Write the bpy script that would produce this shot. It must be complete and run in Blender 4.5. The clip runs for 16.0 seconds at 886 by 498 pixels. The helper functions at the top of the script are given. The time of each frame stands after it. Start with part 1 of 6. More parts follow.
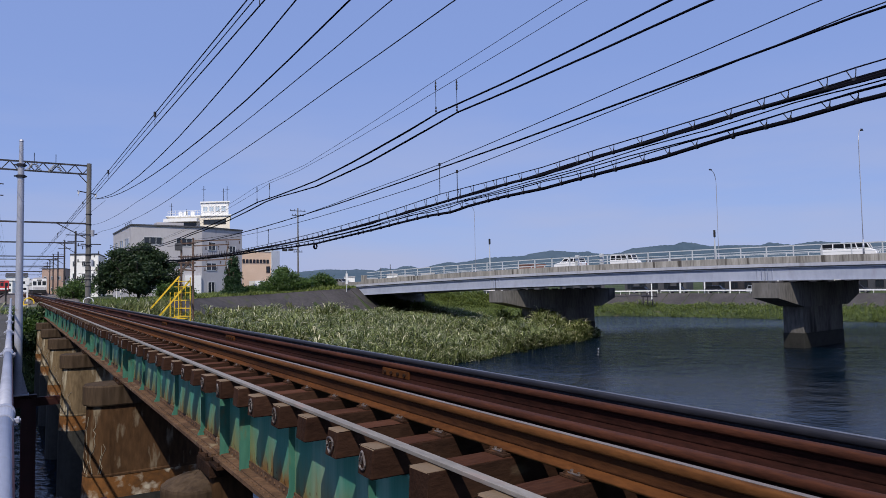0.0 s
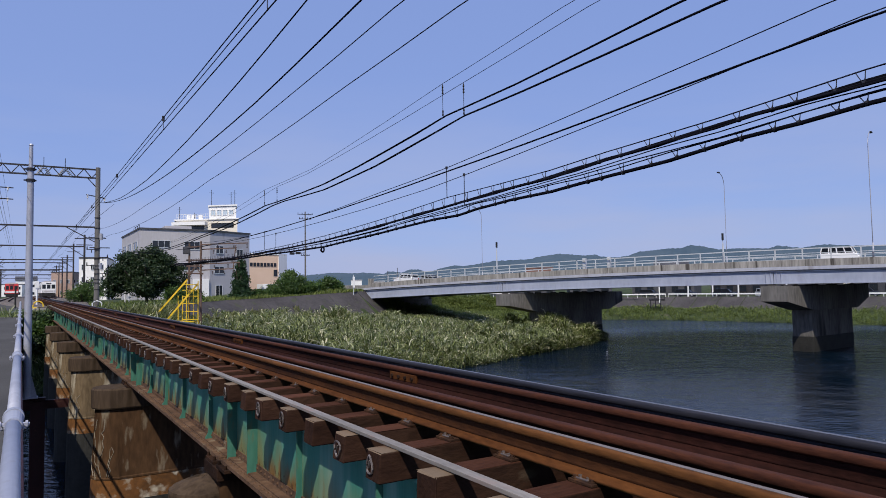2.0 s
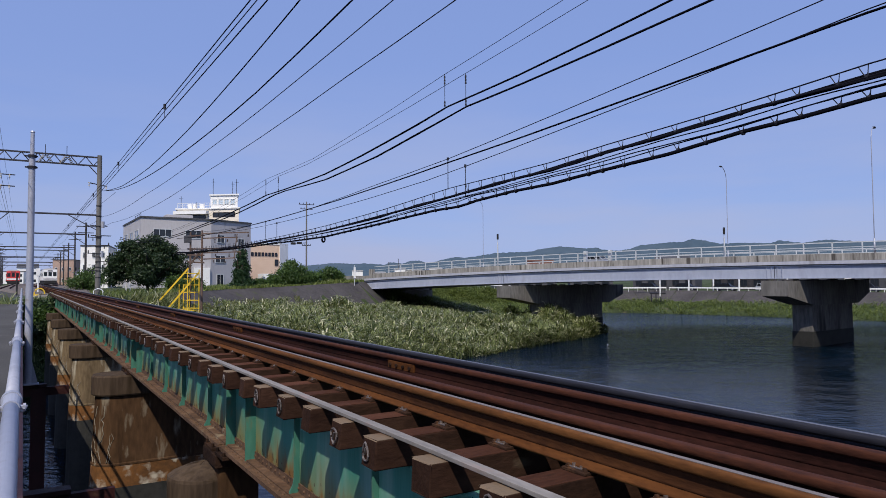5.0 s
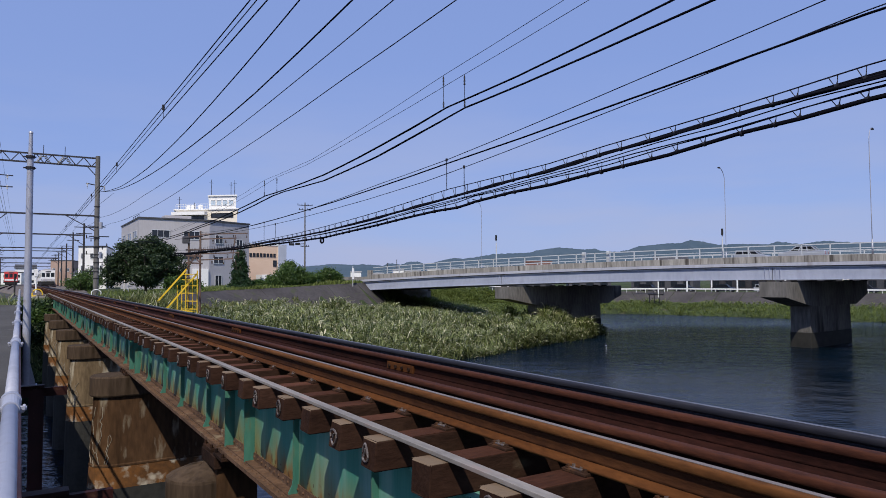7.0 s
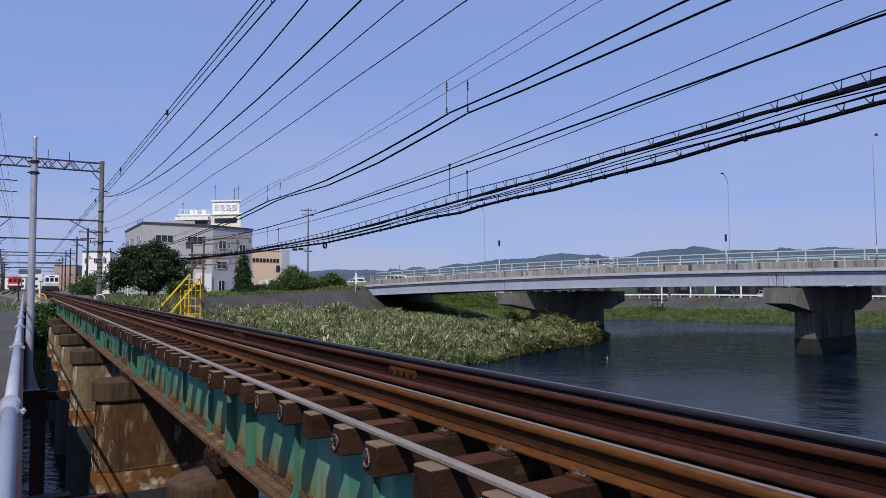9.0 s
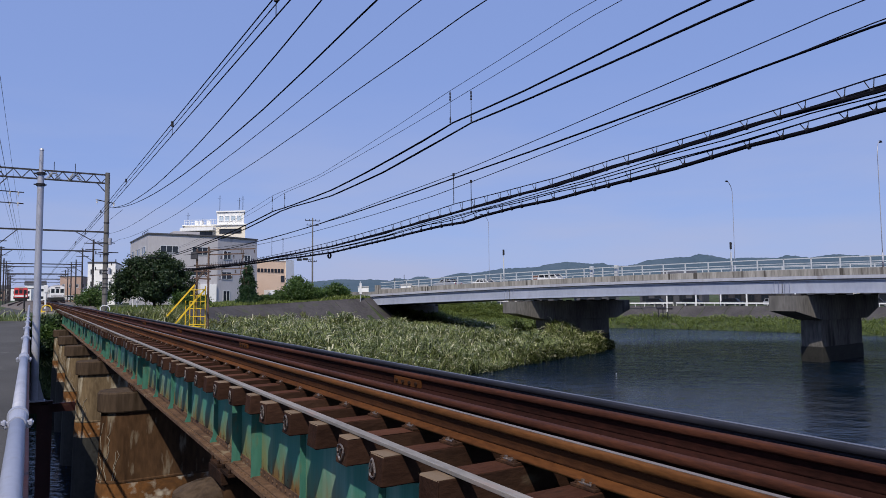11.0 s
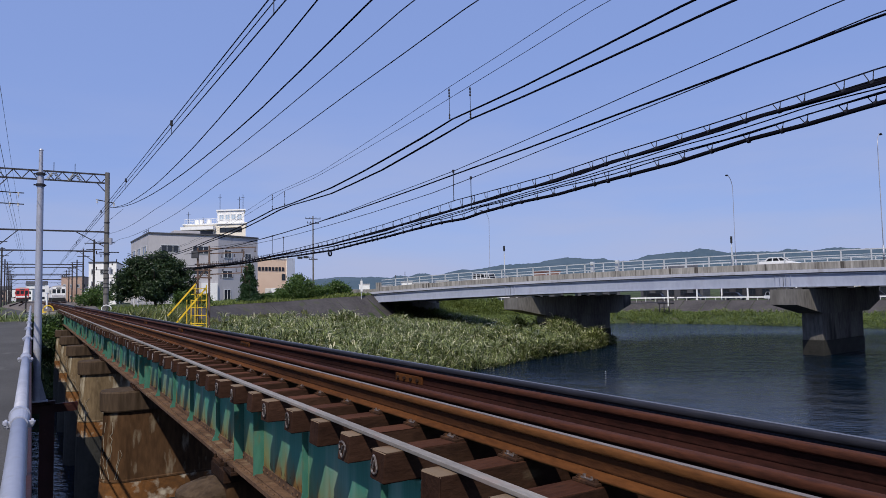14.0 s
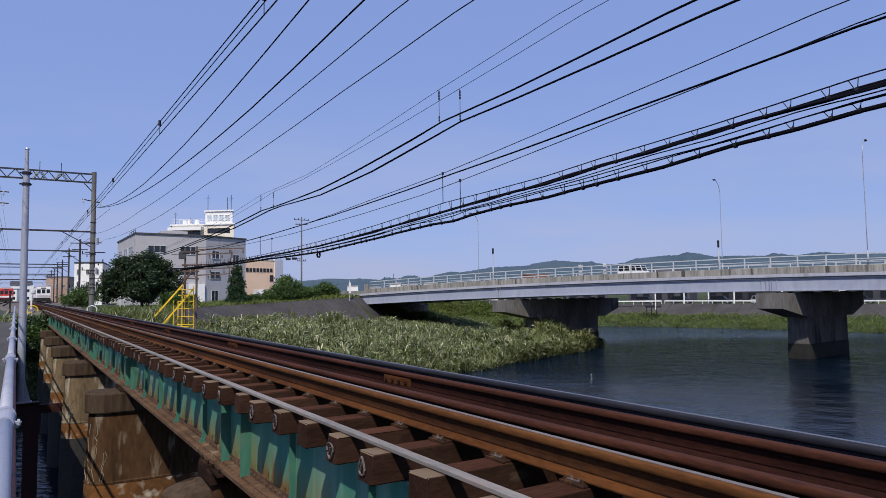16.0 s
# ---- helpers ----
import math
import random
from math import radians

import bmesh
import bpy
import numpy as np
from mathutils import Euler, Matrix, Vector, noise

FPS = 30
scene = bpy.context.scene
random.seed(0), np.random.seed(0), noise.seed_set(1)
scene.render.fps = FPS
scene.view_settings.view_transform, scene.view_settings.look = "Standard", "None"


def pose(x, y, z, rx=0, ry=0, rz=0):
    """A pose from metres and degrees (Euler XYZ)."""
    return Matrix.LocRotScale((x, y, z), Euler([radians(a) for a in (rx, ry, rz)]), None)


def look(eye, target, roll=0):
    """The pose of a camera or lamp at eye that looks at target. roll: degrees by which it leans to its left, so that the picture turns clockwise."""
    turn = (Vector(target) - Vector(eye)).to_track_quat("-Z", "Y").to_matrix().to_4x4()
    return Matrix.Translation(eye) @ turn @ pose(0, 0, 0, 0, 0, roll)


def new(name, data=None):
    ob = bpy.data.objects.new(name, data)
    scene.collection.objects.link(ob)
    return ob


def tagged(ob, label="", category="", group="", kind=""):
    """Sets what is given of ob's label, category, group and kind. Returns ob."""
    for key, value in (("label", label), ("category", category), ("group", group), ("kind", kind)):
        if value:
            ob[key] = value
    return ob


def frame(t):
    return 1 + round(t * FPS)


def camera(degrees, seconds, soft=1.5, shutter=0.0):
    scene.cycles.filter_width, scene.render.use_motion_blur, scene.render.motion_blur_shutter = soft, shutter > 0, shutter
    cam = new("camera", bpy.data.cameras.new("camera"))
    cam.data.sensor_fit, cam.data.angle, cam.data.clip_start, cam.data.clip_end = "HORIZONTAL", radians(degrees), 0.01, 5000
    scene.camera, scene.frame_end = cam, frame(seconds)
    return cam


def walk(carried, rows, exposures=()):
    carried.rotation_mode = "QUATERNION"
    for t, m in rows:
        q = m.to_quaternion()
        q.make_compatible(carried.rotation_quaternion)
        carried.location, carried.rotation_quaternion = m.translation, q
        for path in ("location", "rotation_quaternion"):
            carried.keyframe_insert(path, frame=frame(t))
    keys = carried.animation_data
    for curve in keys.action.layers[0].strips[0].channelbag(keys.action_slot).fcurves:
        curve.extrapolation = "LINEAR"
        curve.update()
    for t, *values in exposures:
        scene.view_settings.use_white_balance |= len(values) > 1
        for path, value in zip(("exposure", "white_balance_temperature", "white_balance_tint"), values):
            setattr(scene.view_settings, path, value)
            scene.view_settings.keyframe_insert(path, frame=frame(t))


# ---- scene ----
# ---------- camera ----------
cam = camera(66.0, 16.0, soft=0.85)
PATH = [
    (0, (-2.331, 0.086, 0.755), (-1.263, 1.774, 0.857), -0.9),
    (0.5, (-2.323, 0.101, 0.752), (-1.254, 1.788, 0.859), -0.9),
    (1, (-2.331, 0.087, 0.754), (-1.262, 1.773, 0.868), -0.9),
    (1.5, (-2.327, 0.09, 0.754), (-1.26, 1.777, 0.869), -1.0),
    (2, (-2.33, 0.094, 0.758), (-1.279, 1.793, 0.87), -0.9),
    (2.5, (-2.324, 0.084, 0.755), (-1.301, 1.798, 0.865), -0.8),
    (3, (-2.327, 0.053, 0.764), (-1.316, 1.777, 0.861), -0.5),
    (3.5, (-2.318, 0.079, 0.746), (-1.304, 1.8, 0.839), -0.2),
    (4, (-2.316, 0.073, 0.744), (-1.281, 1.781, 0.837), -0.0),
    (6.5, (-2.322, 0.078, 0.742), (-1.27, 1.777, 0.828), -0.4),
    (7, (-2.324, 0.079, 0.743), (-1.272, 1.778, 0.833), -0.3),
    (7.5, (-2.313, 0.098, 0.739), (-1.264, 1.798, 0.833), -0.2),
    (8, (-2.321, 0.084, 0.739), (-1.276, 1.786, 0.841), -0.2),
    (8.5, (-2.316, 0.083, 0.737), (-1.271, 1.786, 0.841), -0.2),
    (9, (-2.309, 0.095, 0.735), (-1.265, 1.798, 0.841), -0.2),
    (11.5, (-2.318, 0.082, 0.736), (-1.287, 1.791, 0.872), -0.5),
    (12, (-2.317, 0.081, 0.734), (-1.287, 1.79, 0.869), -0.5),
    (12.5, (-2.317, 0.077, 0.737), (-1.288, 1.787, 0.87), -0.6),
    (13, (-2.32, 0.076, 0.737), (-1.289, 1.785, 0.868), -0.8),
    (13.5, (-2.318, 0.087, 0.734), (-1.289, 1.798, 0.861), -0.9),
    (14, (-2.313, 0.082, 0.733), (-1.282, 1.791, 0.857), -1.0),
    (14.5, (-2.321, 0.065, 0.736), (-1.285, 1.772, 0.858), -1.0),
    (15, (-2.311, 0.086, 0.732), (-1.263, 1.785, 0.854), -0.9),
    (15.5, (-2.318, 0.064, 0.734), (-1.263, 1.758, 0.862), -0.8),
    (16, (-2.323, 0.068, 0.733), (-1.264, 1.76, 0.863), -0.7),
]
walk(cam, [(t, look(eye, target, roll)) for t, eye, target, roll in PATH])

# ---------- light ----------
SUN_FROM = Vector((-0.42, -0.50, 0.82)).normalized()
world = bpy.data.worlds.new("sky")
world.use_nodes = True
scene.world = world
wn = world.node_tree.nodes
wl = world.node_tree.links
sky = wn.new("ShaderNodeTexSky")
sky.sky_type = "NISHITA"
sky.sun_disc = False
sky.sun_elevation = math.asin(SUN_FROM.z)
sky.sun_rotation = math.atan2(SUN_FROM.x, SUN_FROM.y)
sky.air_density, sky.dust_density, sky.ozone_density = 1.0, 0.6, 2.0
wn["Background"].inputs["Strength"].default_value = 0.11
# thin high cloud low over the horizon
geo = wn.new("ShaderNodeTexCoord")
sep = wn.new("ShaderNodeSeparateXYZ")
wl.new(geo.outputs["Generated"], sep.inputs[0])
cmap = wn.new("ShaderNodeMapping")
cmap.inputs["Scale"].default_value = (1.6, 1.6, 9.0)
wl.new(geo.outputs["Generated"], cmap.inputs["Vector"])
cno = wn.new("ShaderNodeTexNoise")
cno.inputs["Scale"].default_value = 1.7
cno.inputs["Detail"].default_value = 5
wl.new(cmap.outputs[0], cno.inputs["Vector"])
cramp = wn.new("ShaderNodeValToRGB")
cramp.color_ramp.elements[0].position = 0.32
cramp.color_ramp.elements[1].position = 0.62
wl.new(cno.outputs["Fac"], cramp.inputs[0])
band = wn.new("ShaderNodeMapRange")
band.inputs["From Min"].default_value = 0.30
band.inputs["From Max"].default_value = 0.02
band.inputs["To Min"].default_value = 0.0
band.inputs["To Max"].default_value = 0.8
wl.new(sep.outputs["Z"], band.inputs["Value"])
cm = wn.new("ShaderNodeMath")
cm.operation = "MULTIPLY"
wl.new(cramp.outputs[0], cm.inputs[0])
wl.new(band.outputs[0], cm.inputs[1])
cmix = wn.new("ShaderNodeMixRGB")
cmix.inputs[2].default_value = (3.90, 4.40, 5.65, 1)
wl.new(cm.outputs[0], cmix.inputs[0])
tint = wn.new("ShaderNodeMixRGB")
tint.blend_type = "MULTIPLY"
tint.inputs[0].default_value = 1.0
tint.inputs[2].default_value = (0.985, 0.97, 1.10, 1)
haze = wn.new("ShaderNodeMixRGB")
haze.inputs[0].default_value = 0.76
haze.inputs[2].default_value = (2.38, 3.45, 6.25, 1)
wl.new(sky.outputs[0], haze.inputs[1])
wl.new(haze.outputs[0], cmix.inputs[1])
wl.new(cmix.outputs[0], tint.inputs[1])
wl.new(tint.outputs[0], wn["Background"].inputs["Color"])

sun = new("sun", bpy.data.lights.new("sun", "SUN"))
sun.data.energy, sun.data.angle, sun.data.color = 4.0, radians(0.5), (1.0, 0.92, 0.80)
sun.matrix_world = look(SUN_FROM * 200, (0, 0, 0))
scene.view_settings.exposure = 0.0


# ---------- mesh helpers ----------
def box(bm, x0, x1, y0, y1, z0, z1, bevel=0.0):
    m = Matrix.Translation(((x0 + x1) / 2, (y0 + y1) / 2, (z0 + z1) / 2)) @ Matrix.Diagonal((x1 - x0, y1 - y0, z1 - z0, 1))
    made = bmesh.ops.create_cube(bm, size=1, matrix=m)
    if bevel:
        edges = {e for v in made["verts"] for e in v.link_edges}
        bmesh.ops.bevel(bm, geom=list(edges), offset=bevel, segments=2, affect="EDGES", profile=0.6)
    return bm


def tube(bm, a, b, r, r2=None, seg=10):
    a, b = Vector(a), Vector(b)
    d = b - a
    m = Matrix.Translation((a + b) / 2) @ d.to_track_quat("Z", "Y").to_matrix().to_4x4()
    bmesh.ops.create_cone(bm, cap_ends=True, segments=seg, radius1=r, radius2=r if r2 is None else r2, depth=d.length, matrix=m)
    return bm


def bar(bm, a, b, w, h):
    """A bar of rectangular section from a to b, w across and h deep."""
    a, b = Vector(a), Vector(b)
    d = b - a
    m = Matrix.Translation((a + b) / 2) @ d.to_track_quat("Y", "Z").to_matrix().to_4x4() @ Matrix.Diagonal((w, d.length, h, 1))
    bmesh.ops.create_cube(bm, size=1, matrix=m)
    return bm


def path_tube(bm, pts, r, seg=6):
    """A tube along a line of points."""
    pts = [Vector(p) for p in pts]
    rings = []
    for n, p in enumerate(pts):
        d = (pts[min(n + 1, len(pts) - 1)] - pts[max(n - 1, 0)]).normalized()
        up = Vector((0, 0, 1)) if abs(d.z) < 0.95 else Vector((1, 0, 0))
        s = d.cross(up).normalized()
        u = s.cross(d)
        rings.append([bm.verts.new(p + r * (math.cos(k * math.tau / seg) * s + math.sin(k * math.tau / seg) * u)) for k in range(seg)])
    for p, q in zip(rings, rings[1:]):
        for k in range(seg):
            bm.faces.new((p[k], p[(k + 1) % seg], q[(k + 1) % seg], q[k]))
    bm.faces.new(rings[0][::-1])
    bm.faces.new(rings[-1])
    return bm


def loft(bm, sections, closed=True, caps=True):
    """Joins equal outlines, given as rows of points, into one skin."""
    rings = [[bm.verts.new(p) for p in sec] for sec in sections]
    n = len(rings[0])
    for p, q in zip(rings, rings[1:]):
        for k in range(n if closed else n - 1):
            bm.faces.new((p[k], p[(k + 1) % n], q[(k + 1) % n], q[k]))
    if caps and closed:
        bm.faces.new(rings[0][::-1])
        bm.faces.new(rings[-1])
    return bm


def prism(bm, outline, z0, z1):
    """A standing prism over a plan outline."""
    return loft(bm, [[(x, y, z0) for x, y in outline], [(x, y, z1) for x, y in outline]])


def mesh_of(name, bm, material, smooth=False):
    bmesh.ops.recalc_face_normals(bm, faces=bm.faces)
    me = bpy.data.meshes.new(name)
    bm.to_mesh(me)
    bm.free()
    for mm in material if isinstance(material, (list, tuple)) else [material]:
        me.materials.append(mm)
    if smooth:
        for p in me.polygons:
            p.use_smooth = True
    return me


def part(name, bm, material, parent, label="", smooth=False):
    ob = new(name, mesh_of(name, bm, material, smooth))
    ob.parent = parent
    return tagged(ob, label=label)


def piece(name, me, parent, m=None):
    """One more object on a shared mesh."""
    ob = new(name, me)
    ob.parent = parent
    if m is not None:
        ob.matrix_basis = m
    return ob


def thing(name, label, category, group="", kind="", at=None):
    ob = new(name)
    ob.empty_display_size = 0.1
    if at is not None:
        ob.matrix_basis = at
    return tagged(ob, label, category, group, kind)


def solid(name, bm, material, label, category, group="", kind="", at=None, smooth=False):
    ob = new(name, mesh_of(name, bm, material, smooth))
    if at is not None:
        ob.matrix_basis = at
    return tagged(ob, label, category, group, kind)


BM = bmesh.new


# ---------- materials ----------
def noisy(name, c1, c2, big=0.8, fine=14.0, rough=0.8, metal=0.0, bump=0.25, c3=None, spots=0.6, spot_scale=3.0, stretch=(1, 1, 1), per_piece=0.0, sharp=0.12, bump_scale=None, world_space=False, spec=0.3):
    """A surface of two tones mixed at two scales, with a third tone in patches, and fine relief."""
    m = bpy.data.materials.new(name)
    m.use_nodes = True
    n, l = m.node_tree.nodes, m.node_tree.links
    b = n["Principled BSDF"]
    tc = n.new("ShaderNodeTexCoord")
    mp = n.new("ShaderNodeMapping")
    mp.inputs["Scale"].default_value = stretch
    if world_space:
        gp = n.new("ShaderNodeNewGeometry")
        l.new(gp.outputs["Position"], mp.inputs["Vector"])
    else:
        l.new(tc.outputs["Object"], mp.inputs["Vector"])
    src = mp.outputs[0]
    if per_piece:
        oi = n.new("ShaderNodeObjectInfo")
        ad = n.new("ShaderNodeVectorMath")
        ad.operation = "MULTIPLY_ADD"
        ad.inputs[1].default_value = (37, 53, 71)
        l.new(oi.outputs["Random"], ad.inputs[0])
        l.new(src, ad.inputs[2])
        src = ad.outputs[0]

    def noise_node(scale, detail):
        t = n.new("ShaderNodeTexNoise")
        t.inputs["Scale"].default_value, t.inputs["Detail"].default_value = scale, detail
        l.new(src, t.inputs["Vector"])
        return t.outputs["Fac"]

    a, f = noise_node(big, 3), noise_node(fine, 6)
    mx = n.new("ShaderNodeMath")
    mx.operation = "MULTIPLY_ADD"
    mx.inputs[1].default_value = 0.55
    sc = n.new("ShaderNodeMath")
    sc.operation = "MULTIPLY"
    sc.inputs[1].default_value = 0.45
    l.new(f, sc.inputs[0])
    l.new(a, mx.inputs[0])
    l.new(sc.outputs[0], mx.inputs[2])
    rp = n.new("ShaderNodeValToRGB")
    rp.color_ramp.elements[0].position, rp.color_ramp.elements[1].position = 0.36, 0.64
    rp.color_ramp.elements[0].color, rp.color_ramp.elements[1].color = (*c1, 1), (*c2, 1)
    l.new(mx.outputs[0], rp.inputs[0])
    out = rp.outputs[0]
    if c3:
        sp = noise_node(spot_scale, 7)
        sr = n.new("ShaderNodeValToRGB")
        sr.color_ramp.elements[0].position, sr.color_ramp.elements[1].position = spots, min(0.999, spots + sharp)
        l.new(sp, sr.inputs[0])
        m3 = n.new("ShaderNodeMixRGB")
        m3.inputs[2].default_value = (*c3, 1)
        l.new(sr.outputs[0], m3.inputs[0])
        l.new(out, m3.inputs[1])
        out = m3.outputs[0]
    if per_piece:
        hs = n.new("ShaderNodeHueSaturation")
        mr = n.new("ShaderNodeMapRange")
        mr.inputs["To Min"].default_value, mr.inputs["To Max"].default_value = 1 - per_piece, 1 + per_piece
        l.new(oi.outputs["Random"], mr.inputs["Value"])
        l.new(mr.outputs[0], hs.inputs["Value"])
        l.new(out, hs.inputs["Color"])
        out = hs.outputs[0]
    l.new(out, b.inputs["Base Color"])
    rr = n.new("ShaderNodeMapRange")
    rr.inputs["To Min"].default_value, rr.inputs["To Max"].default_value = max(0.02, rough - 0.12), min(1, rough + 0.12)
    l.new(f, rr.inputs["Value"])
    l.new(rr.outputs[0], b.inputs["Roughness"])
    b.inputs["Metallic"].default_value = metal
    b.inputs["Specular IOR Level"].default_value = spec
    if bump:
        bp = n.new("ShaderNodeBump")
        bp.inputs["Strength"].default_value, bp.inputs["Distance"].default_value = bump, 0.02
        l.new(noise_node(bump_scale, 6) if bump_scale else f, bp.inputs["Height"])
        l.new(bp.outputs[0], b.inputs["Normal"])
    return m


def leafy(name, c1, c2, c3=None, rough=0.55, through_light=0.25):
    """Leaves, each of its own tone between c1 and c2, that let a little light through."""
    m = bpy.data.materials.new(name)
    m.use_nodes = True
    n, l = m.node_tree.nodes, m.node_tree.links
    b = n["Principled BSDF"]
    g = n.new("ShaderNodeNewGeometry")
    rp = n.new("ShaderNodeValToRGB")
    rp.color_ramp.elements[0].color, rp.color_ramp.elements[1].color = (*c1, 1), (*c2, 1)
    if c3:
        rp.color_ramp.elements[1].position = 0.80
        e = rp.color_ramp.elements.new(0.93)
        e.color = (*c3, 1)
    l.new(g.outputs["Random Per Island"], rp.inputs[0])
    l.new(rp.outputs[0], b.inputs["Base Color"])
    b.inputs["Roughness"].default_value = rough
    tr = n.new("ShaderNodeBsdfTranslucent")
    l.new(rp.outputs[0], tr.inputs["Color"])
    mx = n.new("ShaderNodeMixShader")
    mx.inputs[0].default_value = through_light
    l.new(b.outputs[0], mx.inputs[1])
    l.new(tr.outputs[0], mx.inputs[2])
    l.new(mx.outputs[0], n["Material Output"].inputs["Surface"])
    return m


def plain(name, c, rough=0.5, metal=0.0, glow=0.0, spec=0.5):
    m = bpy.data.materials.new(name)
    m.use_nodes = True
    b = m.node_tree.nodes["Principled BSDF"]
    b.inputs["Base Color"].default_value = (*c, 1)
    b.inputs["Roughness"].default_value, b.inputs["Metallic"].default_value = rough, metal
    b.inputs["Specular IOR Level"].default_value = spec
    if glow:
        b.inputs["Emission Color"].default_value = (*c, 1)
        b.inputs["Emission Strength"].default_value = glow
    return m


RUST = noisy("rust", (0.055, 0.020, 0.007), (0.120, 0.045, 0.014), 2.2, 40, 0.85, 0, 0.3, (0.05, 0.020, 0.010), 0.56, 5, (1, 0.35, 1), spec=0.08)
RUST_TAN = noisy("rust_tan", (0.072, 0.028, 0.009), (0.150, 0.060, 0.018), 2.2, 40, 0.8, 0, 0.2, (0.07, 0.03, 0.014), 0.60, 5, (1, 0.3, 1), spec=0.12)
# grimy web rust, darkened further by the shade below the head
RUST_WEB_SHADED = noisy("rust_web_shaded", (0.030, 0.012, 0.006), (0.066, 0.026, 0.010), 2.2, 40, 0.88, 0, 0.3, None, 0.6, 5, (1, 0.35, 1), spec=0.08)
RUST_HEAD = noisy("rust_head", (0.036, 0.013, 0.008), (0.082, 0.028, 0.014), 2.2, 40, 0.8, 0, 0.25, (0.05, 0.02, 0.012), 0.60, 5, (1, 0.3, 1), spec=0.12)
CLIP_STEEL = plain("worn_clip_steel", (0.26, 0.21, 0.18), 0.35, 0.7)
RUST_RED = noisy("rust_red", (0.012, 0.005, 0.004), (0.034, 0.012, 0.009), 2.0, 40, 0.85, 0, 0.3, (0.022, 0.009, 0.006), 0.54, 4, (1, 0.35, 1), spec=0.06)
RUST_DARK = noisy("rust_dark", (0.015, 0.009, 0.007), (0.046, 0.024, 0.015), 2.0, 30, 0.9, 0, 0.5, (0.115, 0.055, 0.026), 0.63, 4, spec=0.08)
STEEL = noisy("rail_steel", (0.13, 0.105, 0.092), (0.22, 0.185, 0.165), 3, 60, 0.55, 0.1, 0.05, None, 0.6, 3, (1, 0.2, 1))
STEEL_DIM = noisy("dim_rail_steel", (0.10, 0.10, 0.115), (0.19, 0.19, 0.21), 3, 60, 0.45, 0.4, 0.05, None, 0.6, 3, (1, 0.2, 1))
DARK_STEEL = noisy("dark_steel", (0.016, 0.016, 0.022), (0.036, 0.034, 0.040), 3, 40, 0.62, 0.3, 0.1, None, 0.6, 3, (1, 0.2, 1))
BOARD = noisy("stained_board", (0.020, 0.010, 0.008), (0.055, 0.024, 0.016), 1.5, 26, 0.9, 0, 0.4, (0.085, 0.040, 0.022), 0.62, 5, (4, 0.35, 1), spec=0.06)
TIMBER = noisy("sleeper_timber", (0.026, 0.013, 0.009), (0.052, 0.026, 0.017), 3.0, 26, 0.9, 0, 0.3, (0.085, 0.058, 0.040), 0.64, 5, (0.6, 1.6, 1.6), per_piece=0.25, spec=0.06)
GALV = noisy("galvanised", (0.33, 0.34, 0.39), (0.45, 0.46, 0.52), 2, 25, 0.5, 0.35, 0.08, (0.32, 0.30, 0.30), 0.64, 6)
STRAP = noisy("galvanised_strap", (0.17, 0.155, 0.138), (0.27, 0.245, 0.22), 4, 40, 0.7, 0.05, 0.1, (0.27, 0.20, 0.17), 0.62, 7, (1, 0.3, 1))
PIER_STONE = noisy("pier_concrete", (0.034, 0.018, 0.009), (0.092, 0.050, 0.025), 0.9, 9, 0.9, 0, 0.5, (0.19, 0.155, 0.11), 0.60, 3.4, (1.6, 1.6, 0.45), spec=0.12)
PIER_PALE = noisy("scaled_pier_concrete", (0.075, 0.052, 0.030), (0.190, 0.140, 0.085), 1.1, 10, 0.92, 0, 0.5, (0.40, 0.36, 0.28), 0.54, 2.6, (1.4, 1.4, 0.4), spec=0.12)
PIER_ALGAE = noisy("pier_tide_band", (0.065, 0.030, 0.009), (0.17, 0.070, 0.018), 1.2, 10, 0.8, 0, 0.5, (0.40, 0.35, 0.27), 0.57, 3.0)
CONCRETE = noisy("concrete", (0.16, 0.15, 0.14), (0.27, 0.26, 0.24), 0.6, 8, 0.9, 0, 0.3, (0.14, 0.13, 0.12), 0.60, 1.6, (1, 1, 0.35))
CONC_STREAK = noisy("streaked_concrete", (0.17, 0.16, 0.145), (0.40, 0.38, 0.35), 1.1, 9, 0.9, 0, 0.3, (0.07, 0.062, 0.056), 0.55, 1.3, (1.8, 1.8, 0.12), per_piece=0.10)
WET_CONC = noisy("wet_concrete", (0.018, 0.018, 0.016), (0.038, 0.037, 0.033), 0.8, 8, 0.7, 0, 0.3, None, spec=0.2)
PILE_CONC = noisy("pile_concrete", (0.034, 0.023, 0.016), (0.092, 0.064, 0.043), 1.4, 12, 0.92, 0, 0.4, (0.03, 0.020, 0.012), 0.55, 3, (1.5, 1.5, 0.25), spec=0.12)
PIER_GREY = noisy("weathered_pier_concrete", (0.085, 0.08, 0.075), (0.20, 0.19, 0.175), 0.5, 7, 0.92, 0, 0.3, (0.050, 0.046, 0.043), 0.60, 0.9, (0.6, 0.6, 0.14), spec=0.1)
DIKE_CONC = noisy("dike_concrete", (0.040, 0.036, 0.037), (0.080, 0.073, 0.073), 0.3, 3, 0.95, 0, 0.4, (0.06, 0.065, 0.04), 0.58, 0.8)
BRIDGE_BLUE = noisy("pale_blue_steel", (0.30, 0.33, 0.42), (0.38, 0.41, 0.50), 0.25, 3, 0.5, 0, 0.05, (0.28, 0.29, 0.36), 0.62, 0.6, (1, 1, 0.4))
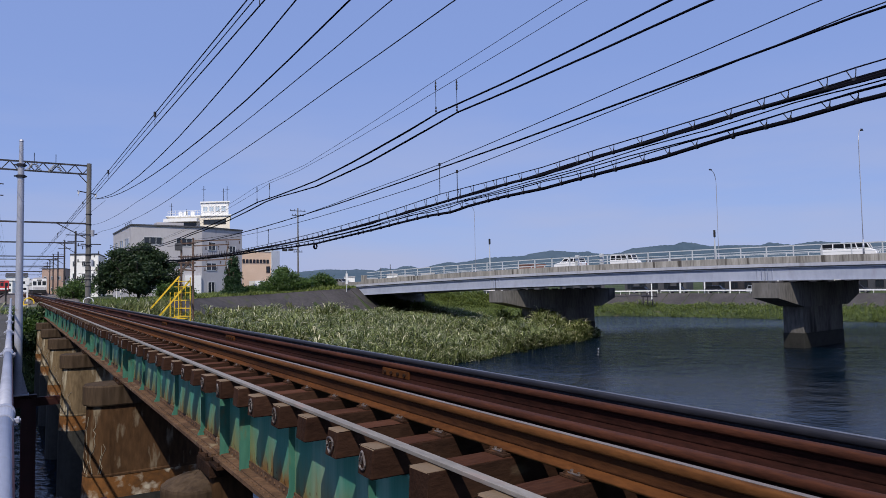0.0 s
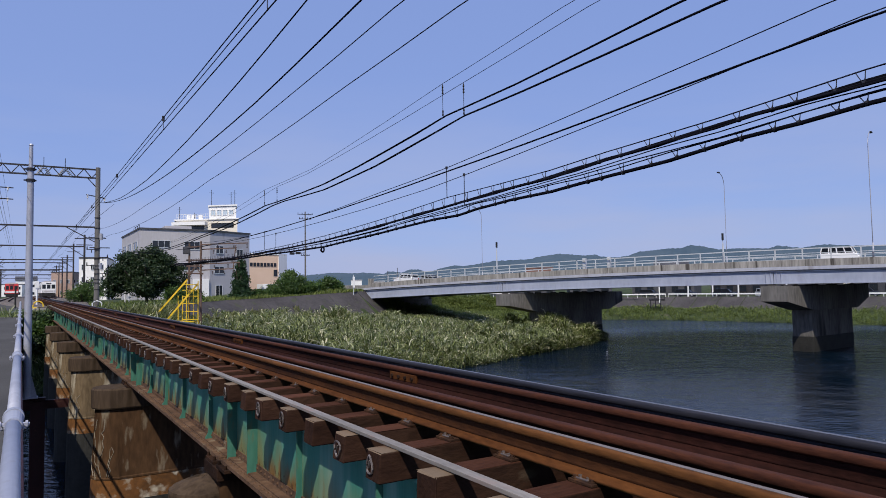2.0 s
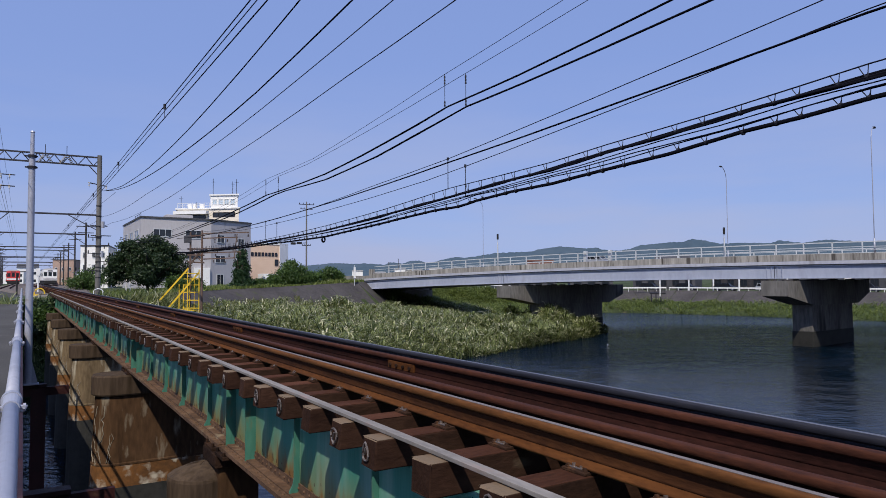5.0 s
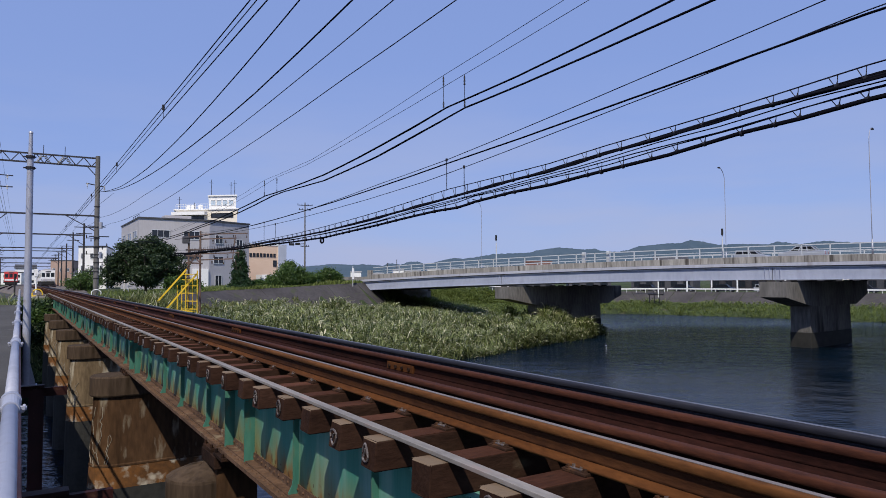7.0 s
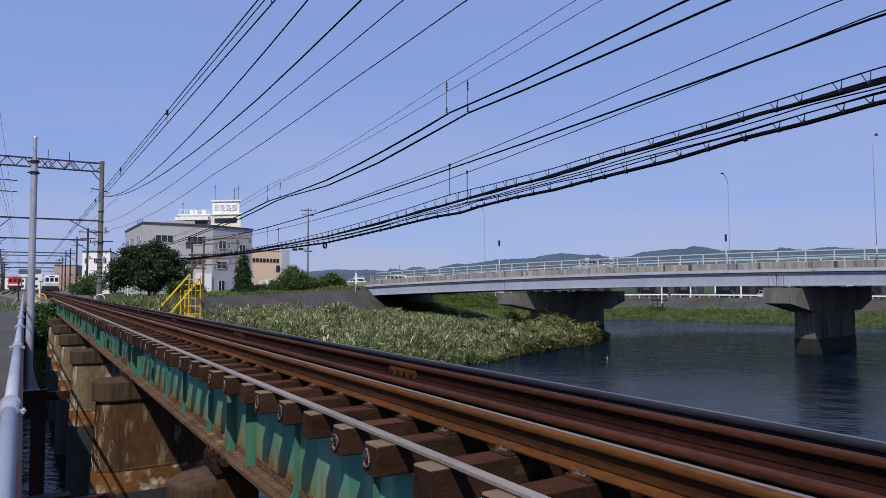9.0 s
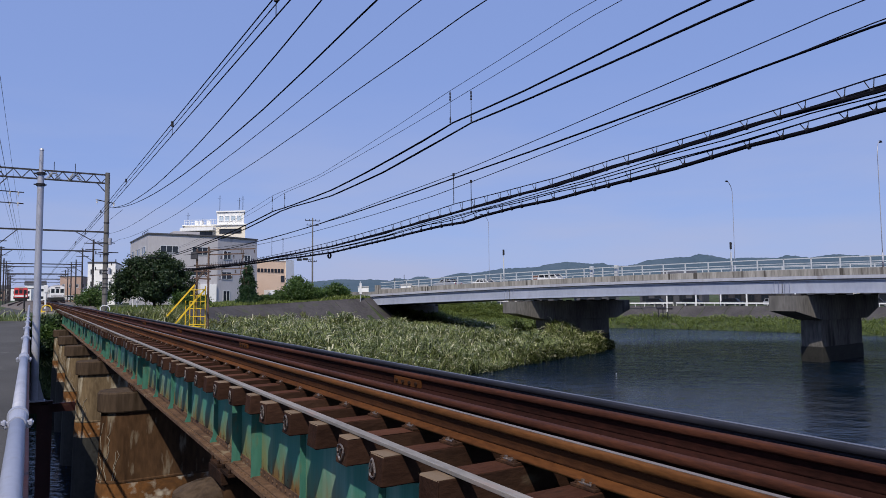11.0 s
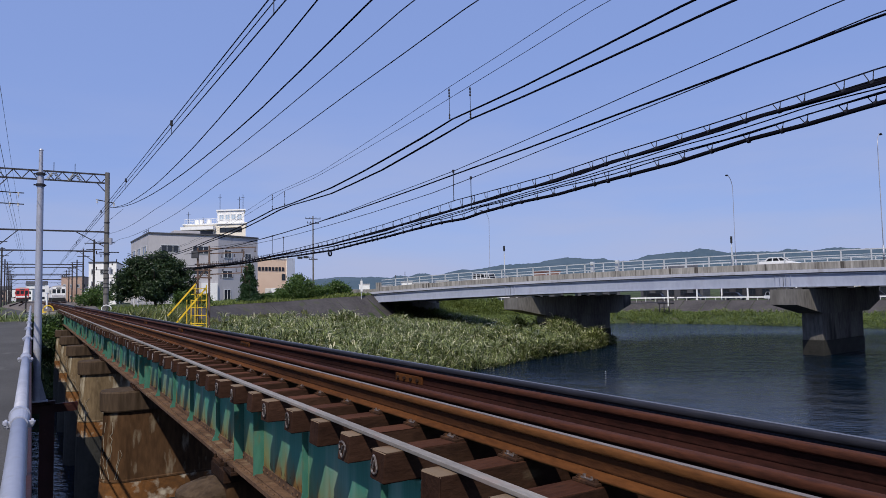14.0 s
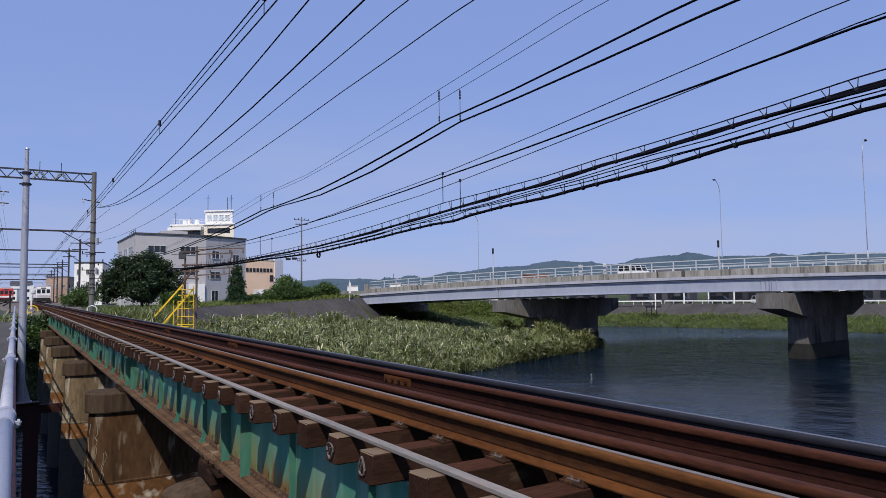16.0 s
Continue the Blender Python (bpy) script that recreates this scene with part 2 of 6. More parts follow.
BRIDGE_PALE = noisy("pale_bridge_edge", (0.36, 0.37, 0.43), (0.47, 0.48, 0.53), 0.25, 3, 0.5, 0, 0.05, (0.26, 0.25, 0.27), 0.60, 0.8, (1, 1, 0.4))
RAIL_WHITE = noisy("bridge_rail_paint", (0.46, 0.48, 0.50), (0.60, 0.62, 0.64), 1.5, 12, 0.5, 0.1, 0.08, None)
MAROON = noisy("maroon_paint", (0.018, 0.004, 0.004), (0.036, 0.009, 0.008), 1.5, 18, 0.6, 0, 0.2, (0.10, 0.05, 0.03), 0.64, 4)
PATH_GREY = noisy("worn_path_asphalt", (0.055, 0.053, 0.051), (0.092, 0.089, 0.086), 0.5, 45, 0.92, 0, 0.5, (0.12, 0.115, 0.11), 0.62, 1.1, (1, 0.5, 1), spec=0.12)
ASPHALT = noisy("asphalt", (0.028, 0.026, 0.024), (0.056, 0.052, 0.049), 0.7, 45, 0.92, 0, 0.5, (0.095, 0.09, 0.085), 0.60, 1.2, spec=0.12)
YELLOW = noisy("yellow_paint", (0.62, 0.40, 0.02), (0.78, 0.55, 0.05), 2, 14, 0.55, 0, 0.1, (0.30, 0.17, 0.04), 0.66, 4)
WOOD_POLE = noisy("weathered_pole", (0.095, 0.09, 0.086), (0.19, 0.183, 0.176), 1.2, 14, 0.9, 0, 0.3, None, 0.6, 3, (3, 3, 0.3))
POLE_DARK = noisy("rusty_pole", (0.026, 0.025, 0.030), (0.058, 0.055, 0.060), 1.2, 14, 0.85, 0.1, 0.3, (0.11, 0.07, 0.05), 0.66, 2)
CABLE = plain("black_cable", (0.005, 0.005, 0.009), 0.9, spec=0.08)
WIRE = plain("overhead_wire", (0.015, 0.015, 0.025), 0.8, spec=0.15)
BALLAST = noisy("ballast", (0.07, 0.06, 0.055), (0.20, 0.175, 0.155), 1.5, 26, 0.95, 0, 0.9, (0.13, 0.075, 0.045), 0.55, 2.5)
WHITE = noisy("white_paint", (0.76, 0.76, 0.75), (0.85, 0.85, 0.84), 0.8, 10, 0.6, 0, 0.08, (0.55, 0.54, 0.52), 0.64, 1.5, (1, 1, 0.4))
GREY_WALL = noisy("grey_cladding", (0.42, 0.405, 0.42), (0.49, 0.475, 0.49), 0.25, 5, 0.75, 0, 0.08, (0.26, 0.25, 0.25), 0.62, 0.5, (1, 1, 0.3))
CREAM_WALL = noisy("cream_wall", (0.72, 0.66, 0.55), (0.82, 0.76, 0.65), 0.3, 6, 0.8, 0, 0.08, None)
PEACH_WALL = noisy("peach_wall", (0.78, 0.56, 0.39), (0.85, 0.63, 0.46), 0.3, 6, 0.8, 0, 0.08, None)
BROWN_WALL = noisy("brown_wall", (0.30, 0.20, 0.16), (0.42, 0.31, 0.25), 0.3, 6, 0.85, 0, 0.08, None)
ROOF_DARK = noisy("dark_roof", (0.045, 0.047, 0.055), (0.09, 0.09, 0.10), 0.5, 8, 0.7, 0, 0.15, None)
GLASS = plain("window_glass", (0.02, 0.025, 0.032), 0.08)
CAR_GLASS = plain("dark_car_glass", (0.008, 0.009, 0.012), 0.3, spec=0.2)
GLASS_PALE = plain("pale_glazing", (0.45, 0.55, 0.64), 0.15)
BARK = noisy("bark", (0.035, 0.026, 0.02), (0.09, 0.07, 0.05), 2, 18, 0.95, 0, 0.7, None, 0.6, 3, (1, 1, 0.3))
RED_TRAIN = noisy("red_enamel", (0.55, 0.045, 0.05), (0.66, 0.08, 0.075), 0.5, 8, 0.35, 0, 0.03, None)
BLACK = plain("black_rubber", (0.012, 0.012, 0.013), 0.75)
CAR_WHITE = plain("car_white", (0.80, 0.80, 0.80), 0.22)
CAR_SILVER = plain("car_silver", (0.50, 0.51, 0.53), 0.28, 0.55)
CAR_DARK = plain("car_dark", (0.035, 0.04, 0.055), 0.2, 0.3)
LAMP_RED = plain("tail_lamp_red", (0.35, 0.01, 0.01), 0.25)
LAMP_CLEAR = plain("head_lamp_clear", (0.65, 0.66, 0.68), 0.12)
CERAMIC = plain("pale_insulator", (0.48, 0.46, 0.43), 0.3)
TREE_LEAF = leafy("dark_broadleaf", (0.011, 0.026, 0.009), (0.044, 0.078, 0.026), None, 0.5, 0.30)
CYPRESS_LEAF = leafy("cypress_leaf", (0.012, 0.035, 0.012), (0.035, 0.085, 0.025))
HEDGE_LEAF = leafy("hedge_leaf", (0.028, 0.065, 0.012), (0.11, 0.18, 0.04), None, 0.5, 0.4)
REED_LEAF = leafy("reed_leaf", (0.040, 0.060, 0.014), (0.28, 0.32, 0.11), (0.68, 0.65, 0.45), 0.45, 0.36)
DRY_GRASS = leafy("dry_grass_leaf", (0.08, 0.10, 0.028), (0.24, 0.25, 0.10), None, 0.6, 0.35)
GRASS_LEAF = leafy("grass_leaf", (0.055, 0.090, 0.016), (0.25, 0.30, 0.075), None, 0.55, 0.4)
BANK_WEED = leafy("bank_weed_leaf", (0.014, 0.030, 0.008), (0.075, 0.115, 0.028), None, 0.55, 0.3)
SOIL = noisy("grassy_soil", (0.022, 0.034, 0.011), (0.060, 0.082, 0.026), 0.12, 2.2, 0.95, 0, 0.6, (0.11, 0.10, 0.06), 0.60, 0.5, world_space=True)

# ---------- ground, river ----------
WATER_Z = -5.9
RIVER = [(-300, 53.6), (-6, 53.4), (1.0, 53.2), (4.5, 50.5), (8, 47), (18, 45.5), (30, 48.5), (38, 52), (45, 55), (52, 57.5), (58, 61), (60.5, 64.5), (59, 69), (55, 74), (55, 80), (60, 88), (72, 94), (86, 96), (94, 94), (100, 84), (104, 66), (109, 40), (116, 0), (125, -60), (-300, -60)]
BASIN = [(-300, 59), (-5, 58), (4.5, 58), (7.5, 63), (10.7, 70), (17.1, 78.5), (27, 83.5), (38, 88.6), (46, 97), (62, 108), (90, 110), (110, 98), (117, 66), (122, 40), (129, 0), (139, -72), (-300, -72)]


def inside(poly, x, y):
    r = np.zeros(x.shape, bool)
    for (ax, ay), (bx, by) in zip(poly, poly[1:] + poly[:1]):
        c = (ay > y) != (by > y)
        r ^= c & (x < (bx - ax) * (y - ay) / (by - ay + 1e-12) + ax)
    return r


def edge_distance(poly, x, y):
    best = np.full(x.shape, 1e9)
    for (ax, ay), (bx, by) in zip(poly, poly[1:] + poly[:1]):
        dx, dy = bx - ax, by - ay
        k = np.clip(((x - ax) * dx + (y - ay) * dy) / (dx * dx + dy * dy), 0, 1)
        best = np.minimum(best, np.hypot(x - ax - k * dx, y - ay - k * dy))
    return best


def land_level(x, y):
    low = np.clip((x - 56) / 30.0, 0, 1) * np.clip((150 - x) / 15, 0, 1)
    return -0.55 - 1.45 * low * low * (3 - 2 * low) + 0.9 * np.exp(-((x - 42) ** 2 + (y - 96) ** 2) / 450.0)


def height(x, y):
    """Level of the ground."""
    x, y = np.asarray(x, float), np.asarray(y, float)
    top = land_level(x, y)
    w, b = edge_distance(RIVER, x, y), edge_distance(BASIN, x, y)
    in_w, in_b = inside(RIVER, x, y), inside(BASIN, x, y)
    foot = np.maximum(b - 4.0, 0)
    flat = WATER_Z - 0.05 + (2.7 - 0.9 * np.clip((x - 60) / 20, 0, 1)) * (w / (w + foot + 0.01)) ** 0.75
    slope = np.clip(b / 4.0, 0, 1)
    z = np.where(in_b, top + (np.minimum(flat, top) - top) * slope, top)
    bed = WATER_Z - np.minimum(1.3, 0.25 * w)
    return np.where(in_w, bed, z)


def axis(lo, hi, step, far):
    mid = list(np.arange(lo, hi + step / 2, step))
    out, d = [], step
    p = hi
    while p < far:
        d *= 1.35
        p += d
        out.append(p)
    back, d, p = [], step, lo
    while p > -far:
        d *= 1.35
        p -= d
        back.append(p)
    return np.array(back[::-1] + mid + out)


def build_ground():
    gx, gy = axis(-14, 132, 1.15, 4500), axis(34, 126, 0.55, 4500)
    X, Y = np.meshgrid(gx, gy)
    Z = height(X, Y)
    Z = Z + np.where(np.abs(X - 50) < 150, 0.06 * np.sin(X * 1.7 + Y * 0.6) * np.sin(Y * 1.3 - X * 0.4), 0)
    verts = np.stack([X.ravel(), Y.ravel(), Z.ravel()], -1)
    n = len(gx)
    faces = [(r * n + c, r * n + c + 1, (r + 1) * n + c + 1, (r + 1) * n + c) for r in range(len(gy) - 1) for c in range(n - 1)]
    me = bpy.data.meshes.new("ground")
    me.from_pydata(verts.tolist(), [], faces)
    me.materials.append(SOIL)
    tagged(new("ground", me), "grassy river banks and level land beyond", "ground", kind="structure")


def water_material():
    m = bpy.data.materials.new("river_water")
    m.use_nodes = True
    n, l = m.node_tree.nodes, m.node_tree.links
    b = n["Principled BSDF"]
    b.inputs["Base Color"].default_value = (0.0012, 0.0060, 0.0125, 1)
    b.inputs["Roughness"].default_value = 0.09
    b.inputs["IOR"].default_value = 1.33
    b.inputs["Specular IOR Level"].default_value = 0.29
    g = n.new("ShaderNodeNewGeometry")
    turn = n.new("ShaderNodeMapping")
    turn.inputs["Rotation"].default_value = (0, 0, 0.72)
    l.new(g.outputs["Position"], turn.inputs[0])
    mp = n.new("ShaderNodeMapping")
    mp.inputs["Scale"].default_value = (1.0, 1.7, 1)
    l.new(turn.outputs[0], mp.inputs[0])
    a = n.new("ShaderNodeTexNoise")
    a.inputs["Scale"].default_value, a.inputs["Detail"].default_value = 1.9, 6
    l.new(mp.outputs[0], a.inputs["Vector"])
    big = n.new("ShaderNodeTexNoise")
    big.inputs["Scale"].default_value, big.inputs["Detail"].default_value = 0.035, 4
    l.new(mp.outputs[0], big.inputs["Vector"])
    rp = n.new("ShaderNodeMapRange")
    rp.inputs["From Min"].default_value, rp.inputs["From Max"].default_value = 0.36, 0.62
    rp.inputs["To Min"].default_value, rp.inputs["To Max"].default_value = 0.45, 1.0
    l.new(big.outputs["Fac"], rp.inputs["Value"])
    # a wind lane lies across the river past the piers
    dot = n.new("ShaderNodeVectorMath")
    dot.operation = "DOT_PRODUCT"
    dot.inputs[1].default_value = (0.54, 0.84, 0)
    l.new(g.outputs["Position"], dot.inputs[0])
    lane = n.new("ShaderNodeValToRGB")
    lane.color_ramp.interpolation = "EASE"
    for pos, val in ((0.38, 0.13), (0.52, 0.85), (0.74, 0.95), (0.86, 0.30)):
        e = lane.color_ramp.elements.new(pos)
        e.color = (val, val, val, 1)
    lane.color_ramp.elements[0].color = (0.12, 0.12, 0.12, 1)
    lane.color_ramp.elements[-1].color = (0.35, 0.35, 0.35, 1)
    lane.color_ramp.elements[-1].position = 0.92
    sc = n.new("ShaderNodeMath")
    sc.operation = "MULTIPLY"
    sc.inputs[1].default_value = 1 / 115
    l.new(dot.outputs["Value"], sc.inputs[0])
    l.new(sc.outputs[0], lane.inputs[0])
    mu = n.new("ShaderNodeMath")
    mu.operation = "MULTIPLY"
    l.new(rp.outputs[0], mu.inputs[0])
    l.new(lane.outputs[0], mu.inputs[1])
    bp = n.new("ShaderNodeBump")
    bp.inputs["Distance"].default_value = 1.1
    swell = n.new("ShaderNodeTexNoise")
    swell.inputs["Scale"].default_value, swell.inputs["Detail"].default_value = 0.36, 2
    l.new(mp.outputs[0], swell.inputs["Vector"])
    both = n.new("ShaderNodeMath")
    both.operation = "MULTIPLY_ADD"
    both.inputs[1].default_value = 2.0
    l.new(swell.outputs["Fac"], both.inputs[0])
    l.new(a.outputs["Fac"], both.inputs[2])
    l.new(both.outputs[0], bp.inputs["Height"])
    l.new(mu.outputs[0], bp.inputs["Strength"])
    l.new(bp.outputs[0], b.inputs["Normal"])
    return m


def build_water():
    bm = BM()
    vs = [bm.verts.new(p) for p in ((-320, -80, WATER_Z), (170, -80, WATER_Z), (170, 125, WATER_Z), (-320, 125, WATER_Z))]
    bm.faces.new(vs)
    solid("water", bm, water_material(), "dark rippled river water", "river", kind="structure")


build_ground()
build_water()


def dike_wall(name, line, label):
    """A sloping concrete revetment along a stretch of the basin's edge, in panels."""
    root = thing(name, label, "river wall", kind="structure")
    for (ax, ay), (bx, by) in zip(line, line[1:]):
        d = Vector((bx - ax, by - ay))
        inward = Vector((d.y, -d.x)).normalized()
        n = max(1, round(d.length / 5.0))
        for k in range(n):
            p, q = Vector((ax, ay)) + d * (k / n), Vector((ax, ay)) + d * ((k + 1) / n - 0.004)
            bm = BM()
            sec = []
            for e in (p, q):
                top = float(land_level(e.x, e.y)) + 0.10
                f = e + inward * 3.9
                o = e - inward * 0.5
                low = float(height(e.x + inward.x * 4.0, e.y + inward.y * 4.0)) - 0.2
                sec.append([(o.x, o.y, top), (e.x, e.y, top), (f.x, f.y, low + 0.3), (f.x, f.y, low - 0.5), (o.x, o.y, top - 0.8)])
            loft(bm, sec)
            part("panel", bm, DIKE_CONC, root)
    return root


dike_wall("wall_dike", [(9.8, 68), (10.7, 70), (17.1, 78.5), (27, 83.5), (38, 88.6), (41.3, 92.1)], "weathered dark concrete dike slope above the reeds")
dike_wall("wall_far_bank", [(84, 109.6), (90, 110), (110, 98), (117, 66), (122, 40)], "dark concrete river wall on the far bank")


def drift_float():
    bm = BM()
    bmesh.ops.create_icosphere(bm, subdivisions=2, radius=0.05)
    return solid("float", bm, WHITE, "small white float drifting on the river", "float")


FLOAT = drift_float()


# ---------- railway bridge ----------
PIERS_Y = (15.96, 23.86, 31.76, 39.66, 47.56, 55.46)
SPANS = list(zip((-11.4, 8.05) + PIERS_Y, (8.05,) + PIERS_Y + (62.8,)))
HEAD_HALF = [(0.022, 0.0), (0.030, -0.003), (0.0345, -0.010), (0.0345, -0.033), (0.030, -0.039), (0.020, -0.044)]
WEB_HALF = [(0.0165, -0.0435), (0.013, -0.060), (0.012, -0.090), (0.015, -0.108), (0.022, -0.1195)]
FOOT_HALF = [(0.0225, -0.119), (0.044, -0.133), (0.062, -0.140), (0.064, -0.143), (0.064, -0.153)]
RAIL_JOINTS = (5.9, 11.75, 17.6, 23.5, 29.3, 35.2, 41, 47, 52.8)


def rail(name, x, z, y0, y1, mats, top, label, joints=False):
    root = thing(name, label, "rail", "rails of the track", at=pose(x, 0, z))
    cuts = [y0] + [y for y in RAIL_JOINTS if y0 < y < y1] + [y1] if joints else [y0, y1]
    for ya, yb in zip(cuts, cuts[1:]):
        for nm, half, mat in zip(("rail_head", "rail_web", "rail_foot"), (HEAD_HALF, WEB_HALF, FOOT_HALF), mats):
            prof = half + [(-px, pz) for px, pz in half[::-1]]
            bm = BM()
            loft(bm, [[(px, ya, pz) for px, pz in prof], [(px, yb - (0.004 if joints else 0), pz) for px, pz in prof]], caps=False)
            part(nm, bm, mat, root, smooth=True)
    if top:
        bm = BM()
        box(bm, -0.006, 0.024, y0, y1, 0.0006, 0.003)
        part("running_surface", bm, top, root, "bright worn steel running surface")
    return root


def build_rails():
    # heads take a lighter rust; shade under them is coloured into the webs
    near = rail("rail", 0.0, 0.0, -12, 235, (RUST_TAN, RUST_WEB_SHADED, RUST), STEEL, "rusty running rail with a polished top")
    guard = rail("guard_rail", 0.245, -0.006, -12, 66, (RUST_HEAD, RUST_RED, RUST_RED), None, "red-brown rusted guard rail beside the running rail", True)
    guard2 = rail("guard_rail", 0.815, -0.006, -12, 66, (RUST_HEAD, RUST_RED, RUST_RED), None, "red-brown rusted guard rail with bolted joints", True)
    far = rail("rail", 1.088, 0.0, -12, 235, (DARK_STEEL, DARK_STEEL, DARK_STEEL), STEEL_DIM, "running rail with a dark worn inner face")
    for y in RAIL_JOINTS:
        bm = BM()
        box(bm, -0.034, -0.012, y - 0.26, y + 0.26, -0.122, -0.05, 0.004)
        plate = part("fishplate", bm, RUST, guard2, "orange-brown bolted joint plate")
        for k in range(4):
            bm = BM()
            tube(bm, (-0.034, y - 0.195 + 0.13 * k, -0.088), (-0.052, y - 0.195 + 0.13 * k, -0.088), 0.017, seg=6)
            part("bolt", bm, RUST_DARK, plate)


build_rails()


def build_planks():
    """Boards laid between the guard rails."""
    root = thing("track_boards", "dark rust-stained boards lying between the guard rails", "boards")
    y = -10.0
    k = 0
    while y < 62:
        for x0, x1 in ((0.325, 0.520), (0.528, 0.728)):
            bm = BM()
            box(bm, x0 + 0.003 * math.sin(k * 2.1), x1 + 0.003 * math.cos(k * 1.7), y, y + 3.59, -0.1695, -0.137 + 0.003 * math.sin(k * 3.3), 0.004)
            part("board", bm, BOARD, root)
            k += 1
        y += 3.6


build_planks()


RING_IRON = noisy("ring_iron", (0.05, 0.04, 0.035), (0.22, 0.19, 0.18), 9, 60, 0.6, 0.4, 0.2, (0.30, 0.28, 0.28), 0.58, 20, per_piece=0.3)


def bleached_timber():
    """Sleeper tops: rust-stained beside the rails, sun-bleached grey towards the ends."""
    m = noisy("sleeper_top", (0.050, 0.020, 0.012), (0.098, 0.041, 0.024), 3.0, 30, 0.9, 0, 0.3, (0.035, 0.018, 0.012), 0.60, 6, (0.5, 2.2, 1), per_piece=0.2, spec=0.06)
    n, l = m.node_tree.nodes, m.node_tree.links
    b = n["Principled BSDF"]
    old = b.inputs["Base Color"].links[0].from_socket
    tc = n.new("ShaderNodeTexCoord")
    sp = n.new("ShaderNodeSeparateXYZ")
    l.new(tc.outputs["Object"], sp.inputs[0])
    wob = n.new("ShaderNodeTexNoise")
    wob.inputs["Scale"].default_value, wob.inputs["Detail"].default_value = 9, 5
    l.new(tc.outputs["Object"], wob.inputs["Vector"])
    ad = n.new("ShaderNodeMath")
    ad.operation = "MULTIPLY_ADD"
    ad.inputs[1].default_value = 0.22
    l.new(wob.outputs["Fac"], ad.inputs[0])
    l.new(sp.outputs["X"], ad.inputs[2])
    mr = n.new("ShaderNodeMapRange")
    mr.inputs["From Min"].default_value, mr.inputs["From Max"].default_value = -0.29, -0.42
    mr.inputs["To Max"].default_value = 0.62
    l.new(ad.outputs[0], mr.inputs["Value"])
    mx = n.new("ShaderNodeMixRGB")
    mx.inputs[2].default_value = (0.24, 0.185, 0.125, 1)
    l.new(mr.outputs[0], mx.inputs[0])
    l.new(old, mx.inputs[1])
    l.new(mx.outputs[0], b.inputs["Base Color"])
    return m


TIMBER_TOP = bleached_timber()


def timber_mesh(width, deep, worn, seed):
    """One sleeper: a squared timber with rounded arrises and a worn end."""
    r = random.Random(seed)
    bm = BM()
    box(bm, -0.59, 1.72, -width / 2, width / 2, -0.17 - deep, -0.17, 0.008)
    for v in bm.verts:
        if v.co.x < -0.5:
            v.co.x += r.uniform(-0.006, 0.006) + worn * (0.02 if v.co.z > -0.22 else 0.0)
            v.co.y += r.uniform(-0.004, 0.004)
            v.co.z += r.uniform(-0.003, 0.001)
    bm.normal_update()
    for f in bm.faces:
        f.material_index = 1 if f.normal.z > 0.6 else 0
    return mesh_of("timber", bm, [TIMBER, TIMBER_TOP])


def build_sleepers():
    rng = random.Random(3)
    timbers = [timber_mesh(w, d, c, k) for k, (w, d, c) in enumerate(((0.190, 0.175, 0.2), (0.165, 0.172, 1.0), (0.205, 0.178, 0.0), (0.180, 0.170, 0.6)))]
    bm = BM()
    box(bm, -0.11, 0.11, -0.080, 0.080, -0.170, -0.155, 0.003)
    for sx in (-0.085, 0.085):
        for sy in (-0.055, 0.055):
            tube(bm, (sx, sy, -0.16), (sx, sy, -0.140), 0.011, seg=6)
            tube(bm, (sx, sy, -0.156), (sx, sy, -0.149), 0.018, seg=6)
    plate = mesh_of("tie_plate", bm, RUST_DARK)
    bm = BM()
    box(bm, -0.090, -0.060, -0.042, 0.042, -0.155, -0.146, 0.003)
    tube(bm, (-0.078, 0.02, -0.147), (-0.078, 0.02, -0.134), 0.010, seg=6)
    tube(bm, (-0.078, -0.03, -0.147), (-0.078, -0.03, -0.137), 0.008, seg=6)
    clip = mesh_of("rail_clip", bm, CLIP_STEEL)
    rings = []
    for r, tall, bent in ((0.040, 0.056, 0.0), (0.044, 0.050, 0.012), (0.034, 0.052, -0.008)):
        bm = BM()
        path_tube(bm, [(-0.596, r * math.cos(0.5 * k) + bent * math.sin(k), -0.255 + tall * math.sin(0.5 * k)) for k in range(13)], 0.0065, 6)
        bar(bm, (-0.597, -0.2 * r, -0.255 + 0.5 * tall), (-0.597, 0.35 * r, -0.255 - 0.4 * tall), 0.010, 0.006)
        rings.append(mesh_of("end_ring", bm, RING_IRON))
    for k in range(-18, 106):
        y = 2.54 + 0.566 * k
        root = thing("sleeper", "dark brown creosoted timber sleeper with a bleached end on the girders", "sleeper", "sleepers of the rail bridge", at=pose(rng.uniform(-0.022, 0.022), y + rng.uniform(-0.018, 0.018), rng.uniform(-0.004, 0.0), 0, 0, rng.uniform(-0.9, 0.9)))
        piece("timber", timbers[rng.randrange(4)], root)
        for x in (0.0, 1.088):
            piece("tie_plate", plate, root, pose(x, 0, 0))
            piece("rail_clip", clip, root, pose(x, rng.uniform(-0.01, 0.01), 0))
        if k % 3 != 1:
            piece("end_ring", rings[rng.randrange(3)], root, pose(rng.uniform(-0.002, 0.002), rng.uniform(-0.02, 0.03), rng.uniform(-0.010, 0.010)))


build_sleepers()


